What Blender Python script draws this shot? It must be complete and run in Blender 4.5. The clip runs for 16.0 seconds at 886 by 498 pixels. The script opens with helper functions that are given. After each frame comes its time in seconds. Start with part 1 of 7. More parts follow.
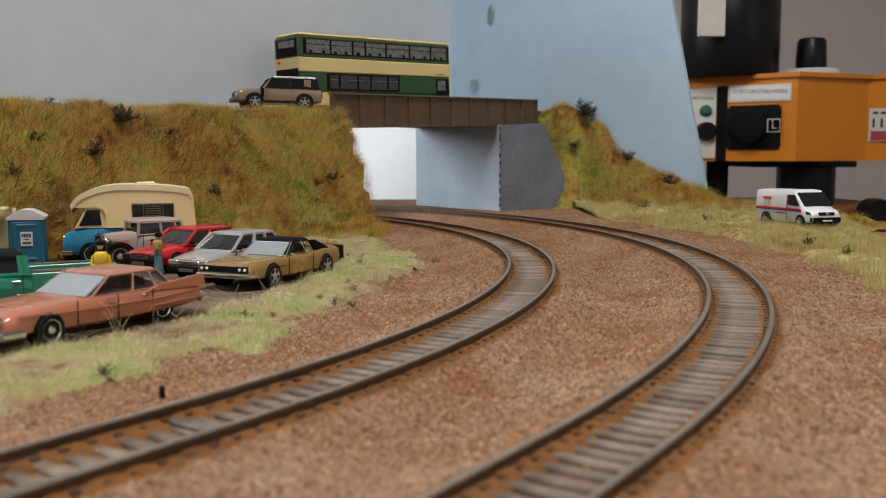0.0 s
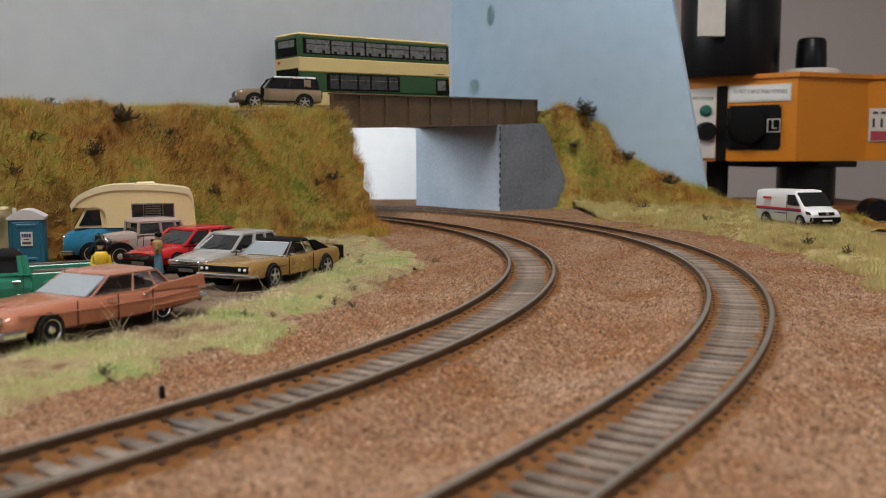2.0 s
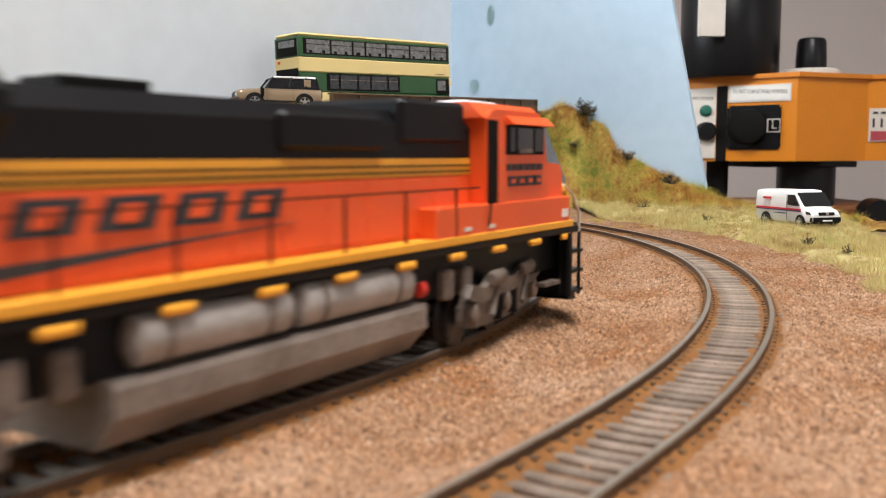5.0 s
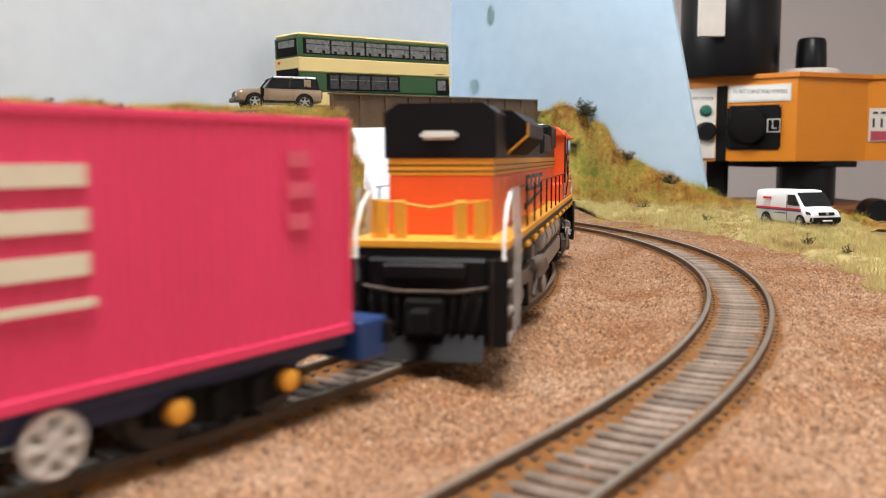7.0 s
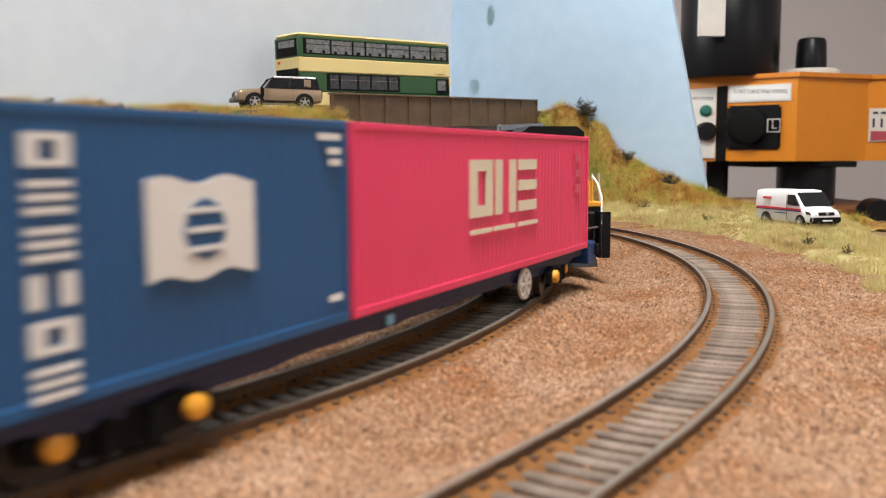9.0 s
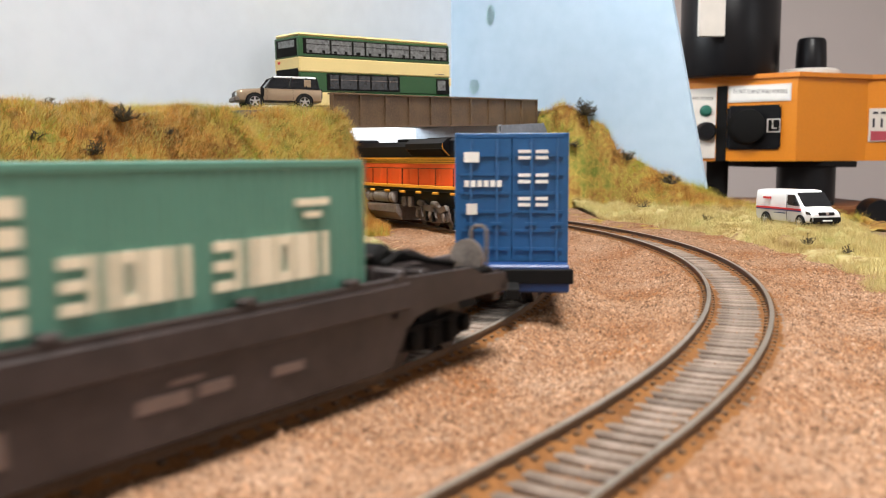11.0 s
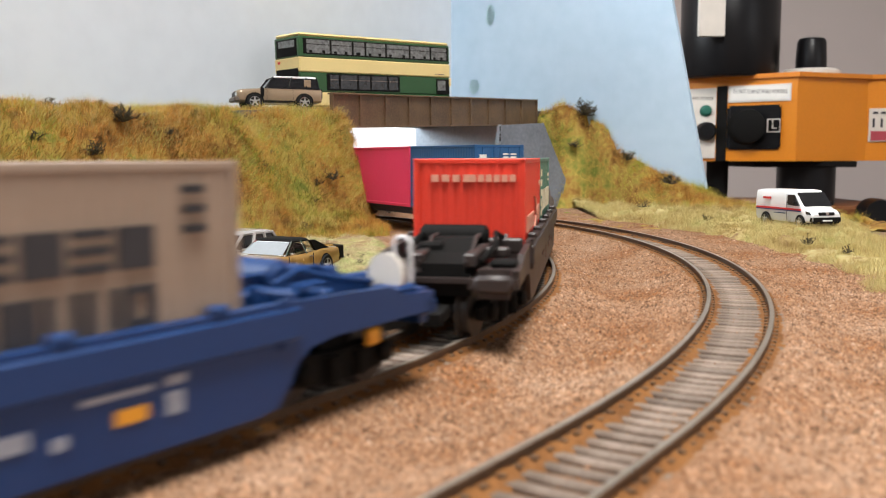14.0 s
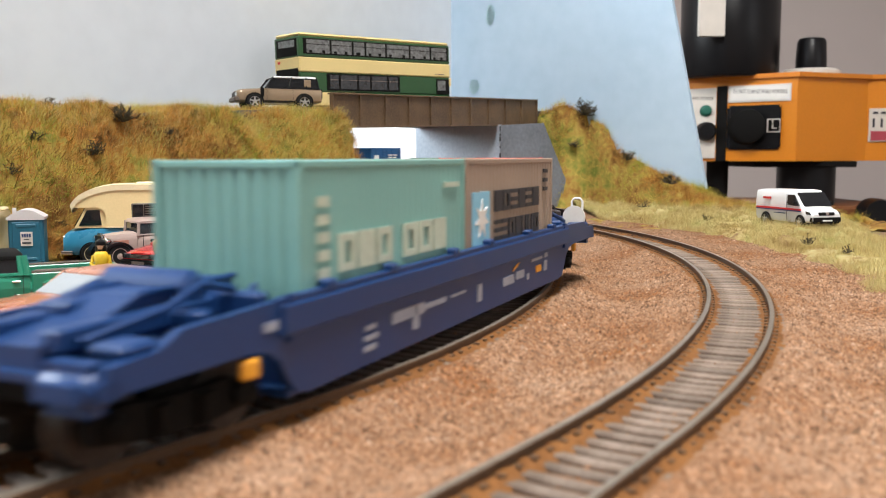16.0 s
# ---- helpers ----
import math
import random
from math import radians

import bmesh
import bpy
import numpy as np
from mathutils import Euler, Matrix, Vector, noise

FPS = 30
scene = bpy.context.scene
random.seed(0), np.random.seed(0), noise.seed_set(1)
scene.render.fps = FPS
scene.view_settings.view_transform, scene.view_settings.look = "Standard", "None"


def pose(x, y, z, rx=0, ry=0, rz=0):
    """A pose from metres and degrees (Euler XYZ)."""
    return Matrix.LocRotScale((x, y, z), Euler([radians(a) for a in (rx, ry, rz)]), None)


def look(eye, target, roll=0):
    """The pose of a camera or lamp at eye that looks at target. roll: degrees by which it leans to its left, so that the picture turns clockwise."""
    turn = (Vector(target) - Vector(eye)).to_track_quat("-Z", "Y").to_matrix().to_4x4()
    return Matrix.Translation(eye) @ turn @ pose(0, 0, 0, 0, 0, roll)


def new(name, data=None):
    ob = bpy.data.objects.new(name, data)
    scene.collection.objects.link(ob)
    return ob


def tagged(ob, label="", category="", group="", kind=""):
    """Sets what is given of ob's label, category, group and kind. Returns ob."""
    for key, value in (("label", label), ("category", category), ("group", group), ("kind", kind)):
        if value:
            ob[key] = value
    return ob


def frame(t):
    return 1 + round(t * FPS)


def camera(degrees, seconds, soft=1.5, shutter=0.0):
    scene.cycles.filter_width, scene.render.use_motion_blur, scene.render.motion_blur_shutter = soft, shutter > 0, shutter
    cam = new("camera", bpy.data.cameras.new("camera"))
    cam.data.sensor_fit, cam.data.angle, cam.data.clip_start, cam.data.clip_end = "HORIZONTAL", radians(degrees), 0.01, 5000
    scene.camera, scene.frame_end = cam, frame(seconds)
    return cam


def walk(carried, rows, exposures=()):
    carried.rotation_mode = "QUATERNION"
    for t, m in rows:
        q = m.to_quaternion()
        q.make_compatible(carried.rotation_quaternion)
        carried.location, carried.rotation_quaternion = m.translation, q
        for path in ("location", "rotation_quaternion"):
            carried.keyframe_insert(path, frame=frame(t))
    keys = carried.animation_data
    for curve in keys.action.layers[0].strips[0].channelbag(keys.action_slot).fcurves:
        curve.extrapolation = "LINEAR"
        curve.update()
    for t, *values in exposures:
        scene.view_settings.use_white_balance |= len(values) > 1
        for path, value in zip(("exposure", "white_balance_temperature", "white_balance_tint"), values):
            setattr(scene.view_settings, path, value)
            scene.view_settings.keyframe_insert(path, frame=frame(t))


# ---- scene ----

# ---------------------------------------------------------------- camera
cam = camera(52.2, 16.0, soft=0.6, shutter=0.85)
cam.data.dof.use_dof = True
cam.data.dof.focus_distance = 0.42
cam.data.dof.aperture_fstop = 28.0
EYE = (0.0, 0.0, 0.0425)
VIEW = look(EYE, (0.0, 1.0, -0.0593), -0.15)
walk(cam, [(0, VIEW), (16.0, VIEW)],
     exposures=[(0, -0.72), (2.9, -0.72), (4.0, -0.22), (6.3, 0.32), (7.0, 0.22), (9.0, 0.2), (11.5, 0.45), (12.5, 0.42), (13.4, 0.22), (14.5, 0.25), (16.0, 0.22)])

# ---------------------------------------------------------------- light
world = bpy.data.worlds.new("room_world")
scene.world = world
world.use_nodes = True
wn = world.node_tree
sky = wn.nodes.new("ShaderNodeTexSky")
sky.sky_type = "NISHITA"
sky.sun_disc = False
sky.sun_elevation, sky.sun_rotation = radians(40), radians(120)
wn.nodes["Background"].inputs[1].default_value = 0.1
wn.links.new(sky.outputs[0], wn.nodes["Background"].inputs[0])


def unseen_light(name, place, target, sx, sy, power, colour):
    d = bpy.data.lights.new(name, "AREA")
    d.shape, d.size, d.size_y, d.energy, d.color = "RECTANGLE", sx, sy, power, colour
    ob = new(name, d)
    ob.matrix_world = look(place, target)
    return ob


# unseen daylight lamps at the side wall openings, and one added overhead
unseen_light("window_daylight", (1.97, -0.9, 0.85), (0.0, 0.35, 0.0), 1.3, 1.1, 5, (1.0, 0.94, 0.9))
unseen_light("window_daylight", (-1.97, -0.4, 0.85), (0.0, 0.45, 0.0), 1.3, 1.1, 14, (0.82, 0.92, 1.0))
# added to brighten the white panel and abutment behind the backdrop
unseen_light("window_daylight", (-1.97, 0.95, 0.75), (-0.1, 1.2, 0.0), 1.0, 1.1, 55, (0.9, 0.96, 1.0))
# added lamp for light from above; the ceiling is closed over it
unseen_light("roof_light", (0.07, 0.0, 1.49), (0.07, 0.05, 0.0), 0.5, 1.2, 59, (1.0, 0.975, 0.955))


# ---------------------------------------------------------------- materials
def mat(name, col, rough=0.5, metal=0.0, var=0.12, scale=60.0, fine=900.0, bump=0.0, col2=None, spec=0.5, coat=0.0,
        rand=0.0, island=0.0, emit=0.0, lo=0.35, hi=0.65):
    m = bpy.data.materials.new(name)
    m.use_nodes = True
    nt = m.node_tree
    N, Lk = nt.nodes, nt.links
    b = N["Principled BSDF"]
    b.inputs["Roughness"].default_value = rough
    b.inputs["Metallic"].default_value = metal
    b.inputs["Specular IOR Level"].default_value = spec
    b.inputs["Coat Weight"].default_value = coat
    b.inputs["Coat Roughness"].default_value = 0.08
    tc = N.new("ShaderNodeTexCoord")
    n1 = N.new("ShaderNodeTexNoise")
    n1.inputs["Scale"].default_value, n1.inputs["Detail"].default_value = scale, 5
    n2 = N.new("ShaderNodeTexNoise")
    n2.inputs["Scale"].default_value, n2.inputs["Detail"].default_value = fine, 3
    Lk.new(tc.outputs["Object"], n1.inputs["Vector"])
    Lk.new(tc.outputs["Object"], n2.inputs["Vector"])
    ramp = N.new("ShaderNodeValToRGB")
    ramp.color_ramp.elements[0].position, ramp.color_ramp.elements[1].position = lo, hi
    c2 = col2 or tuple(c * (1 - var * 2) for c in col)
    ramp.color_ramp.elements[0].color = (*c2, 1)
    ramp.color_ramp.elements[1].color = (*col, 1)
    mixf = N.new("ShaderNodeMath")
    mixf.operation = "MULTIPLY_ADD"
    mixf.inputs[1].default_value, mixf.inputs[2].default_value = 0.6, 0.0
    add = N.new("ShaderNodeMath")
    add.operation = "MULTIPLY_ADD"
    add.inputs[1].default_value = 0.4
    Lk.new(n1.outputs[0], mixf.inputs[0])
    Lk.new(n2.outputs[0], add.inputs[0])
    Lk.new(mixf.outputs[0], add.inputs[2])
    Lk.new(add.outputs[0], ramp.inputs[0])
    out = ramp.outputs[0]
    if rand or island:
        hsv = N.new("ShaderNodeHueSaturation")
        mr = N.new("ShaderNodeMapRange")
        k = rand or island
        mr.inputs[3].default_value, mr.inputs[4].default_value = 1 - k, 1 + k
        if rand:
            src = N.new("ShaderNodeObjectInfo").outputs["Random"]
        else:
            src = N.new("ShaderNodeNewGeometry").outputs["Random Per Island"]
        Lk.new(src, mr.inputs[0])
        Lk.new(mr.outputs[0], hsv.inputs["Value"])
        Lk.new(out, hsv.inputs["Color"])
        out = hsv.outputs[0]
    Lk.new(out, b.inputs["Base Color"])
    rr = N.new("ShaderNodeMapRange")
    rr.inputs[3].default_value, rr.inputs[4].default_value = max(0.02, rough - 0.08), min(1, rough + 0.08)
    Lk.new(n1.outputs[0], rr.inputs[0])
    Lk.new(rr.outputs[0], b.inputs["Roughness"])
    if bump:
        bp = N.new("ShaderNodeBump")
        bp.inputs["Strength"].default_value, bp.inputs["Distance"].default_value = bump, 0.0006
        Lk.new(add.outputs[0], bp.inputs["Height"])
        Lk.new(bp.outputs[0], b.inputs["Normal"])
    if emit:
        b.inputs["Emission Color"].default_value, b.inputs["Emission Strength"].default_value = (*col, 1), emit
    return m


def mottled(name, stops, scale, fine, rough=0.95, island=0.2, bump=0.0, dark=0.55):
    """Patches of several colours at a large scale, broken up at a fine one."""
    m = mat(name, stops[0], rough, spec=0.1, scale=scale, fine=fine, island=island, bump=bump)
    ramp = [n for n in m.node_tree.nodes if n.type == "VALTORGB"][0].color_ramp
    while len(ramp.elements) < len(stops):
        ramp.elements.new(0.5)
    for i, (el, c) in enumerate(zip(ramp.elements, stops)):
        el.position = 0.36 + 0.28 * i / (len(stops) - 1)
        el.color = (*c, 1)
    return m


def glass_mat(name, tint=(0.5, 0.55, 0.58), rough=0.03):
    m = bpy.data.materials.new(name)
    m.use_nodes = True
    b = m.node_tree.nodes["Principled BSDF"]
    b.inputs["Base Color"].default_value = (*tint, 1)
    b.inputs["Roughness"].default_value = rough
    b.inputs["Transmission Weight"].default_value = 1.0
    b.inputs["IOR"].default_value = 1.12
    b.inputs["Coat Weight"].default_value = 0.6
    b.inputs["Coat Roughness"].default_value = 0.03
    return m


M = {}
M["ballast"] = mottled("ballast", [(0.197, 0.080, 0.028), (0.219, 0.115, 0.061), (0.255, 0.151, 0.090), (0.293, 0.189, 0.125)], 30, 900, island=0, bump=1.0)
M["grain"] = mottled("ballast_grain", [(0.205, 0.084, 0.029), (0.234, 0.124, 0.067), (0.270, 0.160, 0.098), (0.314, 0.206, 0.139)], 30, 500, island=0.55)
M["grain_mixed"] = mottled("mixed_grain", [(0.124, 0.058, 0.027), (0.208, 0.112, 0.060), (0.270, 0.160, 0.094), (0.395, 0.272, 0.198)], 400, 900, island=0.45)
M["dirt"] = mat("dirt", (0.2, 0.14, 0.1), 0.95, col2=(0.1, 0.065, 0.045), scale=60, fine=900, bump=0.8, spec=0.2)
M["turf"] = mottled("turf", [(0.1, 0.05, 0.015), (0.27, 0.15, 0.04), (0.33, 0.25, 0.06), (0.16, 0.18, 0.035)], 26, 160, island=0, bump=1.0)
M["turf_pale"] = mottled("turf_pale", [(0.16, 0.09, 0.05), (0.28, 0.2, 0.11), (0.31, 0.28, 0.12), (0.2, 0.25, 0.08)], 34, 220, island=0, bump=1.0)
M["blade"] = mottled("grass_blade", [(0.11, 0.06, 0.014), (0.43, 0.21, 0.045), (0.55, 0.39, 0.1), (0.36, 0.38, 0.06), (0.12, 0.14, 0.025)], 27, 80, island=0.45)
M["blade_brown"] = mottled("brown_blade", [(0.2, 0.075, 0.02), (0.5, 0.2, 0.045), (0.6, 0.29, 0.075), (0.44, 0.3, 0.07)], 25, 90, island=0.42)
M["blade_pale"] = mottled("pale_blade", [(0.42, 0.29, 0.17), (0.7, 0.6, 0.38), (0.62, 0.64, 0.33), (0.42, 0.5, 0.2)], 34, 120, island=0.3)
# dark olive blades that colour in the shade of the bank's hollows
M["blade_shade"] = mottled("shade_blade", [(0.06, 0.035, 0.01), (0.12, 0.09, 0.02), (0.1, 0.12, 0.02), (0.16, 0.1, 0.03)], 40, 120, island=0.4)
M["blade_light"] = mottled("light_blade", [(0.5, 0.34, 0.1), (0.6, 0.5, 0.16), (0.52, 0.54, 0.14), (0.6, 0.42, 0.14)], 40, 120, island=0.35)
M["twig"] = mat("twig", (0.07, 0.055, 0.03), 0.9, col2=(0.04, 0.035, 0.015), scale=200, island=0.4)
M["rail"] = mat("rail", (0.125, 0.075, 0.043), 0.6, 0.3, col2=(0.09, 0.05, 0.025), scale=80, fine=900)
M["rail_top"] = mat("rail_top", (0.3, 0.26, 0.215), 0.45, 0.5, col2=(0.2, 0.17, 0.135), scale=60)
M["rust"] = mat("rust_ballast", (0.25, 0.11, 0.034), 0.95, col2=(0.12, 0.05, 0.016), scale=60, fine=900, bump=0.8, spec=0.2)
M["sleeper"] = mat("sleeper", (0.25, 0.195, 0.155), 0.85, col2=(0.12, 0.085, 0.06), scale=160, fine=1500, rand=0.3)
M["backdrop_grey"] = mat("backdrop_grey", (0.585, 0.635, 0.675), 0.7, col2=(0.53, 0.575, 0.615), scale=6, fine=60)
M["backdrop_blue"] = mat("backdrop_blue", (0.44, 0.58, 0.71), 0.65, col2=(0.37, 0.51, 0.64), scale=7, fine=60)
M["board_edge"] = mat("board_edge", (0.6, 0.52, 0.4), 0.8)
M["stain"] = mat("stain", (0.36, 0.56, 0.6), 0.7, col2=(0.46, 0.63, 0.72), scale=60)
M["white_board"] = mat("white_board", (0.85, 0.86, 0.87), 0.6, var=0.03)
# the abutment's blue grey, darkened to hold the shade under the bridge
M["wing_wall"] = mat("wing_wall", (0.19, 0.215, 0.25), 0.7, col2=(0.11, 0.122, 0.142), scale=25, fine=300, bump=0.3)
M["straw"] = mottled("straw_blade", [(0.27, 0.17, 0.065), (0.48, 0.37, 0.15), (0.55, 0.47, 0.21), (0.34, 0.35, 0.11)], 36, 120, island=0.25)
M["straw_turf"] = mottled("straw_turf", [(0.2, 0.12, 0.06), (0.36, 0.28, 0.12), (0.44, 0.38, 0.18), (0.32, 0.33, 0.12)], 24, 200, island=0, bump=1.0)
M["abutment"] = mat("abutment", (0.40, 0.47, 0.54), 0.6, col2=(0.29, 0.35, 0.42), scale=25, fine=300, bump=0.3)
M["girder"] = mat("girder", (0.15, 0.094, 0.05), 0.5, 0.0, col2=(0.07, 0.042, 0.022), scale=60, fine=700, bump=0.2)
M["road"] = mat("road", (0.12, 0.115, 0.11), 0.9, scale=80)
M["wood"] = mat("wood", (0.22, 0.12, 0.075), 0.7, col2=(0.15, 0.08, 0.05), scale=14, fine=200)
M["room_wall"] = mat("room_wall", (0.49, 0.42, 0.39), 0.85, var=0.04, scale=3)
M["ceiling"] = mat("ceiling", (0.45, 0.43, 0.41), 0.9, var=0.03, scale=3)
M["floor"] = mat("floor", (0.2, 0.17, 0.14), 0.8, var=0.15, scale=5)
M["black"] = mat("black_plastic", (0.006, 0.006, 0.007), 0.35, scale=200, spec=0.25)
M["black_matt"] = mat("black_matt", (0.007, 0.0065, 0.006), 0.75, scale=200, spec=0.12)
M["tyre"] = mat("tyre", (0.01, 0.01, 0.01), 0.8, scale=400, spec=0.25)
M["chrome"] = mat("chrome", (0.75, 0.75, 0.75), 0.15, 1.0, var=0.05)
M["alloy"] = mat("alloy", (0.55, 0.55, 0.55), 0.3, 0.8, var=0.1)
M["glass"] = mat("dark_glass", (0.012, 0.013, 0.015), 0.06, 0.0, var=0.05, spec=0.6, coat=0.2)
M["pane"] = mat("pale_glass", (0.04, 0.045, 0.05), 0.06, 0.0, var=0.3, scale=220, spec=0.7, coat=0.2)
M["white"] = mat("white_paint", (0.8, 0.8, 0.8), 0.35, var=0.03, coat=0.3)
M["offwhite"] = mat("offwhite", (0.68, 0.63, 0.56), 0.5, var=0.05)
M["orange_m"] = mat("orange_enamel", (0.66, 0.22, 0.008), 0.4, var=0.05, scale=10, fine=300)
M["orange_d"] = mat("orange_lid", (0.68, 0.22, 0.012), 0.45, var=0.08, scale=20)
M["loco_orange"] = mat("loco_orange", (0.78, 0.1, 0.018), 0.4, var=0.05, scale=60, coat=0.2)
M["loco_black"] = mat("loco_black", (0.006, 0.006, 0.007), 0.42, scale=80, spec=0.2)
M["loco_yellow"] = mat("loco_yellow", (0.8, 0.36, 0.03), 0.45, var=0.06)
M["frame_grey"] = mat("frame_grey", (0.19, 0.15, 0.12), 0.5, col2=(0.06, 0.045, 0.036), scale=150)
M["tank"] = mat("tank", (0.3, 0.255, 0.22), 0.42, 0.2, col2=(0.14, 0.11, 0.09), scale=60)
M["pink"] = mat("pink_paint", (0.78, 0.045, 0.13), 0.42, var=0.05, scale=50)
M["delmas"] = mat("blue_paint", (0.012, 0.085, 0.22), 0.42, var=0.08, scale=50)
M["red_box"] = mat("red_paint", (0.75, 0.05, 0.025), 0.42, var=0.06, scale=50)
M["green_box"] = mat("green_paint", (0.085, 0.22, 0.16), 0.45, var=0.06, scale=50)
M["tan_box"] = mat("tan_paint", (0.33, 0.25, 0.19), 0.45, var=0.06, scale=50)
M["aqua_box"] = mat("aqua_paint", (0.2, 0.42, 0.38), 0.45, var=0.05, scale=50)
M["lettering"] = mat("lettering", (0.75, 0.68, 0.5), 0.6, var=0.04)
M["lettering_red"] = mat("worn_print_on_red", (0.72, 0.34, 0.24), 0.6, var=0.1, scale=300)
M["lettering_aqua"] = mat("worn_print_on_aqua", (0.52, 0.6, 0.48), 0.6, var=0.08, scale=300)
M["lettering_w"] = mat("lettering_white", (0.75, 0.73, 0.68), 0.6, var=0.04)
M["lettering_d"] = mat("lettering_dark", (0.03, 0.03, 0.035), 0.6, var=0.04)
M["sky_panel"] = mat("sky_panel", (0.25, 0.55, 0.72), 0.6, var=0.05)
M["wagon_blue"] = mat("wagon_blue", (0.006, 0.04, 0.15), 0.45, var=0.1, scale=40)
# wagon blue darkened to hold the shade under the containers
M["navy"] = mat("shaded_frame_blue", (0.008, 0.014, 0.05), 0.55, var=0.1, scale=60)
# opaque pane; the light showing through it is put into the grey
M["pane_lit"] = mat("lit_pane_grey", (0.2, 0.21, 0.21), 0.08, var=0.3, scale=300, spec=0.7)
M["wheel_dark"] = mat("wheel_dark", (0.05, 0.042, 0.037), 0.45, 0.4, col2=(0.02, 0.016, 0.014), scale=200)
M["truck"] = mat("truck_grey", (0.17, 0.135, 0.11), 0.5, col2=(0.06, 0.046, 0.037), scale=120, fine=800)
M["reservoir"] = mat("reservoir_grey", (0.42, 0.39, 0.36), 0.38, 0.2, col2=(0.26, 0.235, 0.21), scale=90)
M["ladder"] = mat("ladder_grey", (0.45, 0.42, 0.39), 0.5, var=0.15, scale=200)
M["red_lens_l"] = mat("valve_red", (0.6, 0.03, 0.02), 0.4)
M["wagon_brown"] = mat("wagon_brown", (0.042, 0.029, 0.026), 0.5, col2=(0.016, 0.011, 0.0098), scale=55, fine=300)


# ---------------------------------------------------------------- mesh helpers
def part(name, bm, material, parent=None, label="", smooth=False):
    me = bpy.data.meshes.new(name)
    bmesh.ops.recalc_face_normals(bm, faces=bm.faces[:])
    bm.to_mesh(me)
    bm.free()
    if smooth:
        for p in me.polygons:
            p.use_smooth = True
        try:
            me.set_sharp_from_angle(angle=radians(40))
        except Exception:
            pass
    me.materials.append(material)
    ob = new(name, me)
    if parent is not None:
        ob.parent = parent
    if label:
        ob["label"] = label
    return ob


def share(name, ob, parent, m):
    """Another piece on the same mesh."""
    o = new(name, ob.data)
    o.parent = parent
    o.matrix_basis = m
    return o


def thing(name, m, label, category, group="", kind=""):
    e = new(name)
    e.empty_display_size = 0.01
    e.matrix_world = m
    return tagged(e, label, category, group, kind)


def box(bm, x0, x1, y0, y1, z0, z1, bev=0.0, seg=1):
    r = bmesh.ops.create_cube(bm, size=1)
    vs = r["verts"]
    for v in vs:
        v.co = Vector((x0 + (v.co.x + 0.5) * (x1 - x0), y0 + (v.co.y + 0.5) * (y1 - y0), z0 + (v.co.z + 0.5) * (z1 - z0)))
    if bev:
        es = list({e for v in vs for e in v.link_edges})
        bmesh.ops.bevel(bm, geom=es, offset=bev, segments=seg, affect="EDGES", clamp_overlap=True)
    return bm


def B(*a, **k):
    return box(bmesh.new(), *a, **k)


def prism(bm, pts, a, b, axis="y"):
    """A polygon pulled from a to b along an axis. pts: (x, z) for y, (y, z) for x, (x, y) for z."""
    def put(p, s):
        return {"y": (p[0], s, p[1]), "x": (s, p[0], p[1]), "z": (p[0], p[1], s)}[axis]
    v0 = [bm.verts.new(put(p, a)) for p in pts]
    v1 = [bm.verts.new(put(p, b)) for p in pts]
    n = len(pts)
    bm.faces.new(v0)
    bm.faces.new(v1[::-1])
    for i in range(n):
        bm.faces.new((v0[i], v1[i], v1[(i + 1) % n], v0[(i + 1) % n]))
    return bm


def lathe(bm, prof, seg=20, centre=(0, 0, 0), axis="z"):
    """prof: (radius, height) pairs, turned round an axis."""
    rings = []
    c = Vector(centre)
    for r, h in prof:
        ring = []
        for i in range(seg):
            a = 2 * math.pi * i / seg
            u, v = r * math.cos(a), r * math.sin(a)
            p = {"z": (u, v, h), "y": (u, h, v), "x": (h, u, v)}[axis]
            ring.append(bm.verts.new(c + Vector(p)))
        rings.append(ring)
    for a, b in zip(rings, rings[1:]):
        for i in range(seg):
            bm.faces.new((a[i], a[(i + 1) % seg], b[(i + 1) % seg], b[i]))
    bm.faces.new(rings[0][::-1])
    bm.faces.new(rings[-1])
    return bm


def tube(bm, pts, r, seg=6):
    """A round bar along points."""
    pts = [Vector(p) for p in pts]
    rings = []
    for i, p in enumerate(pts):
        d = (pts[min(i + 1, len(pts) - 1)] - pts[max(i - 1, 0)]).normalized()
        u = d.orthogonal().normalized() if i == 0 else (rings_u - d * rings_u.dot(d)).normalized()
        rings_u = u
        w = d.cross(u)
        rings.append([bm.verts.new(p + r * (math.cos(2 * math.pi * k / seg) * u + math.sin(2 * math.pi * k / seg) * w)) for k in range(seg)])
    for a, b in zip(rings, rings[1:]):
        for k in range(seg):
            bm.faces.new((a[k], a[(k + 1) % seg], b[(k + 1) % seg], b[k]))
    bm.faces.new(rings[0][::-1])
    bm.faces.new(rings[-1])
    return bm


def loft(bm, rings):
    vs = [[bm.verts.new(p) for p in r] for r in rings]
    n = len(vs[0])
    for a, b in zip(vs, vs[1:]):
        for i in range(n):
            bm.faces.new((a[i], a[(i + 1) % n], b[(i + 1) % n], b[i]))
    bm.faces.new(vs[0][::-1])
    bm.faces.new(vs[-1])
    return bm


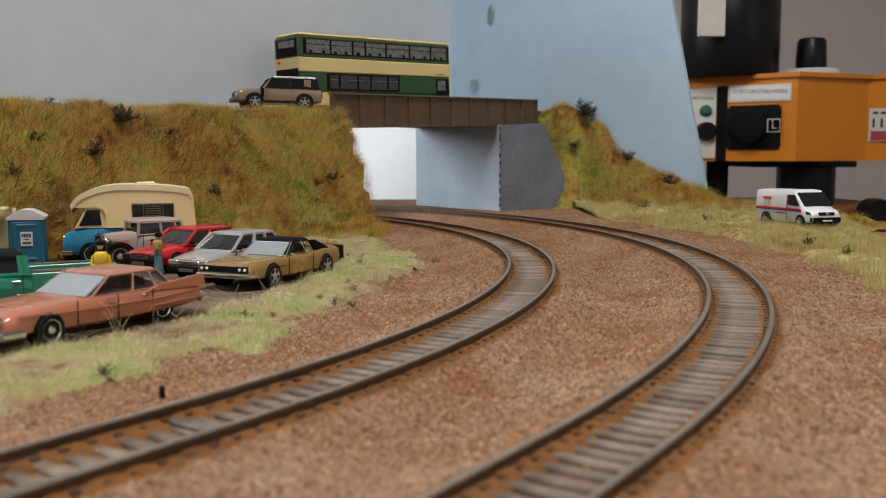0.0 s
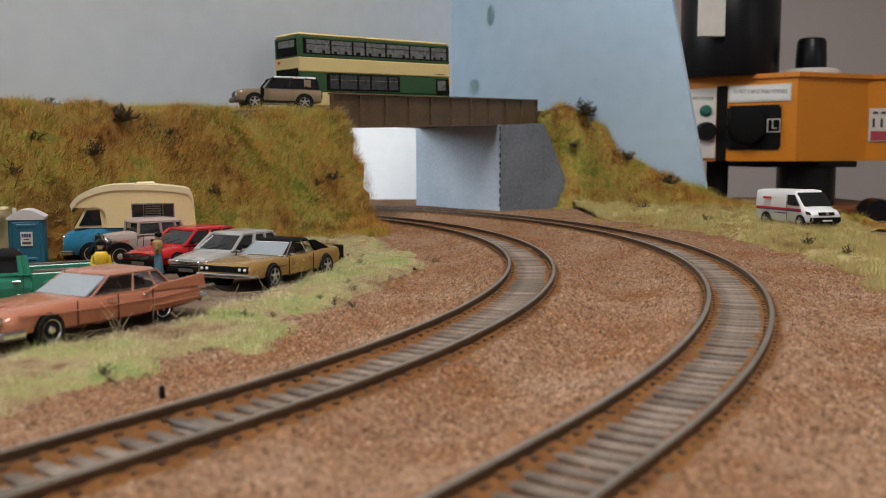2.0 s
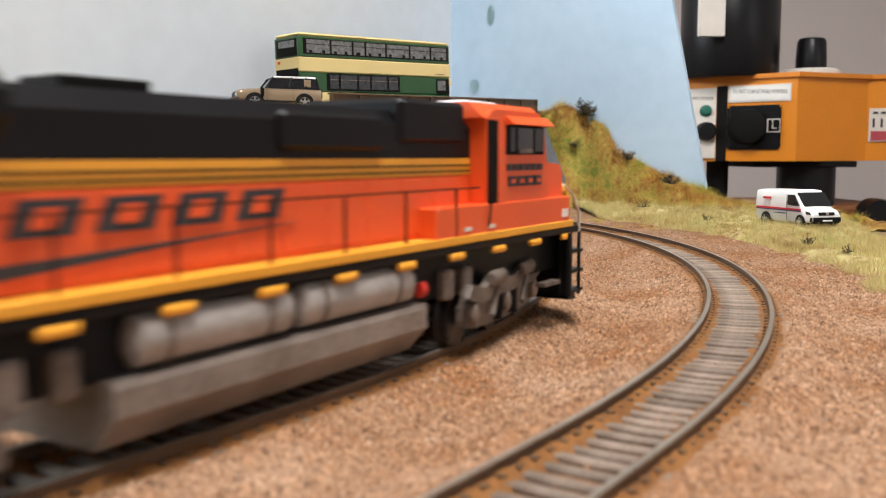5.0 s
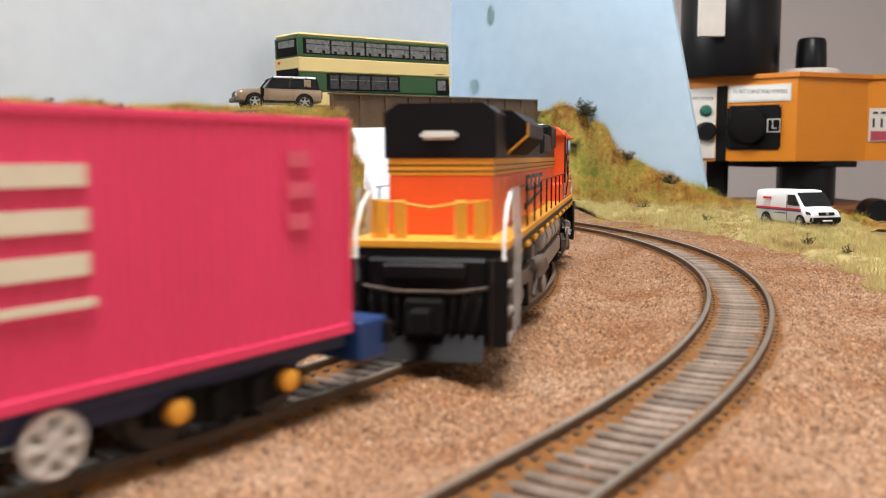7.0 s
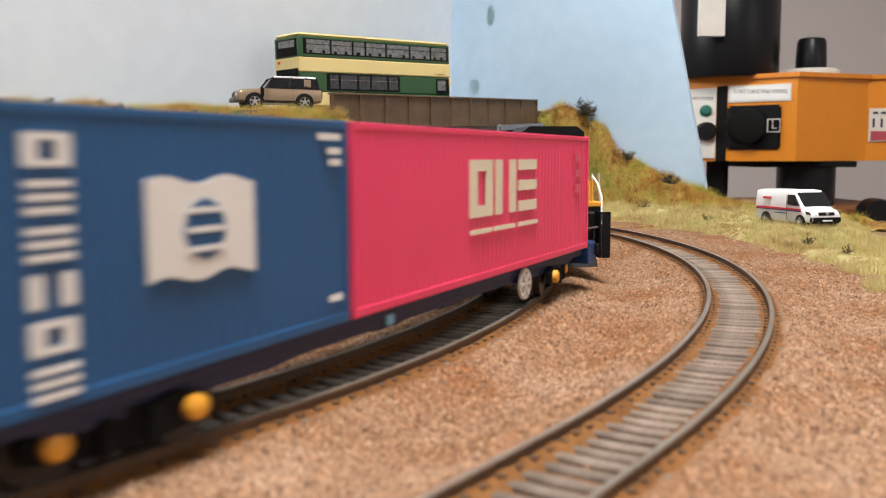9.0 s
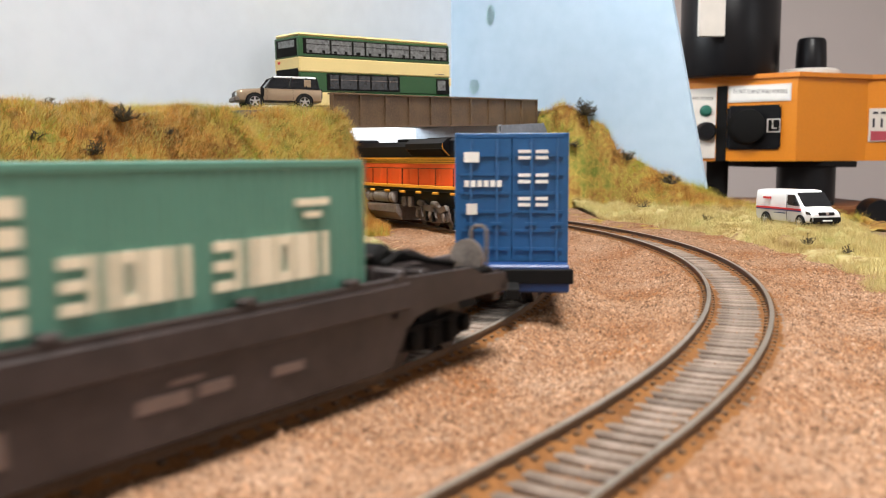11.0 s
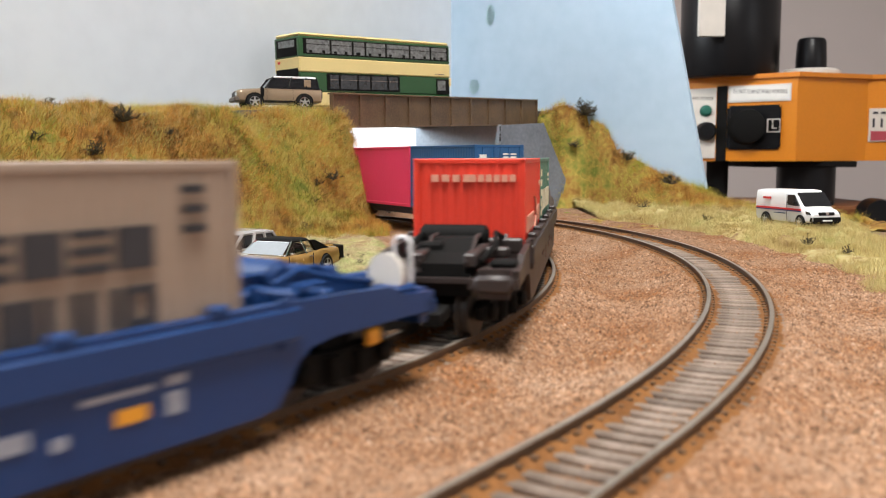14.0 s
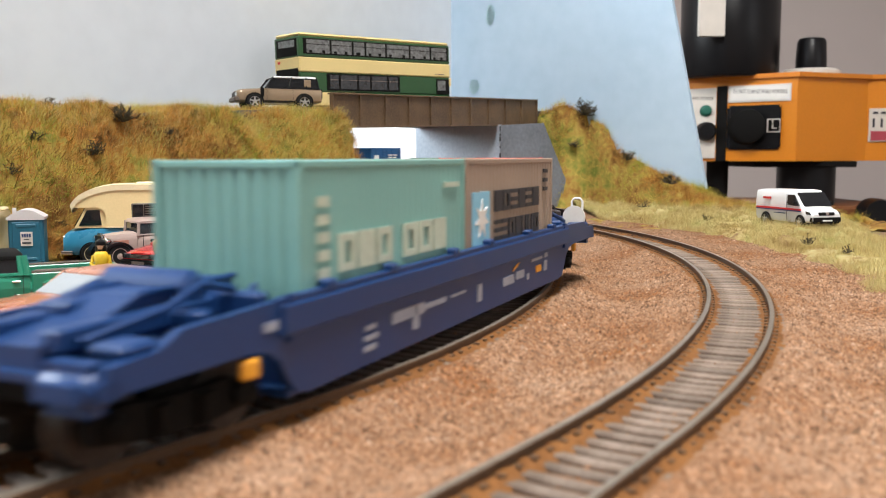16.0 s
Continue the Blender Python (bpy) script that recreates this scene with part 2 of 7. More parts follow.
def text(name, body, size, material, parent, m, width=0.0, label=""):
    """Raised lettering in the built-in font, turned into a mesh; width fits it to a length."""
    c = bpy.data.curves.new(name, "FONT")
    c.body, c.size, c.extrude = body, size, 0.00012
    c.align_x, c.align_y = "CENTER", "CENTER"
    c.resolution_u = 3
    tmp = new(name, c)
    dg = bpy.context.evaluated_depsgraph_get()
    me = bpy.data.meshes.new_from_object(tmp.evaluated_get(dg))
    bpy.data.objects.remove(tmp)
    bpy.data.curves.remove(c)
    if width:
        xs = [v.co.x for v in me.vertices]
        k = width / (max(xs) - min(xs))
        for v in me.vertices:
            v.co.x *= k
    me.materials.clear()
    me.materials.append(material)
    ob = new(name, me)
    ob.parent = parent
    ob.matrix_basis = m
    if label:
        ob["label"] = label
    return ob


def quick(name, verts, faces, material, smooth=False):
    me = bpy.data.meshes.new(name)
    verts, faces = np.asarray(verts, np.float32), np.asarray(faces, np.int32)
    me.vertices.add(len(verts))
    me.vertices.foreach_set("co", verts.ravel())
    n = faces.shape[1]
    me.loops.add(faces.size)
    me.loops.foreach_set("vertex_index", faces.ravel())
    me.polygons.add(len(faces))
    me.polygons.foreach_set("loop_start", np.arange(0, faces.size, n, dtype=np.int32))
    me.update(calc_edges=True)
    if smooth:
        me.polygons.foreach_set("use_smooth", np.ones(len(faces), bool))
    me.materials.append(material)
    return new(name, me)


# ---------------------------------------------------------------- plan
# rail tops at z = 0, camera at the origin of the plan, y away from it
GROUND = -0.0062
C1, R1 = Vector((-0.3912, 0.3930)), 0.4278
C2, R2 = Vector((-0.3867, 0.4128)), 0.4969
U = Vector((0.56, 0.83)).normalized()      # along the back wall and the road
NV = Vector((0.83, -0.56)).normalized()    # from the back wall to the camera's side
CORNER = Vector((0.009, 0.95))
A_IN = radians(-34.5)


def track_point(s, c=C1, r=R1, off=0.0):
    """A point and heading at arc length s (0 beside the circle's centre), off to the outside."""
    a = s / r
    if a >= A_IN:
        d = Vector((math.cos(a), math.sin(a)))
        return c + (r + off) * d, Vector((-d.y, d.x))
    d = Vector((math.cos(A_IN), math.sin(A_IN)))
    t = Vector((-d.y, d.x))
    return c + (r + off) * d + t * (s - A_IN * r), t


def track_dist(x, y, c, r):
    """Distance of points from a track's centre line (numpy)."""
    dx, dy = x - c.x, y - c.y
    a = np.arctan2(dy, dx)
    d = np.abs(np.hypot(dx, dy) - r)
    p, t = track_point(A_IN * r - 1e-6, c, r)
    along = (x - p.x) * t.x + (y - p.y) * t.y
    across = np.abs((x - p.x) * t.y - (y - p.y) * t.x)
    return np.where((a < A_IN) & (along < 0), across, d)


def fbm(x, y, scale, seed=0):
    """Smooth value noise (numpy), 0 to 1."""
    rng = np.random.RandomState(seed)
    g = rng.rand(64, 64)
    out, amp, tot = 0, 1.0, 0.0
    for o in range(3):
        u, v = x * scale * 2 ** o + 7.3 * o, y * scale * 2 ** o + 3.1 * o
        i, j = np.floor(u).astype(int), np.floor(v).astype(int)
        fu, fv = u - i, v - j
        fu, fv = fu * fu * (3 - 2 * fu), fv * fv * (3 - 2 * fv)
        a = g[i % 64, j % 64] * (1 - fu) + g[(i + 1) % 64, j % 64] * fu
        b = g[i % 64, (j + 1) % 64] * (1 - fu) + g[(i + 1) % 64, (j + 1) % 64] * fu
        out, tot, amp = out + amp * (a * (1 - fv) + b * fv), tot + amp, amp * 0.5
    return out / tot


def sstep(a, b, x):
    t = np.clip((x - a) / (b - a), 0, 1)
    return t * t * (3 - 2 * t)


ROAD_END = Vector((-0.07, 0.64))           # where the bridge leaves the embankment
BEAM_END = Vector((0.089, 0.875))


def road_z(u):
    """Height of the road along U from the bridge's near end."""
    return 0.0740 + 0.03 * u


def bank_height(x, y):
    """Height of the two embankments over the plan (numpy)."""
    # left bank: along U up to the bridge, across NV
    u = (x - ROAD_END.x) * U.x + (y - ROAD_END.y) * U.y
    w = (x - ROAD_END.x) * NV.x + (y - ROAD_END.y) * NV.y
    w = w + (fbm(x, y, 40, 3) - 0.5) * 0.016
    slope = 1 - sstep(-0.006, 0.048, w)
    end = 1 - sstep(-0.006, 0.034, u + w * 0.2 + (fbm(x, y, 60, 5) - 0.5) * 0.012)
    left = (0.0795 + 0.03 * np.minimum(u, 0)) * slope * end
    ins = R1 - np.hypot(x - C1.x, y - C1.y)
    toe = 0.016 * (1 - np.clip((w - 0.02) / 0.062, 0, 1)) * sstep(-0.16, -0.04, u) * (1 - sstep(0.0, 0.03, u)) * sstep(0.017, 0.036, ins)
    left = np.maximum(left, toe * (w > -0.01))
    # right bank: in front of the blue board, falling away from the bridge
    v = (x - CORNER.x) * NV.x + (y - CORNER.y) * NV.y
    q = (x - CORNER.x) * U.x + (y - CORNER.y) * U.y
    top = np.interp(v, [0.0, 0.107, 0.131, 0.161, 0.184, 0.207, 0.27, 0.32], [0.085, 0.091, 0.098, 0.086, 0.066, 0.047, 0.0155, 0.004])
    toe = -0.03 - 1.2 * np.clip(v - 0.145, 0, 1) + (fbm(x, y, 45, 8) - 0.5) * 0.018
    right = top * np.clip((q - toe) / (-0.008 - toe), 0, 1) ** 1.25
    wing = (x - 0.051) * 0.577 - (y - 0.812) * 0.817
    along = (x - 0.051) * 0.817 + (y - 0.812) * 0.577
    keep_front = sstep(0.091, 0.101, along)
    round_end = sstep(0.080, 0.091, along)
    keep_back = sstep(0.0, 0.004, 0.001 + 0.010 * round_end - wing)
    right = right * (1 - (1 - keep_front) * (1 - keep_back))
    return np.maximum(left, 0) + right

# ---------------------------------------------------------------- room
def room():
    x0, x1, y0, y1, z0, z1 = -2.0, 2.0, -1.9, 2.6, -0.95, 1.5
    t = 0.1
    for name, b in (("wall_north", (x0 - t, x1 + t, y1, y1 + t, z0, z1)), ("wall_south", (x0 - t, x1 + t, y0 - t, y0, z0, z1))):
        tagged(part(name, B(*b), M["room_wall"]), "plain warm grey plastered room wall", "wall", kind="structure")

    def side(name, xa, xb, wins):
        bm = bmesh.new()
        ys = y0
        for a, b, c, d in wins:
            box(bm, xa, xb, ys, a, z0, z1)
            box(bm, xa, xb, a, b, z0, c)
            box(bm, xa, xb, a, b, d, z1)
            ys = b
        box(bm, xa, xb, ys, y1, z0, z1)
        tagged(part(name, bm, M["room_wall"]), "plain warm grey plastered wall with window opening", "wall", kind="structure")
    # unseen openings, made to fit the side lamps
    side("wall_east", x1, x1 + t, [(-1.55, -0.25, 0.3, 1.4)])
    side("wall_west", x0 - t, x0, [(-1.05, 0.25, 0.3, 1.4), (0.45, 1.45, 0.2, 1.3)])
    tagged(part("floor", B(x0, x1, y0, y1, z0 - 0.1, z0), M["floor"]), "plain dull brown room floor", "floor", kind="structure")
    tagged(part("ceiling", B(x0, x1, y0, y1, z1, z1 + 0.1), M["ceiling"]), "plain white plastered ceiling", "ceiling", kind="structure")


room()


# ---------------------------------------------------------------- baseboard and ground
def baseboard():
    e = thing("baseboard", pose(0, 0, 0), "brown wooden baseboard carrying the model railway", "table")
    part("top", prism(bmesh.new(), [(-1.35, -0.95), (0.5, -0.95), (0.5, 0.68), (0.31, 0.68), (0.36, 0.95), (0.36, 1.06), (-1.35, 1.06)], -0.026, -0.0085, "z"), M["wood"], e)
    for x in (-1.3, 0.27):
        for y in (-0.9, 0.98):
            part("leg", B(x, x + 0.05, y, y + 0.05, -0.95, -0.026), M["wood"], e)


baseboard()


def ground_z(x, y):
    d = np.minimum(track_dist(x, y, C1, R1), track_dist(x, y, C2, R2))
    z = GROUND + 0.0036 * (1 - sstep(0.014, 0.03, d)) - 0.0009 * (1 - sstep(0.0075, 0.0105, d))
    z = z + (fbm(x, y, 90, 1) - 0.5) * 0.0008 + (fbm(x, y, 22, 2) - 0.5) * 0.0007 * sstep(0.016, 0.035, d)
    return z


def sheet(name, x0, x1, y0, y1, step, height, keep, material, label, category, kind="structure"):
    xs, ys = np.arange(x0, x1, step), np.arange(y0, y1, step)
    X, Y = np.meshgrid(xs, ys)
    Z = height(X, Y)
    n, m = X.shape
    idx = np.arange(n * m).reshape(n, m)
    f = np.stack([idx[:-1, :-1], idx[:-1, 1:], idx[1:, 1:], idx[1:, :-1]], -1).reshape(-1, 4)
    k = keep(X, Y).ravel()
    f = f[k[f].all(1)]
    used = np.unique(f)
    re = np.full(n * m, -1)
    re[used] = np.arange(len(used))
    v = np.stack([X.ravel(), Y.ravel(), Z.ravel()], -1)[used]
    ob = quick(name, v, re[f], material, smooth=True)
    return tagged(ob, label, category, kind=kind)


def right_edge(y):
    return 0.24 + 0.3 * (y - 0.48)


def wall_side(x, y):
    return (x - CORNER.x) * NV.x + (y - CORNER.y) * NV.y


def board_side(x, y):
    return (x - CORNER.x) * U.x + (y - CORNER.y) * U.y


ground = sheet("ground", -0.75, 0.46, -0.16, 1.05, 0.004, ground_z, lambda x, y: x < right_edge(y) + 0.012 * (fbm(x, y, 60, 4) - 0.5), M["ballast"],
               "reddish brown fine ballast ground of the layout", "ground")
# the yard behind the camera carries the straight track
sheet("ground", -1.3, -0.742, -0.9, 1.05, 0.02, lambda x, y: GROUND + 0 * x, lambda x, y: x > -9, M["ballast"], "reddish brown fine ballast ground of the layout", "ground")
sheet("ground", -0.75, 0.3, -0.9, -0.15, 0.02, lambda x, y: GROUND + 0 * x, lambda x, y: x > -9, M["ballast"], "reddish brown fine ballast ground of the layout", "ground")


def inside(x, y):
    """How far a point lies inside the inner track."""
    return R1 - np.hypot(x - C1.x, y - C1.y)


def outside(x, y):
    return np.hypot(x - C2.x, y - C2.y) - R2


def in_yard(x, y):
    return (inside(x, y) > 0.082 + 0.01 * (fbm(x, y, 40, 6) - 0.5)) & (y > 0.02) & (y < 0.7)


def in_strip(x, y):
    i = inside(x, y) + 0.030 * (fbm(x, y, 45, 7) - 0.5)
    return (i > 0.05) & (i < 0.09) & (y > -0.05) & (y < 0.62)


def in_verge(x, y):
    o = outside(x, y) + 0.018 * (fbm(x, y, 45, 9) - 0.5)
    return (o > 0.052 + 0.085 * np.clip(y - 0.3, 0, 1)) & (x < right_edge(y) + 0.01 * (fbm(x, y, 70, 4) - 0.5)) & (y > 0.1) & (board_side(x, y) < 0) & (x > 0.122)


def strip_z(x, y):
    i = inside(x, y) + 0.030 * (fbm(x, y, 45, 7) - 0.5)
    return GROUND - 0.0006 + (0.0010 + fbm(x, y, 60, 12) * 0.0030 + 0.004 * np.clip(fbm(x, y, 110, 18) - 0.5, 0, 1)) * sstep(0.049, 0.062, i)


def verge_z(x, y):
    o = outside(x, y) + 0.018 * (fbm(x, y, 45, 9) - 0.5) - 0.052 - 0.085 * np.clip(y - 0.3, 0, 1)
    e = right_edge(y) - x
    return GROUND - 0.0008 + (0.0018 + fbm(x, y, 60, 13) * 0.004 + 0.012 * np.clip(fbm(x, y, 85, 17) - 0.45, 0, 1) * sstep(0.4, 0.55, y)) * sstep(-0.002, 0.02, o) * sstep(-0.004, 0.012, e)


sheet("car_park", -0.6, 0.05, 0.02, 0.7, 0.004, lambda x, y: GROUND + 0.0012 + (fbm(x, y, 80, 11) - 0.5) * 0.0005, in_yard, M["dirt"],
      "dark brown earth surface of the model car park", "ground")
sheet("grass_strip", -0.4, 0.1, -0.05, 0.63, 0.003, strip_z, in_strip, M["turf_pale"],
      "pale green matted turf strip beside the car park", "grass")
sheet("grass_verge", 0.0, 0.36, 0.1, 0.95, 0.003, verge_z, in_verge, M["straw_turf"],
      "straw green turf verge along the outer track", "grass")


def bank_z(x, y):
    return GROUND - 0.001 + bank_height(x, y) + (fbm(x, y, 120, 14) - 0.5) * 0.006 + (fbm(x, y, 48, 15) - 0.5) * 0.021 * sstep(0.004, 0.02, bank_height(x, y)) * (1 - sstep(0.068, 0.08, bank_height(x, y)))


def is_left(x, y):
    return (wall_side(x, y) > 0.001) & (bank_height(x, y) > 0.0022) & (x < 0.0) & (y < 0.70) & (inside(x, y) > 0.018)


def is_right(x, y):
    return (board_side(x, y) < -0.001) & (bank_height(x, y) > 0.0022) & (x > 0.03) & (y > 0.55) & (outside(x, y) > 0.02)


def right_field(x, y):
    return (board_side(x, y) < 0.002) & (x > 0.072) & (y > 0.6) & (outside(x, y) > 0.03)


bank_left = sheet("embankment", -0.75, 0.02, -0.2, 0.72, 0.004, bank_z, is_left, M["turf"], "steep embankment covered in brown and green static grass", "embankment")
bank_right = sheet("embankment", 0.02, 0.32, 0.58, 1.0, 0.004, bank_z, right_field, M["turf"], "grass embankment falling away beside the pale blue board", "embankment")


def grass(name, region, height, x0, x1, y0, y1, count, length, material, label, seed, clump=0.0, thick=0.00011, lean=0.6, patch=70):
    """A field of single tapered blades."""
    rng = np.random.RandomState(seed)
    x, y = rng.uniform(x0, x1, count), rng.uniform(y0, y1, count)
    k = region(x, y)
    if clump:
        k &= fbm(x, y, patch, seed + 50) > clump
    x, y = x[k], y[k]
    z = height(x, y)
    n = len(x)
    e = 0.002
    sx, sy = (height(x + e, y) - z) / e, (height(x, y + e) - z) / e
    nrm = np.stack([-sx, -sy, np.ones(n)], -1)
    nrm /= np.linalg.norm(nrm, axis=1)[:, None]
    d = nrm * 0.6 + rng.normal(0, lean, (n, 3)) + np.array([0, 0, 0.7])
    d /= np.linalg.norm(d, axis=1)[:, None]
    ln = length * rng.uniform(0.45, 1.25, n)[:, None]
    side = np.cross(d, rng.normal(0, 1, (n, 3)))
    side /= np.linalg.norm(side, axis=1)[:, None] + 1e-9
    p = np.stack([x, y, z - 0.0006], -1)
    w = thick * rng.uniform(0.6, 1.4, n)[:, None]
    v = np.stack([p - side * w, p + side * w, p + d * ln], 1).reshape(-1, 3)
    f = np.arange(n * 3).reshape(-1, 3)
    ob = quick(name, v, f, material)
    return tagged(ob, label, "grass", kind="stuff")


grass("static_grass", is_left, bank_z, -0.45, 0.02, 0.25, 0.72, 760000, 0.0064, M["blade"], "olive and straw static grass on the embankment", 21, lean=0.8, thick=0.00008)
grass("static_grass", is_left, bank_z, -0.45, 0.02, 0.25, 0.72, 420000, 0.0066, M["blade_brown"], "rust brown dead grass on the embankment", 22, clump=0.5, lean=0.85, thick=0.00009, patch=30)
grass("static_grass", is_right, bank_z, 0.03, 0.3, 0.6, 0.97, 220000, 0.008, M["blade"], "olive and straw static grass on the embankment", 23, lean=0.95)
grass("static_grass", is_right, bank_z, 0.03, 0.3, 0.6, 0.97, 150000, 0.006, M["blade_brown"], "rust brown dead grass on the embankment", 24, clump=0.5, lean=0.95)
grass("static_grass", in_strip, strip_z, -0.3, 0.05, 0.1, 0.62, 800000, 0.0031, M["blade_pale"],
      "pale green static grass along the car park", 25, clump=0.45, thick=0.00006, lean=1.0)
grass("static_grass", in_verge, verge_z, 0.05, 0.36, 0.2, 0.9, 520000, 0.0062, M["straw"],
      "pale straw static grass on the verge", 26, clump=0.36, thick=0.00009, lean=0.8)


for k, (region, x0, x1, y0, y1, n) in enumerate(((is_left, -0.45, 0.02, 0.25, 0.72, 260000), (is_right, 0.03, 0.3, 0.6, 0.97, 90000))):
    # dark patches put in as shade between the lumps of the bank
    grass("static_grass", region, bank_z, x0, x1, y0, y1, n, 0.0058, M["blade_shade"], "dark olive grass patches standing in for shaded hollows on the embankment", 61 + k, clump=0.53, lean=0.9, thick=0.00013, patch=42)
    grass("static_grass", region, bank_z, x0, x1, y0, y1, n, 0.0088, M["blade_light"], "long pale yellow green grass tufts on the embankment", 71 + k, clump=0.55, lean=0.6, thick=0.00008, patch=38)


def is_crest(x, y):
    w = (x - ROAD_END.x) * NV.x + (y - ROAD_END.y) * NV.y
    return is_left(x, y) & (w > -0.012) & (w < 0.008)


grass("static_grass", is_crest, bank_z, -0.45, 0.02, 0.25, 0.72, 230000, 0.0085, M["straw"], "long straw and olive grass along the embankment's crest", 27, clump=0.4, lean=0.55, thick=0.00007)


def twigs(name, x, y, z, size, n, seed, label):
    """A dry little bush of stiff twigs."""
    rng = random.Random(seed)
    bm = bmesh.new()
    for i in range(n):
        a, e = rng.uniform(0, 6.28), rng.uniform(0.1, 1.3)
        d = Vector((math.cos(a) * math.cos(e), math.sin(a) * math.cos(e), math.sin(e)))
        ln = size * rng.uniform(0.4, 1)
        mid = d * ln * 0.5 + Vector((rng.uniform(-1, 1), rng.uniform(-1, 1), rng.uniform(-1, 1))) * size * 0.15
        tube(bm, [Vector((0, 0, 0)), mid, d * ln], size * 0.028, 3)
        for k in range(3):
            q = mid.lerp(d * ln, rng.random())
            tube(bm, [q, q + Vector((rng.uniform(-1, 1), rng.uniform(-1, 1), rng.uniform(-0.3, 1))) * size * 0.3], size * 0.022, 3)
    ob = part(name, bm, M["twig"])
    ob.location = (x, y, z)
    return tagged(ob, label, "bush", "dry bushes")


def grains(count, x0, x1, y0, y1, size, seed, material):
    rng = np.random.RandomState(seed)
    x, y = rng.uniform(x0, x1, count), rng.uniform(y0, y1, count)
    # denser towards the camera's end of the tracks
    k = (rng.rand(count) < np.clip((0.26 / np.maximum(y, 0.1)) ** 2, 0.12, 1)) & (np.abs(x) < 0.5 * y + 0.06) & (bank_height(x, y) < 0.003) & (inside(x, y) < 0.085) & (x < right_edge(y))
    d = np.minimum(track_dist(x, y, C1, R1), track_dist(x, y, C2, R2))
    k &= (d > 0.0126) | ((rng.rand(count) < 0.25) & (d < 0.0065))
    x, y = x[k], y[k]
    n = len(x)
    z = ground_z(x, y)
    a = rng.uniform(0, 6.28, n)[:, None] + np.array([[0, 2.09, 4.19]]) + rng.normal(0, 0.35, (n, 3))
    s = size * np.exp(rng.normal(0, 0.35, n))
    rr = s[:, None] * rng.uniform(0.7, 1.3, (n, 3))
    base = np.stack([np.cos(a) * rr, np.sin(a) * rr, np.zeros((n, 3)) - s[:, None] * 0.3], -1)
    tip = np.stack([rng.normal(0, 0.3, n) * s, rng.normal(0, 0.3, n) * s, s * rng.uniform(0.35, 0.9, n)], -1)[:, None]
    v = np.concatenate([base, tip], 1) + np.stack([x, y, z], -1)[:, None]
    fo = np.array([[0, 1, 3], [1, 2, 3], [2, 0, 3]])
    f = (np.arange(n)[:, None, None] * 4 + fo[None]).reshape(-1, 3)
    ob = quick("ballast_grains", v.reshape(-1, 3), f, material)
    return tagged(ob, "loose reddish brown ballast grains beside the tracks", "ballast", kind="stuff")


grains(1000000, -0.16, 0.24, 0.08, 0.9, 0.00047, 31, M["grain"])
grains(260000, -0.16, 0.24, 0.14, 0.9, 0.00060, 32, M["grain_mixed"])


# ---------------------------------------------------------------- tracks
def rail_mesh(c, r, off, s0, s1, step=0.006):
    prof = [(-0.0010, -0.0026), (0.0010, -0.0026), (0.0010, -0.0023), (0.0004, -0.0019), (0.0004, -0.0009), (0.0007, -0.0007),
            (0.0007, -0.00012), (0.00055, 0.0), (-0.00055, 0.0), (-0.0007, -0.00012), (-0.0007, -0.0007), (-0.0004, -0.0009), (-0.0004, -0.0019), (-0.0010, -0.0023)]
    rings = []
    n = int((s1 - s0) / step)
    for i in range(n + 1):
        p, t = track_point(s0 + (s1 - s0) * i / n, c, r, off)
        nn = Vector((t.y, -t.x))
        rings.append([(p.x + nn.x * a, p.y + nn.y * a, z) for a, z in prof])
    bm = loft(bmesh.new(), rings)
    return bm, 14


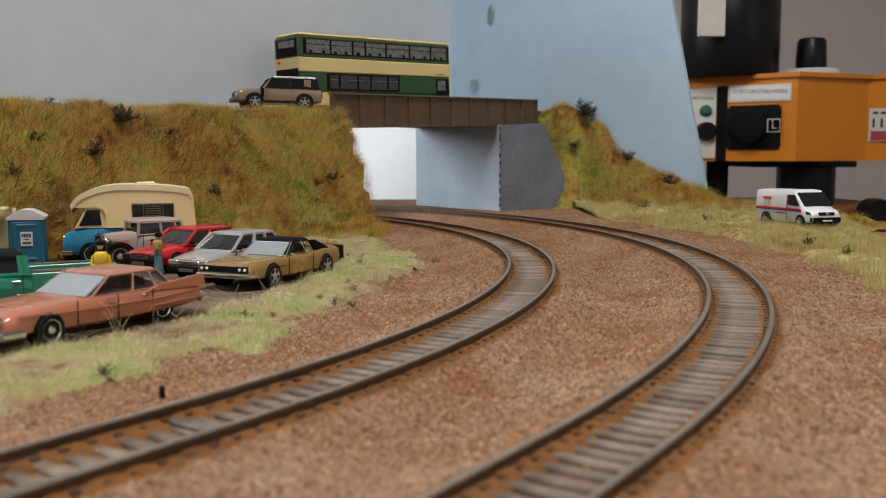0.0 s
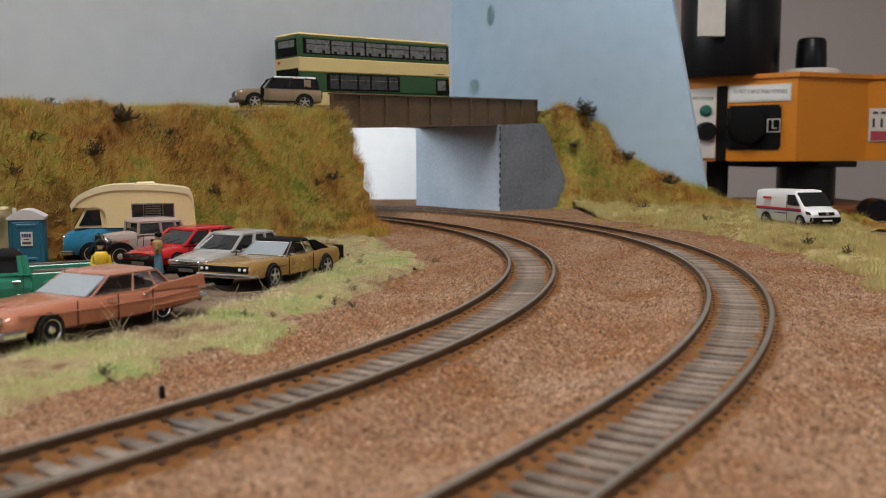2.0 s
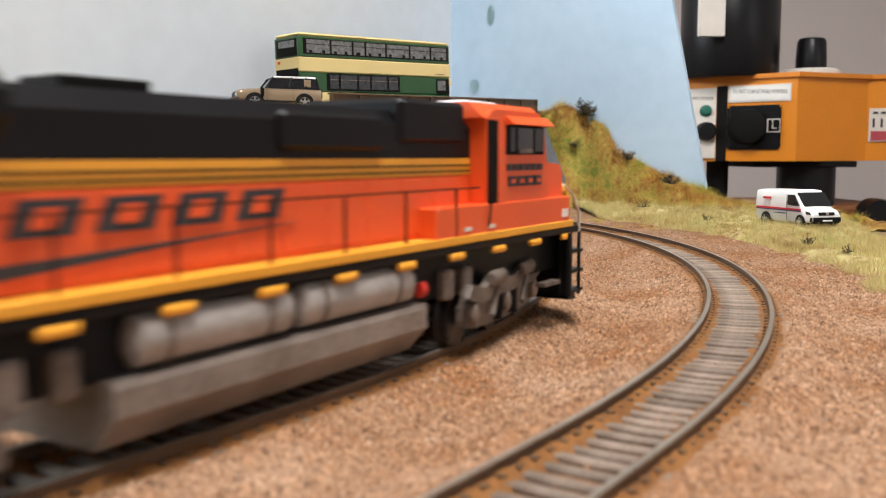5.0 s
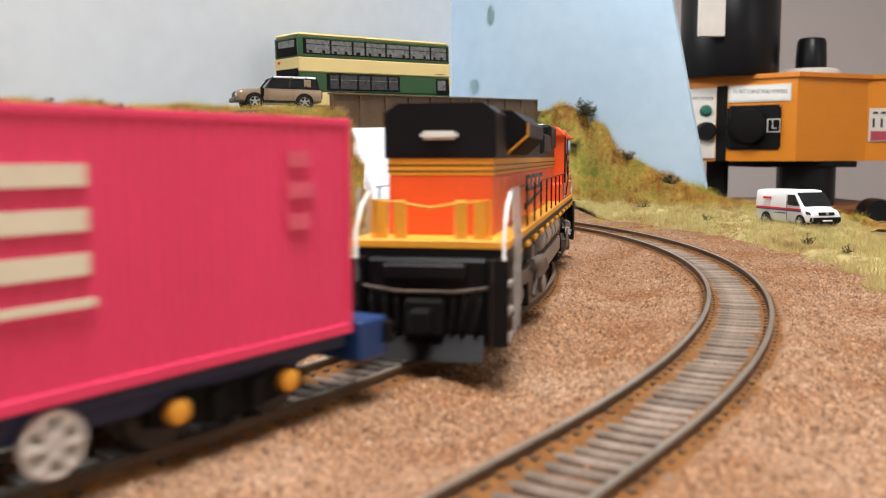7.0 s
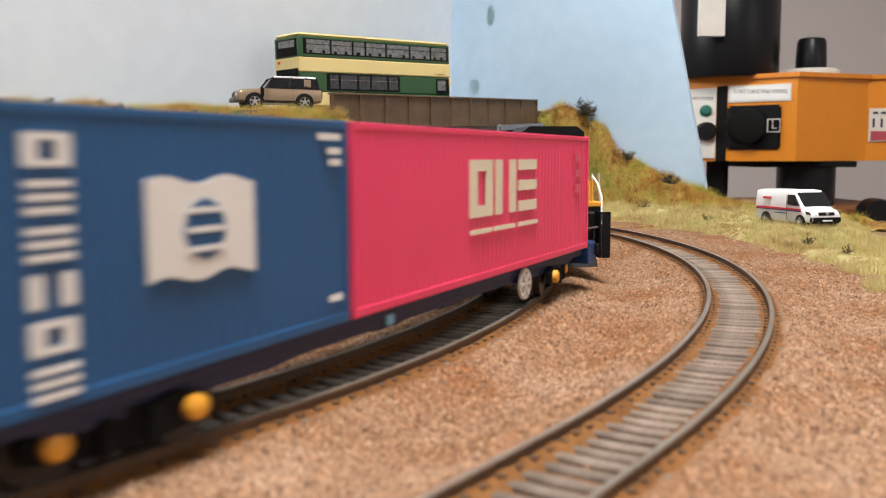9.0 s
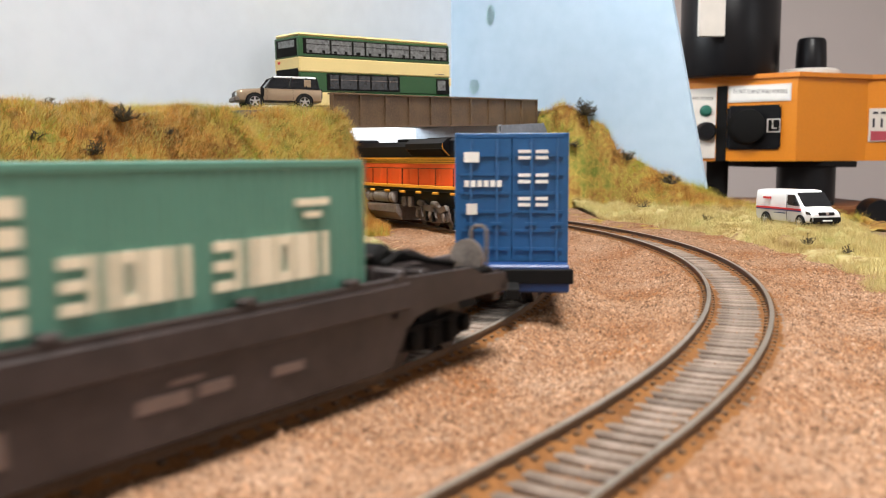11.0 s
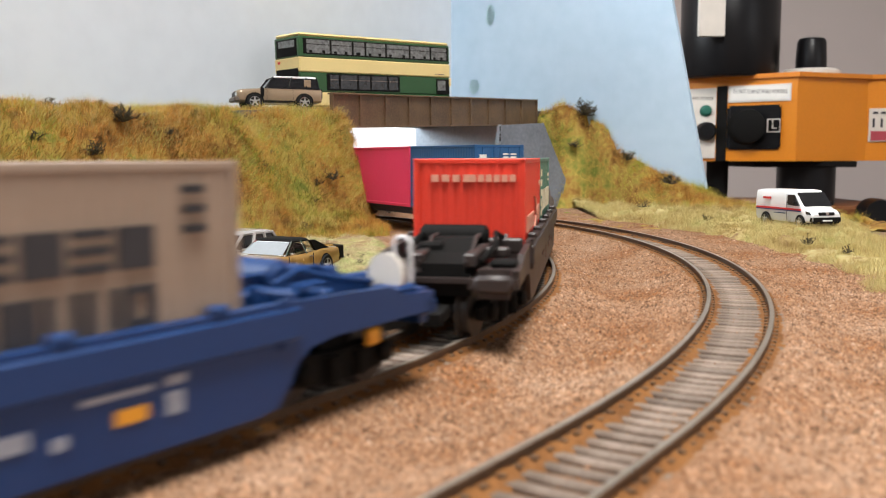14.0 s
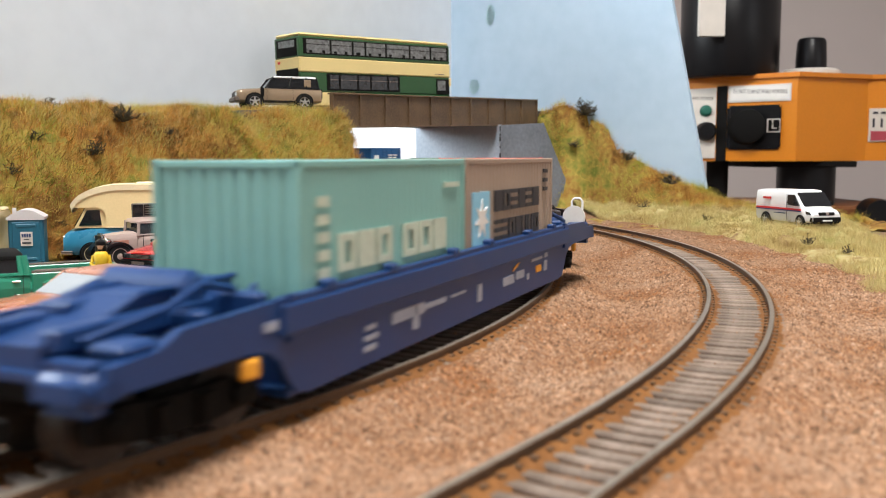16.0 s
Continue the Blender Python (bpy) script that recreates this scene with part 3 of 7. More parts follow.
def railway(name, c, r, s0, s1, vis0, vis1, label):
    e = thing(name, pose(0, 0, 0), label, "railway track")
    for off in (-0.00865, 0.00865):
        bm, k = rail_mesh(c, r, off, s0, s1)
        ob = part("rail", bm, M["rail"], e, "weathered brown rail with worn top", smooth=False)
        ob.data.materials.append(M["rail_top"])
        for p in ob.data.polygons:
            if p.center.z > -0.00005 and p.normal.z > 0.9:
                p.material_index = 1
    pitch = 0.0048
    base = part("sleeper", B(-0.00135, 0.00135, -0.0122, 0.0122, -0.0046, -0.0026, 0.0003), M["sleeper"], e)
    n = int((s1 - s0) / pitch)
    rng = random.Random(5)
    placed = 0
    rest = []
    for i in range(n):
        s = s0 + (i + 0.5) * pitch
        p, t = track_point(s, c, r)
        m = Matrix.Translation((p.x, p.y, rng.uniform(-0.00015, 0.0001))) @ Matrix.Rotation(math.atan2(t.y, t.x) + rng.uniform(-0.02, 0.02), 4, "Z")
        if vis0 < s < vis1:
            if placed == 0:
                base.matrix_basis = m
            else:
                share("sleeper", base, e, m)
            placed += 1
        else:
            rest.append(m)
    bm = bmesh.new()
    for m in rest:
        b2 = B(-0.00135, 0.00135, -0.0118, 0.0118, -0.0046, -0.0028)
        b2.transform(m)
        me = bpy.data.meshes.new("tmp")
        b2.to_mesh(me)
        b2.free()
        bm.from_mesh(me)
        bpy.data.meshes.remove(me)
    ob = part("sleepers", bm, M["sleeper"], e)
    ob["kind"] = "stuff"
    # rail chairs along the visible stretch
    bm = bmesh.new()
    for i in range(n):
        s = s0 + (i + 0.5) * pitch
        if not vis0 < s < vis1:
            continue
        for off in (-0.00865, 0.00865):
            p, t = track_point(s, c, r, off)
            b2 = B(-0.0007, 0.0007, -0.0018, 0.0019, -0.0029, -0.0019)
            b2.transform(Matrix.Translation((p.x, p.y, 0)) @ Matrix.Rotation(math.atan2(t.y, t.x), 4, "Z"))
            me = bpy.data.meshes.new("tmp")
            b2.to_mesh(me)
            b2.free()
            bm.from_mesh(me)
            bpy.data.meshes.remove(me)
    ob = part("rail_chair", bm, M["rail"], e)
    ob["kind"] = "stuff"
    return e


INNER = railway("inner_track", C1, R1, -1.7, 0.85, -0.33, 0.42, "curved model railway track with rusty rails on grey sleepers")
railway("outer_track", C2, R2, -1.2, 0.85, -0.40, 0.5, "curved outer model railway track with worn rail tops")


def switch_blade():
    """The point blade lying against the inner track's outer rail, with its tie plate."""
    rings = []
    for i in range(41):
        k = i / 40
        p, t = track_point(-0.40 + 0.155 * k, C1, R1, 0.0042 + 0.0033 * k)
        nn = Vector((t.y, -t.x))
        w = 0.0006 * (1 - 0.6 * k)
        top = -0.00005 - 0.0005 * k
        rings.append([(p.x + nn.x * a, p.y + nn.y * a, z) for a, z in ((-w, -0.0027), (w, -0.0027), (w, top), (-w, top))])
    ob = part("switch_blade", loft(bmesh.new(), rings), M["rail"], INNER, "worn point blade against the rail")
    ob.data.materials.append(M["rail_top"])
    for p in ob.data.polygons:
        if p.normal.z > 0.8:
            p.material_index = 1
    p, t = track_point(-0.262, C1, R1, 0.0)
    plate = part("tie_plate", B(-0.0013, 0.0013, -0.0045, 0.0062, -0.0027, -0.0017, 0.0002), M["frame_grey"], INNER, "grey tie plate between the rails")
    plate.matrix_basis = Matrix.Translation((p.x, p.y, 0)) @ Matrix.Rotation(math.atan2(t.y, t.x), 4, "Z")


switch_blade()
pin = tagged(part("switch_pin", lathe(bmesh.new(), [(0.0006, 0), (0.0006, 0.0024), (0.0003, 0.0027)], 10), M["black"]), "short black pin standing beside the track", "pin")
pin.location = (-0.0572, 0.1800, GROUND)
lump = tagged(part("tie_bar", B(-0.0018, 0.0018, -0.0007, 0.0007, 0, 0.0016, 0.0004), M["black_matt"]), "small black end of a point tie bar", "tie bar")
lump.matrix_world = pose(-0.0250, 0.1650, GROUND + 0.0002, 0, 0, 20)


def rust_strip(c, r, off, side, s0, s1, seed):
    """Rust-stained ballast banked against one side of a rail."""
    rng = random.Random(seed)
    n = int((s1 - s0) / 0.0016)
    v, f = [], []
    wide = 1.0
    for i in range(n + 1):
        s = s0 + (s1 - s0) * i / n
        wide += 0.3 * (rng.uniform(0.7, 1.3) - wide)
        for k, (d, z) in enumerate(((0.0004, -0.0017), (0.0014, -0.0021), (0.0025, -0.0024), (0.0036, -0.00275), (0.0048, -0.0042))):
            p, _ = track_point(s, c, r, off + side * d * (wide if k > 1 else 1))
            v.append((p.x, p.y, z + rng.uniform(-0.0004, 0.0002)))
        if i:
            for k in range(4):
                f.append(((i - 1) * 5 + k, (i - 1) * 5 + k + 1, i * 5 + k + 1, i * 5 + k))
    ob = quick("rust_stain", v, f, M["rust"], smooth=True)
    return tagged(ob, "rust brown stained ballast along the rail", "ballast", kind="structure")


for k, (c, r, s0, s1) in enumerate(((C1, R1, -0.36, 0.3), (C2, R2, -0.42, 0.36))):
    for q, off in enumerate((-0.00865, 0.00865)):
        rust_strip(c, r, off, 1, s0, s1, 40 + k * 4 + q)
        rust_strip(c, r, off, -1, s0, s1, 60 + k * 4 + q)


# ---------------------------------------------------------------- backdrop boards
def frame_m(origin, xdir, z=0.0):
    """A pose whose x runs along xdir and y to its left, in the plan."""
    return Matrix.Translation((origin.x, origin.y, z)) @ Matrix.Rotation(math.atan2(xdir.y, xdir.x), 4, "Z")


def backdrop():
    # x along U from the corner (negative to the left), y away from the camera's side
    hole = [(-0.66, -0.02), (-0.33, -0.02), (-0.33, 0.071), (-0.036, 0.071), (-0.036, -0.02), (0.0, -0.02), (0.0, 0.27), (-0.66, 0.27)]
    e = part("backdrop_board", prism(bmesh.new(), hole, 0.0, 0.006, "y"), M["backdrop_grey"])
    e.matrix_world = frame_m(CORNER, U)
    tagged(e, "plain pale grey painted backdrop board behind the road", "backdrop", kind="structure")
    # blue board: x along NV from the corner, slanting free edge
    b = part("backdrop_board", prism(bmesh.new(), [(0.0, -0.02), (0.2763, -0.02), (0.2705, 0.0075), (0.2334, 0.185), (0.2156, 0.27), (0.0, 0.27)], 0.0, 0.006, "y"), M["backdrop_blue"])
    b.matrix_world = frame_m(CORNER, NV)
    tagged(b, "pale blue painted board with a slanting cut edge", "backdrop", kind="structure")
    w = part("white_panel", B(-0.45, 0.3, 0, 0.006, -0.02, 0.3), M["white_board"])
    w.matrix_world = frame_m(Vector((-0.12, 1.16)), Vector((0.88, -0.47)))
    tagged(w, "plain white panel beyond the tunnel opening", "backdrop", kind="structure")
    # smudges of blue-green paint on the blue board
    for k, (v, z, sx, sz) in enumerate(((0.0476, 0.184, 0.0052, 0.0105), (0.0285, 0.114, 0.006, 0.008))):
        bm = bmesh.new()
        n = 14
        vs = [bm.verts.new((v + sx * math.cos(6.283 * i / n) * random.uniform(0.8, 1.1), -0.0006, z + sz * math.sin(6.283 * i / n) * random.uniform(0.8, 1.1))) for i in range(n)]
        f = bm.faces.new(vs)
        bmesh.ops.solidify(bm, geom=[f], thickness=0.0003)
        s = part("paint_smudge", bm, M["stain"])
        s.matrix_world = frame_m(CORNER, NV)
        tagged(s, "faint blue green paint smudge on the blue board", "paint smudge", kind="structure")


backdrop()


# ---------------------------------------------------------------- bridge
def bridge():
    e = thing("bridge", frame_m(ROAD_END, U), "brown riveted plate girder road bridge over two tracks", "bridge")
    L = (BEAM_END - ROAD_END).length
    # local x along the road, y towards the back wall; rises 1 in 30
    rise = 0.0097 / L
    def slant(bm):
        for v in bm.verts:
            v.co.z += rise * v.co.x
        return bm
    for y in (0.0,):
        g = part("girder", slant(B(-0.012, L + 0.002, y, y + 0.0015, 0.0640, 0.0862)), M["girder"], e, "brown painted plate girder")
        part("flange", slant(B(-0.012, L + 0.002, y - 0.002, y + 0.0035, 0.0860, 0.0872, 0.0002)), M["girder"], g)
        part("flange", slant(B(-0.012, L + 0.002, y - 0.002, y + 0.0035, 0.0628, 0.0640, 0.0002)), M["girder"], g)
        n = 11
        for i in range(n):
            x = -0.0112 + (L + 0.0124) * i / (n - 1)
            part("stiffener", slant(B(x - 0.0006, x + 0.0006, y - 0.0016, y + 0.0001, 0.0641, 0.0859)), M["girder"], g)
    part("deck", slant(B(-0.012, L + 0.03, 0.002, 0.106, 0.0665, 0.0765)), M["road"], e, "dark grey road deck")
    # pale concrete abutment beyond the outer track; wing wall darkened in colour for shade
    a = thing("abutment", pose(0, 0, 0), "smooth blue grey painted abutment wall under the bridge", "abutment")
    P = Vector((0.051, 0.812))
    back = Vector((-0.0268, 0.914))
    side = (back - P).normalized()
    bm = prism(bmesh.new(), [(0, -0.008), ((back - P).length, -0.008), ((back - P).length, 0.071), (0, 0.071)], 0, -0.0012, "y")
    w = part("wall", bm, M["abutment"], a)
    w.matrix_basis = frame_m(P, side)
    wing = Vector((0.119, 0.86))
    wd = (wing - P).normalized()
    wl = (wing - P).length
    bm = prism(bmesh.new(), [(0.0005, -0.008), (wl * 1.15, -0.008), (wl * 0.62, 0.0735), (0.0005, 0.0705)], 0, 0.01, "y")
    w = part("wing_wall", bm, M["wing_wall"], a, "blue grey wing wall with the bridge's shade put into its darker colour")
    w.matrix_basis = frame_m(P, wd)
    j = part("joint", bmesh.new(), M["black_matt"], a, "dark broken mortar joint")
    bm = bmesh.new()
    rng = random.Random(9)
    z = -0.002
    while z < 0.066:
        h = rng.uniform(0.001, 0.005)
        box(bm, -0.0004, rng.uniform(0.0002, 0.0008), -0.0006, 0.0002, z, z + h)
        z += h + rng.uniform(0.0005, 0.006)
    bm.to_mesh(j.data)
    bm.free()
    j.matrix_basis = frame_m(P, wd)
    # road on the embankment
    bm = B(-0.75, -0.0125, 0.008, 0.106, -0.004, 0.002)
    for v in bm.verts:
        v.co.z += 0.06 * v.co.x
    r = part("road", bm, M["road"])
    r.matrix_world = frame_m(ROAD_END, U, 0.0752)
    tagged(r, "dark grey model road on top of the embankment", "road", kind="structure")


bridge()

# ---------------------------------------------------------------- machine behind the layout
def machine():
    k = 1.3 / 1600.0
    def X(px):
        return (px - 784) * k
    def Z(py):
        return 0.0425 + (278 - py) * k
    y = 1.3
    bench = thing("workbench", pose(0, 0, 0), "dark workbench behind the layout", "bench")
    part("top", B(0.3, 1.3, 1.12, 1.75, -0.09, -0.06, 0.002), M["wood"], bench)
    for a in (0.33, 1.2):
        for b in (1.15, 1.67):
            part("leg", B(a, a + 0.06, b, b + 0.06, -0.95, -0.09), M["wood"], bench)
    e = thing("milling_machine", pose(0, 0, 0), "orange bench milling machine head with black motor on top", "machine")
    outline = [(X(1200), y), (X(1405), y), (X(1527) * 1.0385, y + 0.05), (X(1680), y + 0.03), (X(1680), y + 0.26), (X(1200), y + 0.26)]
    body = part("body", prism(bmesh.new(), outline, Z(287), Z(140), "z"), M["orange_m"], e, "orange enamelled housing")
    lid = [(p[0] + (0.004 if i in (2, 3, 4) else -0.004 if i in (0, 5) else 0), p[1] - (0.005 if i < 4 else -0.004)) for i, p in enumerate(outline)]
    part("lid", prism(bmesh.new(), lid, Z(140), Z(132), "z"), M["orange_d"], e, "orange lid with overhanging rim")
    part("motor", lathe(bmesh.new(), [(0.070, Z(134)), (0.0725, Z(128)), (0.0725, Z(-60)), (0.066, Z(-70))], 40, (X(1283) * 1.077, y + 0.1, 0)), M["black"], e, "black cylindrical motor", smooth=True)
    part("motor_label", prism(bmesh.new(), [(X(1230) * 1.02, Z(-40)), (X(1274) * 1.02, Z(-40)), (X(1274) * 1.02, Z(66)), (X(1230) * 1.02, Z(66))], y + 0.0245, y + 0.036, "y"), M["offwhite"], e, "white paper data label")
    part("cap", lathe(bmesh.new(), [(0.022, Z(124)), (0.0222, Z(110)), (0.021, Z(70)), (0.018, Z(63)), (0.012, Z(61.5))], 28, (X(1426) * 1.0615, y + 0.08, 0)), M["black"], e, "black cylindrical cap", smooth=True)
    part("collar", lathe(bmesh.new(), [(0.042, Z(133)), (0.042, Z(124)), (0.036, Z(119))], 36, (X(1426) * 1.0615, y + 0.08, 0)), M["offwhite"], e, "white plastic collar", smooth=True)
    for px, py in ((1352, 120),):
        part("lug", B(X(1340), X(1362), y + 0.03, y + 0.05, Z(132), Z(108), 0.001), M["black"], e)
    sp = part("switch_panel", B(X(1216), X(1262), y - 0.004, y + 0.002, Z(282), Z(153), 0.001), M["offwhite"], e, "grey switch panel")
    part("power_lamp", lathe(bmesh.new(), [(0.0085, 0.0), (0.0085, -0.003), (0.005, -0.006)], 18, (X(1243), y - 0.004, Z(194)), "y"), mat("green_button", (0.01, 0.12, 0.08), 0.4), sp, "dark green button", smooth=True)
    part("knob", lathe(bmesh.new(), [(0.014, 0.0), (0.014, -0.01), (0.011, -0.014)], 20, (X(1243), y - 0.004, Z(232)), "y"), M["black"], sp, "black rotary knob", smooth=True)
    text("marking", "ING  POWER", 0.0075, M["lettering_d"], sp, Matrix.Translation((X(1238), y - 0.0045, Z(178))) @ pose(0, 0, 0, 90), 0.03)
    ch = part("gear_panel", B(X(1282), X(1376), y - 0.006, y + 0.002, Z(266), Z(187), 0.003, 2), M["black"], e, "black rounded gear selector panel")
    part("selector_knob", lathe(bmesh.new(), [(0.026, -0.006), (0.026, -0.012), (0.024, -0.022), (0.02, -0.024)], 28, (X(1312), y, Z(225)), "y"), M["black_matt"], ch, "round black selector knob", smooth=True)
    part("marking_plate", B(X(1350), X(1373), y - 0.0072, y - 0.0055, Z(236), Z(212)), M["offwhite"], ch)
    part("marking_field", B(X(1352), X(1371), y - 0.0082, y - 0.0068, Z(234), Z(214)), M["black_matt"], ch)
    text("marking", "L", 0.017, M["offwhite"], ch, Matrix.Translation((X(1361.5), y - 0.0085, Z(224))) @ pose(0, 0, 0, 90))
    lb = part("instruction_label", B(X(1283), X(1393), y - 0.002, y + 0.002, Z(181), Z(151)), M["offwhite"], e, "white label with a black border and capitals")
    part("label_field", B(X(1286), X(1390), y - 0.003, y + 0.001, Z(178), Z(154)), M["lettering_w"], lb)
    text("lettering", "DO NOT CHANGE WHILE WORKING", 0.0085, M["lettering_d"], lb, Matrix.Translation((X(1338), y - 0.0035, Z(166))) @ pose(0, 0, 0, 90), 0.076)
    part("side_strip", B(X(1264), X(1281), y - 0.003, y + 0.002, Z(287), Z(150)), M["black_matt"], e)
    # sticker on the flank
    a = math.atan2(-0.02, X(1680) - X(1527) * 1.0385)
    stm = Matrix.Translation((X(1527) * 1.0385, y + 0.05, 0)) @ Matrix.Rotation(a, 4, "Z")
    st = part("sticker", B(0.003, 0.074, -0.002, 0.001, Z(250) - 0.002, Z(190) - 0.002), M["offwhite"], e, "white sticker with a red band")
    st.matrix_basis = stm
    part("sticker_band", B(0.006, 0.074, -0.003, 0.0, Z(248) - 0.002, Z(231) - 0.002), mat("sticker_red", (0.45, 0.06, 0.08), 0.5), st)
    for i in range(5):
        part("writing_bar", B(0.008 + i * 0.011, 0.015 + i * 0.011, -0.003, 0.0, Z(200) - 0.002, Z(196) - 0.002), M["lettering_d"], st)
        part("writing_bar", B(0.008 + i * 0.011, 0.011 + i * 0.011, -0.003, 0.0, Z(224) - 0.002, Z(208) - 0.002), M["lettering_d"], st)
    part("flange", B(X(1338), X(1520), y + 0.01, y + 0.2, Z(298), Z(287), 0.001), M["black_matt"], e)
    part("column", lathe(bmesh.new(), [(0.042, -0.06), (0.042, Z(287))], 32, (X(1424) * 1.054, y + 0.07, 0)), M["black"], e, "black spindle column", smooth=True)
    part("stub", lathe(bmesh.new(), [(0.014, -0.055), (0.016, Z(345)), (0.016, Z(287))], 20, (X(1267) * 1.046, y + 0.06, 0)), M["black_matt"], e, smooth=True)
    part("base", B(X(1230), X(1600), y - 0.03, y + 0.26, -0.06, -0.028, 0.004), mat("machine_base", (0.2, 0.07, 0.02), 0.5), e, "dull orange base casting")
    part("handwheel", lathe(bmesh.new(), [(0.021, -0.02), (0.023, -0.012), (0.023, 0.008), (0.016, 0.012)], 28, (X(1512), y - 0.06, Z(377)), "y"), M["black"], e, "black handwheel", smooth=True)
    part("shaft", lathe(bmesh.new(), [(0.006, -0.05), (0.006, 0.04)], 12, (X(1520), y - 0.02, Z(384)), "y"), M["black"], e)
    # the front stands askew: it runs back in one plane towards the blue board
    for o in e.children_recursive:
        if o.name.split(".")[0] in ("motor", "motor_label", "cap", "collar", "column", "base", "handwheel", "shaft"):
            continue
        for v in o.data.vertices:
            if 0.2 < v.co.x < X(1405) and o.matrix_basis.is_identity:
                far = (y + 0.75 * X(1405)) / (1 + 0.75 * v.co.x / y)
                v.co.x *= far / y
                v.co.y += far - y
    # dark clutter behind the slanting board
    j = thing("drill_chuck", pose(X(1196), 1.42, -0.06), "dark tool standing behind the blue board", "tool")
    part("body", lathe(bmesh.new(), [(0.03, 0), (0.012, 0.02), (0.01, 0.2), (0.012, 0.24), (0.008, 0.27), (0.004, 0.30)], 14), M["black"], j, smooth=True)


machine()


# ---------------------------------------------------------------- train
def container(name, parent, x0, x1, z0, h, material, label, ribs):
    """A shipping container with corrugated sides, corner posts and rails; parts of its own."""
    w = 0.0157
    e = new(name)
    e.parent = parent
    e["label"] = label
    def wave(bm, a, b, fixed, axis, n, depth):
        pts = []
        for i in range(n):
            t0 = a + (b - a) * i / n
            q = (b - a) / n
            pts += [(t0, 0), (t0 + q * 0.38, 0), (t0 + q * 0.5, 1), (t0 + q * 0.88, 1)]
        pts.append((b, 0))
        lo, hi = z0 + 0.0016, z0 + h - 0.0012
        vs = []
        for t, d in pts:
            f = fixed - math.copysign(depth, fixed if axis == "x" else (fixed - (x0 + x1) / 2)) * d
            c = (t, f) if axis == "x" else (f, t)
            vs.append((bm.verts.new((*c, lo)), bm.verts.new((*c, hi))))
        for p, q in zip(vs, vs[1:]):
            bm.faces.new((p[0], q[0], q[1], p[1]))
    for s in (-1, 1):
        bm = bmesh.new()
        wave(bm, x0 + 0.001, x1 - 0.001, s * (w - 0.0002), "x", ribs, 0.00022)
        part("side_panel", bm, material, e)
    bm = bmesh.new()
    wave(bm, -w + 0.001, w - 0.001, x0 + 0.0003, "y", 9, 0.00035)
    part("end_panel", bm, material, e)
    bm = bmesh.new()
    wave(bm, -w + 0.001, w - 0.001, x1 - 0.0003, "y", 9, 0.00035)
    part("end_panel", bm, material, e)
    part("roof", B(x0, x1, -w, w, z0 + h - 0.0014, z0 + h, 0.0002), material, e)
    part("floor_frame", B(x0, x1, -w, w, z0, z0 + 0.0019, 0.0002), material, e)
    for x in (x0, x1 - 0.0014):
        for y in (-w, w - 0.0014):
            part("corner_post", B(x, x + 0.0014, y - 0.00003, y + 0.00143, z0 - 0.00002, z0 + h + 0.0001, 0.00015), material, e)
    return e


def on_side(x, z, y=-0.01605):
    """Pose of lettering on the outer side of a container, read from outside."""
    return Matrix.Translation((x, y, z)) @ pose(0, 0, 0, 90)


def block_marks(parent, x0, x1, z0, z1, n, material, y=-0.0158, pattern="roh"):
    """A painted mark made of plain blocks: frames, pairs of bars and stacked bars."""
    w = (x1 - x0) / n
    for i in range(n):
        a, b = x0 + i * w + w * 0.07, x0 + (i + 1) * w - w * 0.07
        q = (b - a) * 0.3
        h = (z1 - z0) * 0.2
        bars = {"r": ((a, a + q, z0, z1), (b - q, b, z0, z1), (a + q, b - q, z0, z0 + h), (a + q, b - q, z1 - h, z1)),
                "o": ((a, a + q, z0, z1), (b - q, b, z0, z1)),
                "h": ((a, b, z0, z0 + h), (a, b, (z0 + z1) / 2 - h / 2, (z0 + z1) / 2 + h / 2), (a, b, z1 - h, z1)),
                "s": ((a, b, z0, z1),)}[pattern[i % len(pattern)]]
        for p0, p1, r0, r1 in bars:
            part("painted_bar", B(p0, p1, y - 0.00025, y + 0.0002, r0, r1), material, parent)


def wheelset(parent, x, z=0.0, r=0.0062):
    bm = bmesh.new()
    for s in (-1, 1):
        lathe(bm, [(r * 0.3, s * 0.0066), (r * 1.12, s * 0.0068), (r * 1.12, s * 0.0074), (r, s * 0.0078), (r, s * 0.0098), (r * 0.3, s * 0.0098)], 18, (x, 0, r + z), "y")
    lathe(bm, [(0.001, -0.007), (0.001, 0.007)], 8, (x, 0, r + z), "y")
    return part("wheelset", bm, M["wheel_dark"], parent, "small dark metal railway wheelset", smooth=True)


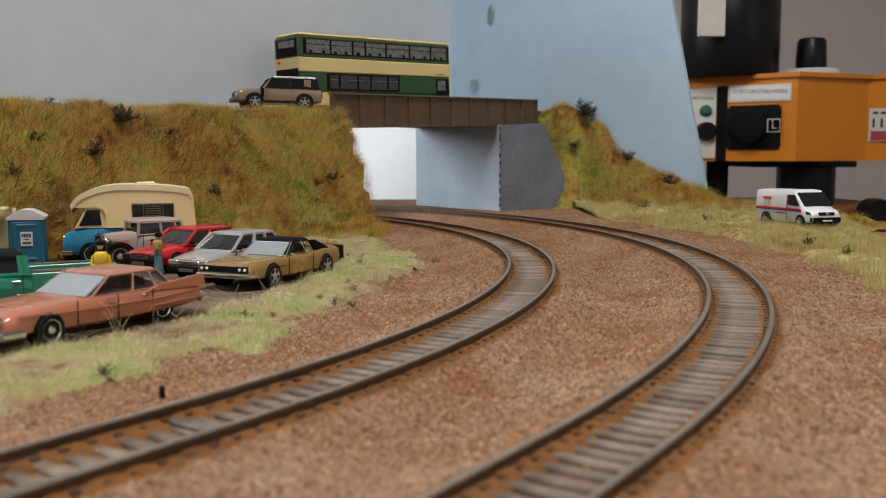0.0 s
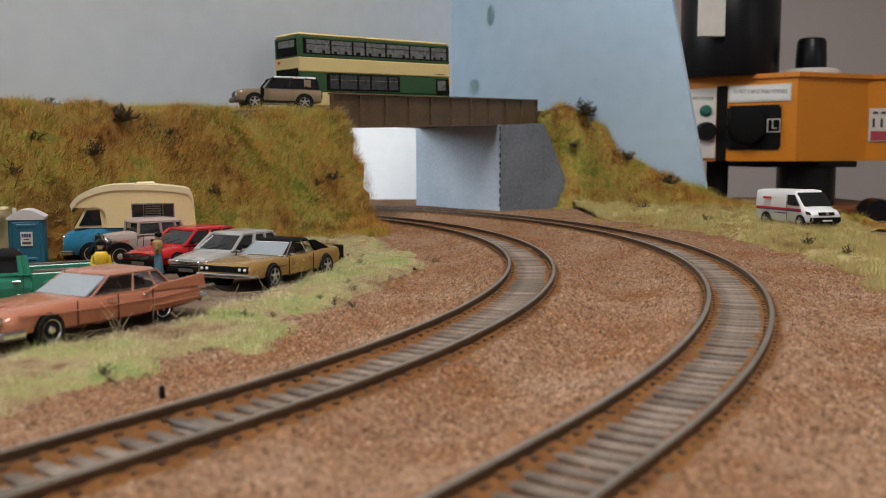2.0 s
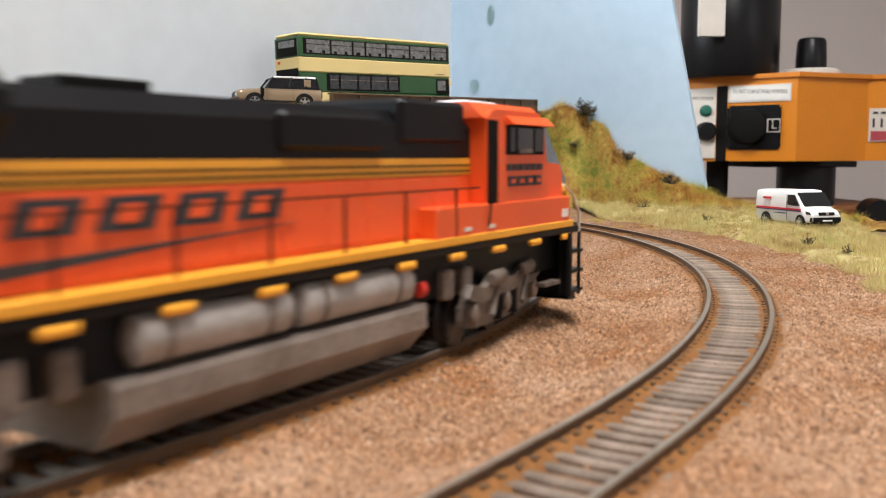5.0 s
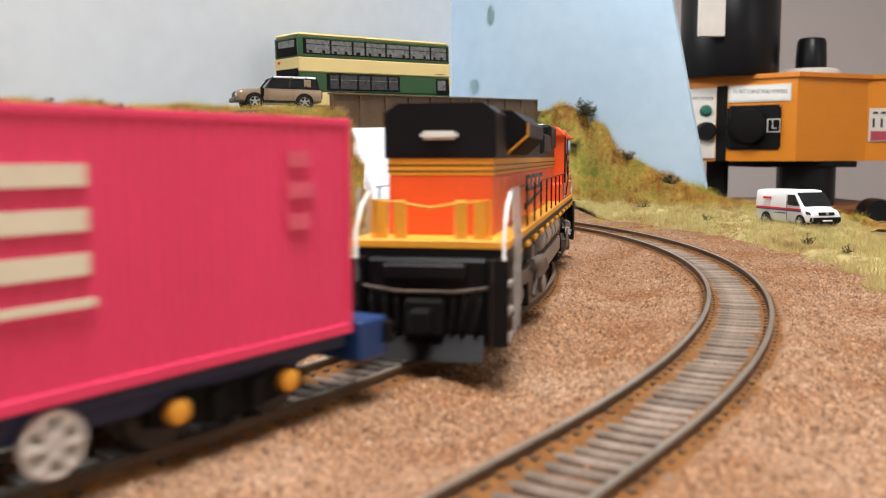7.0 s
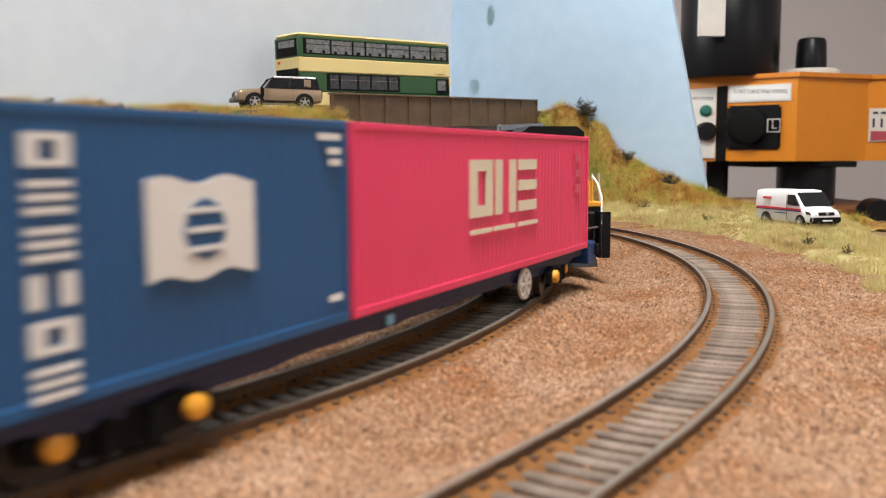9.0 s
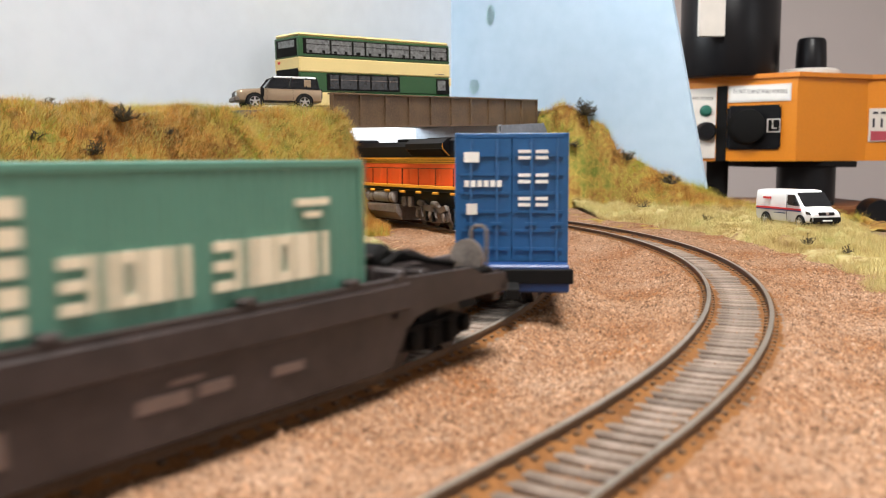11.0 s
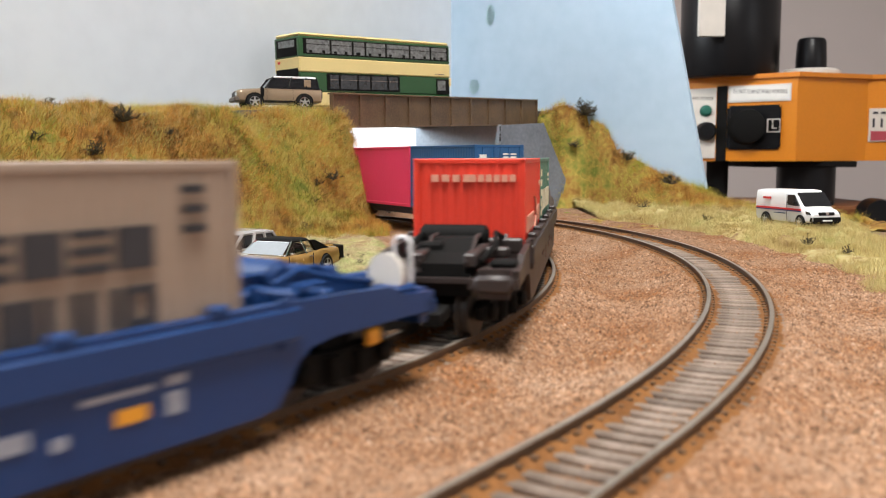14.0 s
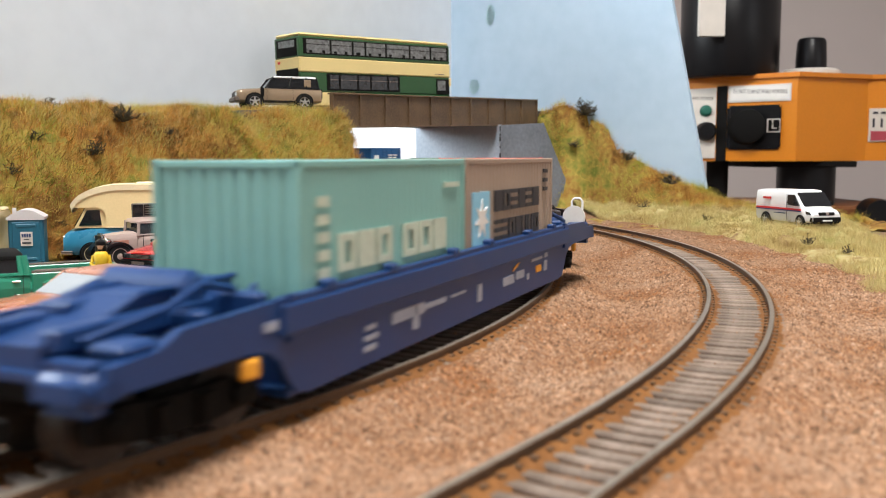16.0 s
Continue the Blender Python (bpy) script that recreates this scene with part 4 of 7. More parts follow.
def bogie(parent, x, base, axles, material, boxes):
    b = new("bogie")
    b.parent = parent
    b.location = (x, 0, 0)
    half = base / 2
    for s in (-1, 1):
        fr = part("side_frame", prism(bmesh.new(), [(-half - 0.004, 0.0075), (-half - 0.004, 0.0045), (-half + 0.003, 0.0035), (-0.005, 0.003), (0.005, 0.003), (half - 0.003, 0.0035),
                                            (half + 0.004, 0.0045), (half + 0.004, 0.0075), (half - 0.002, 0.009), (0.004, 0.0085), (-0.004, 0.0085), (-half + 0.002, 0.009)],
                                          s * 0.0112, s * 0.0132, "y"), material, b)
        for i in range(axles):
            ax = -half + base * i / (axles - 1)
            part("axle_box", lathe(bmesh.new(), [(0.0019, s * 0.0130), (0.0019, s * 0.0146), (0.0012, s * 0.015)], 12, (ax, 0, 0.0062), "y"), boxes, fr, smooth=True)
        for q in (-0.35, 0.35) if axles == 2 else (-0.25, 0.25):
            part("spring", lathe(bmesh.new(), [(0.0014, 0.0035), (0.0014, 0.008)], 10, (q * base * 0.5, s * 0.0136, 0)), M["black_matt"], fr)
    for i in range(axles):
        wheelset(b, -half + base * i / (axles - 1))
    part("bolster", B(-0.004, 0.004, -0.011, 0.011, 0.006, 0.011), M["black_matt"], b)
    return b


def flat_wagon():
    e = thing("container_wagon", pose(0, 0, 0), "dark blue container flat wagon carrying pink and blue containers", "wagon", "train")
    zf = 0.0118
    part("deck_frame", B(-0.115, 0.115, -0.0135, 0.0135, zf - 0.0026, zf, 0.0002), M["navy"], e, "blue wagon frame with the shade put into its colour")
    for s in (-1, 1):
        part("sill", prism(bmesh.new(), [(-0.112, zf - 0.0015), (-0.1, zf - 0.0045), (-0.058, zf - 0.0048), (-0.05, zf - 0.0042), (0.05, zf - 0.0042), (0.058, zf - 0.0048), (0.1, zf - 0.0045), (0.112, zf - 0.0015)],
                           s * 0.0118, s * 0.013, "y"), M["navy"], e)
    for s in (-1, 1):
        part("headstock", B(s * 0.1205 - 0.004, s * 0.1205 + 0.004, -0.0155, 0.0155, 0.006, 0.0135, 0.0005), M["wagon_blue"], e)
        part("buffer_beam", B(s * 0.124 - 0.0012, s * 0.124 + 0.0012, -0.0165, 0.0165, 0.0085, 0.0125, 0.0003), M["black_matt"], e)
        part("coupler", B(s * 0.1305 - 0.007, s * 0.1305 + 0.007, -0.002, 0.002, 0.006, 0.009, 0.0003), M["black_matt"], e)
    for sx in (1,):
        hw = part("brake_wheel", lathe(bmesh.new(), [(0.0044, -0.0142), (0.0044, -0.0150), (0.0035, -0.0150), (0.0035, -0.0142)], 22, (sx * 0.0575, 0, 0.0068), "y"), M["offwhite"], e, "white brake handwheel", smooth=True)
        for a in (0, 60, 120):
            sp = B(-0.0040, 0.0040, -0.0152, -0.0146, -0.0005, 0.0005)
            sp.transform(Matrix.Translation((sx * 0.0575, 0, 0.0068)) @ Matrix.Rotation(radians(a), 4, "Y"))
            part("spoke", sp, M["offwhite"], hw)
    for sx in (-0.02, 0.012):
        part("equipment_box", B(sx, sx + 0.012, -0.0110, -0.0055, 0.0062, 0.0105, 0.0004), M["navy"], e)
    part("air_tank", lathe(bmesh.new(), [(0.0015, -0.010), (0.0026, -0.009), (0.0026, 0.009), (0.0015, 0.010)], 14, (-0.035, -0.004, 0.0078), "x"), M["navy"], e, "dark air tank", smooth=True)
    part("label_box", B(-0.0200, -0.0170, -0.0140, -0.0132, 0.0078, 0.0100, 0.0003), M["sky_panel"], e, "small pale blue box")
    for sx in (0.0887, -0.0887):
        bogie(e, sx, 0.0225, 2, M["black_matt"], M["loco_yellow"])
    c = container("pink_container", e, -0.0359, 0.1143, 0.0119, 0.0371, M["pink"], "bright pink forty foot container", 52)
    block_marks(c, 0.0160, 0.0640, 0.0278, 0.0418, 3, M["lettering"])
    for i, (a, b) in enumerate(((0.017, 0.030), (0.0315, 0.046), (0.0485, 0.0635))):
        part("writing_bar", B(a, b, -0.0162, -0.0158, 0.0237, 0.0248), M["lettering"], c)
    for i in range(3):
        part("writing_bar", B(0.0985, 0.1035 + 0.001 * (i % 2), -0.0161, -0.0158, 0.041 - i * 0.005, 0.0435 - i * 0.005), mat("faded_print", (0.76, 0.11, 0.17), 0.6), c)
    c = container("blue_container", e, -0.1143, -0.0375, 0.0119, 0.0371, M["delmas"], "deep blue twenty foot container", 26)
    # white flag emblem with a blue rosette
    bm = bmesh.new()
    n = 12
    top = [(-0.0890 + 0.0230 * i / n, 0.0394 + 0.0006 * math.sin(i * 0.9)) for i in range(n + 1)]
    bot = [(p[0], p[1] - 0.0140) for p in top[::-1]]
    fl = part("flag_emblem", prism(bm, top + bot, -0.0162, -0.0158, "y"), M["lettering_w"], c, "white flag shape")
    part("rosette", lathe(bmesh.new(), [(0.0046, -0.0161), (0.0046, -0.0164)], 8, (-0.0775, 0, 0.0322), "y"), M["delmas"], fl)
    for z in (0.0350, 0.0322, 0.0294):
        part("rosette_bar", B(-0.0815, -0.0735, -0.0166, -0.0162, z - 0.0004, z + 0.0004), M["lettering_w"], fl)
    for i in range(6):
        block_marks(c, -0.1085, -0.1005, 0.0415 - i * 0.0056, 0.0455 - i * 0.0056, 1, M["lettering_w"], pattern="rhhorh"[i])
    for z, l in ((0.0455, 0.007), (0.043, 0.004), (0.041, 0.0035), (0.0165, 0.004)):
        part("writing_bar", B(-0.0405 - l, -0.0405, -0.0161, -0.0158, z, z + 0.0012), M["lettering_w"], c)
    # doors at the tail end
    xe = -0.1143
    for i in range(4):
        y = -0.0125 + i * 0.0083 - (0.0012 if i % 2 else 0)
        part("lock_bar", lathe(bmesh.new(), [(0.0004, 0.0135), (0.0004, 0.0475)], 6, (xe - 0.0007, y, 0)), M["delmas"], c)
        part("lock_handle", B(xe - 0.0013, xe - 0.0004, y - 0.0015, y + 0.0015, 0.0235, 0.0243), M["delmas"], c)
    part("door", B(xe - 0.0003, xe + 0.0006, -0.0150, -0.0002, 0.0135, 0.0475), M["delmas"], c)
    part("door", B(xe - 0.0003, xe + 0.0006, 0.0002, 0.0150, 0.0135, 0.0475), M["delmas"], c)
    for s in (-1, 1):
        for i in range(6):
            z = 0.0165 + i * 0.0052
            part("door_rib", B(xe - 0.0008, xe, s * 0.0075 - 0.0066, s * 0.0075 + 0.0066, z, z + 0.0008), M["delmas"], c)
    for i in range(6):
        part("writing_bar", B(xe - 0.0012, xe - 0.0004, 0.0118 - i * 0.0018, 0.0131 - i * 0.0018, 0.0342, 0.0360), M["lettering_w"], c)
    part("flag_emblem", B(xe - 0.0012, xe - 0.0003, 0.009, 0.0132, 0.041, 0.0438), M["lettering_w"], c)
    part("data_plate", B(xe - 0.0012, xe - 0.0003, 0.0095, 0.0125, 0.0265, 0.0295), M["offwhite"], c)
    for i, z in enumerate((0.0435, 0.0418, 0.037, 0.0352, 0.0305, 0.0288)):
        for k in (0, 1):
            part("writing_bar", B(xe - 0.0011, xe - 0.0003, -0.0052 - k * 0.0048, -0.0018 - k * 0.0048, z, z + 0.0009), M["lettering_w"], c)
    return e


def well_wagon(material, label, blue):
    e = thing("well_wagon", pose(0, 0, 0), label, "wagon", "train")
    w = 0.0178
    # deep side sills dropping between the bogies
    half = [(0.0775, 0.0028), (0.0815, 0.0036), (0.0842, 0.0065), (0.0862, 0.0098), (0.0895, 0.0118), (0.0950, 0.0126), (0.124, 0.0130), (0.124, 0.0168), (0.1145, 0.0172), (0.1100, 0.0192), (0.0865, 0.0197)]
    prof = half + [(-a, b) for a, b in half[::-1]]
    for s in (-1, 1):
        sd = part("side_sill", prism(bmesh.new(), prof, s * (w - 0.0014), s * w, "y"), material, e)
        part("upper_sill", B(-0.0862, 0.0862, s * (w + 0.0003) - 0.0008, s * (w + 0.0003) + 0.0008, 0.0138, 0.0189, 0.0003), material, sd)
        part("top_lip", B(-0.0862, 0.0862, s * (w - 0.0006) - 0.001, s * (w - 0.0006) + 0.001, 0.0190, 0.0199), material, sd)
        for x in (-0.070, -0.045, -0.012, 0.012, 0.045, 0.070):
            part("latch", B(x - 0.0016, x + 0.0016, s * (w - 0.0004) - 0.0012, s * (w - 0.0004) + 0.0012, 0.0196, 0.0212, 0.0004), material, sd)
        for x in (-0.0832, 0.0832):
            part("strap", B(x - 0.0012, x + 0.0012, s * (w + 0.0002) - 0.0005, s * (w + 0.0002) + 0.0005, 0.0125, 0.0204), material, sd)
    part("well_floor", B(-0.083, 0.083, -w + 0.001, w - 0.001, 0.0028, 0.0042), material, e)
    first = set(e.children)
    for s in (-1, 1):
        pl = part("end_platform", prism(bmesh.new(), [(s * 0.083, 0.0092), (s * 0.083, 0.0104), (s * 0.124, 0.0104), (s * 0.124, 0.0092)], -w + 0.0014, w - 0.0014, "y"), material, e)
        part("bulkhead", B(min(s * 0.079, s * 0.0805), max(s * 0.079, s * 0.0805), -w + 0.001, w - 0.001, 0.0042, 0.0165), material, e)
        part("cross_beam", B(min(s * 0.097, s * 0.1005), max(s * 0.097, s * 0.1005), -0.0135, 0.0135, 0.0125, 0.0152, 0.0006), material, e)
        part("cross_beam", B(min(s * 0.086, s * 0.089), max(s * 0.086, s * 0.089), -0.016, 0.016, 0.0125, 0.0165, 0.0006), material, e)
        for y in (-0.0062, 0.0062):
            part("draft_sill", B(min(s * 0.084, s * 0.122), max(s * 0.084, s * 0.122), y - 0.0015, y + 0.0015, 0.0125, 0.0158, 0.0005), material, e)
        part("reservoir", lathe(bmesh.new(), [(0.002, -0.009), (0.0032, -0.008), (0.0032, 0.008), (0.002, 0.009)], 14, (s * 0.0935, 0.0015, 0.0172), "y"), material if blue else M["black_matt"], e, smooth=True)
        for y in (-0.0105, 0.0105):
            part("hose", tube(bmesh.new(), [(s * 0.088, y, 0.0168), (s * 0.095, y * 0.9, 0.0185), (s * 0.104, y, 0.0162), (s * 0.119, y * 0.8, 0.0138)], 0.0007, 6), material if blue else M["black_matt"], e, smooth=True)
        part("valve_box", B(s * 0.108 - 0.003, s * 0.108 + 0.003, 0.002, 0.008, 0.0125, 0.0172, 0.0006), material if blue else M["black_matt"], e)
        part("buffer_pad", B(s * 0.1165 - 0.0035, s * 0.1165 + 0.0035, -0.0168, -0.0105, 0.0123, 0.0140, 0.0006), M["black_matt"] if not blue else material, e)
        for q in (-1, 1):
            part("end_beam", B(s * 0.1235 - 0.0035, s * 0.1235 + 0.0035, min(q * 0.0062, q * w), max(q * 0.0062, q * w), 0.0058, 0.0126, 0.0022, 3), material, e, smooth=True)
        part("end_web", B(s * 0.1215 - 0.0008, s * 0.1215 + 0.0008, -0.0064, 0.0064, 0.0060, 0.0112), M["black_matt"], e)
        part("centre_sill", prism(bmesh.new(), [(s * 0.081, 0.0100), (s * 0.081, 0.0178), (s * 0.104, 0.0178), (s * 0.112, 0.0150), (s * 0.1225, 0.0135), (s * 0.1225, 0.0100)], -0.0052, 0.0052, "y"), material if blue else M["black_matt"], e, "raised centre sill")
        for y in (-0.0055, 0.0055):
            part("sill_edge", tube(bmesh.new(), [(s * 0.081, y, 0.0180), (s * 0.104, y, 0.0180), (s * 0.112, y, 0.0152), (s * 0.1225, y, 0.0137)], 0.0006, 6), material, e)
            part("gusset", prism(bmesh.new(), [(s * 0.083, 0.0100), (s * 0.083, 0.0172), (s * 0.092, 0.0104), (s * 0.092, 0.0100)], y * 2.0 - 0.0005, y * 2.0 + 0.0005, "y"), material, e)
        part("grab_iron", tube(bmesh.new(), [(s * 0.1255, 0.008, 0.0080), (s * 0.1275, 0.008, 0.0085), (s * 0.1275, 0.014, 0.0085), (s * 0.1255, 0.014, 0.0080)], 0.0004, 5), material, e)
        part("coupler", B(min(s * 0.125, s * 0.137), max(s * 0.125, s * 0.137), -0.002, 0.002, 0.006, 0.009, 0.0003), M["black_matt"], e)
        if s > 0:
            part("handrail", tube(bmesh.new(), [(s * 0.1215, -0.0142, 0.0125), (s * 0.1215, -0.0142, 0.0215), (s * 0.1215, -0.0132, 0.0225), (s * 0.1215, -0.0112, 0.0225), (s * 0.1215, -0.0102, 0.0215), (s * 0.1215, -0.0102, 0.0125)], 0.0004, 6),
                 M["white"] if blue else M["frame_grey"], e, smooth=True)
        bg = bogie(e, s * 0.1020, 0.0225, 2, M["black_matt"], M["black_matt"])
        if blue:
            for q in (-1, 1):
                xc = 0.0055 if s > 0 else 0.0112
                part("axle_cap", B(xc - 0.0018, xc + 0.0018, q * 0.0155 - 0.0008, q * 0.0155 + 0.0008, 0.0086, 0.0118, 0.0005), M["loco_yellow"], bg, "yellow axle box cap")
    hw = part("brake_wheel", lathe(bmesh.new(), [(0.0042, 0.1155), (0.0042, 0.1165), (0.0014, 0.1168)], 20, (0, -0.0125, 0.0158), "x"), M["offwhite"] if blue else M["frame_grey"], e, "round brake handwheel", smooth=True)
    # the end platforms ride high over the bogies
    for o in e.children:
        if o not in first and o.type == "MESH" and not o.name.startswith(("bulkhead", "coupler")):
            for v in o.data.vertices:
                v.co.z += 0.0046
    y = -w - 0.0002
    L = mat("worn_lettering", (0.34, 0.37, 0.44), 0.6) if blue else mat("faded_lettering", (0.16, 0.11, 0.09), 0.7)
    if blue:
        for x0, x1, z0, z1, c in ((0.022, 0.031, 0.0075, 0.0098, L), (0.033, 0.040, 0.0080, 0.0102, L), (0.0025, 0.0055, 0.0062, 0.0105, L),
                                 (0.052, 0.057, 0.0078, 0.0098, M["loco_yellow"]), (0.060, 0.063, 0.0074, 0.0105, L), (0.047, 0.058, 0.0115, 0.0123, L), (0.060, 0.0635, 0.0115, 0.0128, L),
                                 (-0.030, -0.018, 0.0094, 0.0106, L), (-0.015, -0.0055, 0.0098, 0.0104, L), (-0.046, -0.030, 0.0088, 0.0112, L), (-0.036, -0.033, 0.0060, 0.0112, L),
                                 (-0.058, -0.053, 0.0055, 0.0065, L), (-0.058, -0.052, 0.0075, 0.0085, L), (-0.0575, -0.053, 0.0095, 0.0105, L), (0.043, 0.045, 0.0068, 0.0084, L), (-0.0905, -0.087, 0.0152, 0.0166, L)):
            part("writing_bar", B(x0, x1, y - 0.0001, y + 0.0003, z0, z1), c, e)
        part("swoosh", prism(bmesh.new(), [(0.030, 0.0108), (0.034, 0.0116), (0.0355, 0.0126), (0.032, 0.0118)], y - 0.0001, y + 0.0003, "y"), M["loco_yellow"], e)
    else:
        for x0, x1, z0, z1 in ((0.024, 0.033, 0.0078, 0.0098), (0.035, 0.041, 0.0082, 0.0100), (0.003, 0.0055, 0.0062, 0.0105), (0.050, 0.057, 0.0080, 0.0095), (0.030, 0.0355, 0.0108, 0.0116), (-0.020, -0.008, 0.0095, 0.0103)):
            part("writing_bar", B(x0, x1, y - 0.0001, y + 0.0003, z0, z1), L, e)
    return e


def well_containers(e, specs):
    out = []
    for (a, b), m, label in specs:
        out.append(container("container", e, a, b, 0.0052, 0.0368, m, label, 26))
    return out


def locomotive():
    e = thing("locomotive", pose(0, 0, 0), "orange and black diesel freight locomotive with yellow stripes", "locomotive", "train")
    O, K, Y = M["loco_orange"], M["loco_black"], M["loco_yellow"]
    # walkway sill
    part("walkway", B(-0.126, 0.1190, -0.0165, 0.0165, 0.0165, 0.0182, 0.0003), K, e)
    part("sill_stripe", B(-0.1262, 0.1145, -0.0168, 0.0168, 0.0182, 0.0200, 0.0002), Y, e, "yellow sill stripe")
    part("frame", B(-0.122, 0.12, -0.0125, 0.0125, 0.0095, 0.0166), K, e)
    # long hood in colour bands
    xb, xf = -0.114, 0.0655
    hw = 0.0118
    part("hood_side", B(xb, xf, -hw, hw, 0.02, 0.0385, 0.0004), O, e, "orange engine hood")
    part("hood_stripe", B(xb - 0.0001, xf, -hw - 0.0001, hw + 0.0001, 0.0385, 0.0422), Y, e, "yellow band with black lines")
    for z in (0.0392, 0.0405):
        part("pin_line", B(xb - 0.0002, xf - 0.0005, -hw - 0.0003, hw + 0.0003, z, z + 0.0003), K, e)
    part("hood_top", prism(bmesh.new(), [(-hw, 0.0422), (hw, 0.0422), (hw, 0.0505), (hw - 0.003, 0.0545), (-hw + 0.003, 0.0545), (-hw, 0.0505)], xb, xf, "x"), K, e, "black hood top")
    # flared radiator housing at the rear
    rad = [(-hw, 0.0425), (-0.0172, 0.0488), (-0.0172, 0.0525), (-0.0135, 0.0562), (0.0135, 0.0562), (0.0172, 0.0525), (0.0172, 0.0488), (hw, 0.0425)]
    part("radiator_housing", prism(bmesh.new(), rad, -0.0945, -0.0515, "x"), K, e, "black flared radiator housing")
    for s in (-1, 1):
        part("radiator_edge", tube(bmesh.new(), [(-0.0947, s * hw, 0.0427), (-0.0947, s * 0.0173, 0.0489), (-0.0947, s * 0.0173, 0.0524)], 0.00025, 5), Y, e)
        part("radiator_grille", prism(bmesh.new(), [(s * (hw + 0.0008), 0.0432), (s * 0.0172, 0.0484), (s * 0.0174, 0.0482), (s * (hw + 0.0012), 0.0430)], -0.0925, -0.0535, "x"), M["black_matt"], e)
    part("rear_cowl", prism(bmesh.new(), [(-0.0125, 0.0422), (-0.0125, 0.0545), (-0.0095, 0.0572), (0.0095, 0.0572), (0.0125, 0.0545), (0.0125, 0.0422)], -0.1145, -0.0940, "x"), K, e)
    for x in (-0.086, -0.073, -0.060):
        part("roof_fan", lathe(bmesh.new(), [(0.0055, 0.0560), (0.0055, 0.0572), (0.0015, 0.0574)], 18, (x, 0, 0)), M["black_matt"], e, smooth=True)
    part("exhaust", B(-0.036, -0.02, -0.005, 0.005, 0.0544, 0.0570, 0.0004), M["black_matt"], e)
    part("blower_duct", B(0.0, 0.03, -0.0132, -0.0105, 0.044, 0.0525, 0.001), K, e)
    part("dynamic_brake", B(0.036, 0.062, -0.0128, 0.0128, 0.046, 0.0575, 0.0012), K, e)
    part("rear_lamp", B(-0.1157, -0.1143, -0.0042, 0.0042, 0.0472, 0.0496, 0.0008, 2), M["lettering_w"], e, "white rear headlamp cluster")
    n = 14
    for i in range(n):
        x = xb + 0.006 + (xf - xb - 0.01) * i / n
        for s in (-1, 1):
            part("hood_door", B(x, x + 0.0108, s * hw - 0.00025, s * hw + 0.00025, 0.0215, 0.0378, 0.0002), O, e)
    for i in range(4):
        a = -0.0500 + i * 0.0132
        part("painted_mark", prism(bmesh.new(), [(a, 0.0300), (a + 0.0095, 0.0300), (a + 0.0115, 0.0368), (a + 0.0020, 0.0368)], -hw - 0.0007, -hw - 0.0002, "y"), M["lettering_d"], e)
        part("painted_mark_core", prism(bmesh.new(), [(a + 0.0030, 0.0316), (a + 0.0068, 0.0316), (a + 0.0080, 0.0352), (a + 0.0042, 0.0352)], -hw - 0.0009, -hw - 0.0005, "y"), O, e)
    part("swoosh", prism(bmesh.new(), [(-0.052, 0.0255), (0.004, 0.0285), (-0.020, 0.0265), (-0.052, 0.0230)], -hw - 0.0007, -hw - 0.0002, "y"), M["lettering_d"], e)
    # cab
    cab = part("cab", prism(bmesh.new(), [(0.066, 0.0185), (0.0992, 0.0185), (0.0992, 0.0405), (0.0965, 0.0538), (0.0935, 0.0562), (0.070, 0.0562), (0.066, 0.0535)], -0.0158, 0.0158, "y"), O, e, "orange crew cab")
    part("cab_roof", prism(bmesh.new(), [(-0.0160, 0.0535), (0.0160, 0.0535), (0.0118, 0.0582), (-0.0118, 0.0582)], 0.0645, 0.0975, "x"), O, cab)
    part("roof_hatch", B(0.072, 0.088, -0.007, 0.007, 0.0580, 0.0594, 0.0005), M["white"], cab)
    for s in (-1, 1):
        y = s * 0.0159
        wf = part("side_window", B(0.0758, 0.0962, y - 0.0004, y + 0.0004, 0.0432, 0.0520, 0.0003), M["black_matt"], cab, "cab window with black frame")
        part("pane", B(0.0768, 0.0792, y - 0.0007, y + 0.0007, 0.0442, 0.0512), M["glass"], wf)
        part("pane", B(0.0806, 0.0890, y - 0.0007, y + 0.0007, 0.0442, 0.0512), M["pane"], wf)
        part("pane", B(0.0902, 0.0950, y - 0.0007, y + 0.0007, 0.0442, 0.0512), M["glass"], wf)
        part("blind", B(0.0815, 0.0885, y - 0.0009, y + 0.0009, 0.0436, 0.0450), M["frame_grey"], wf)
        part("visor", prism(bmesh.new(), [(s * 0.0157, 0.0518), (s * 0.0157, 0.0548), (s * 0.0182, 0.0522)], 0.0755, 0.0985, "x"), O, cab)
        part("door_recess", B(0.0668, 0.0712, y - 0.0003, y + 0.0003, 0.029, 0.0530), M["black_matt"], cab)
        part("cab_door", B(0.0712, 0.0745, y - 0.0004, y + 0.0004, 0.029, 0.0530, 0.0002), O, cab)
        part("grab_rail", tube(bmesh.new(), [(0.0660, y + s * 0.0008, 0.022), (0.0660, y + s * 0.0016, 0.032), (0.0660, y + s * 0.0008, 0.044)], 0.00025, 5), K, cab)
        for i in range(4):
            part("number_bar", B(0.0770 + i * 0.0047, 0.0806 + i * 0.0047, y - 0.0004, y + 0.0004, 0.0342, 0.0376), M["lettering_d"], cab)
            part("number_core", B(0.0780 + i * 0.0047, 0.0796 + i * 0.0047, y - 0.0006, y + 0.0006, 0.0352, 0.0366), O, cab)
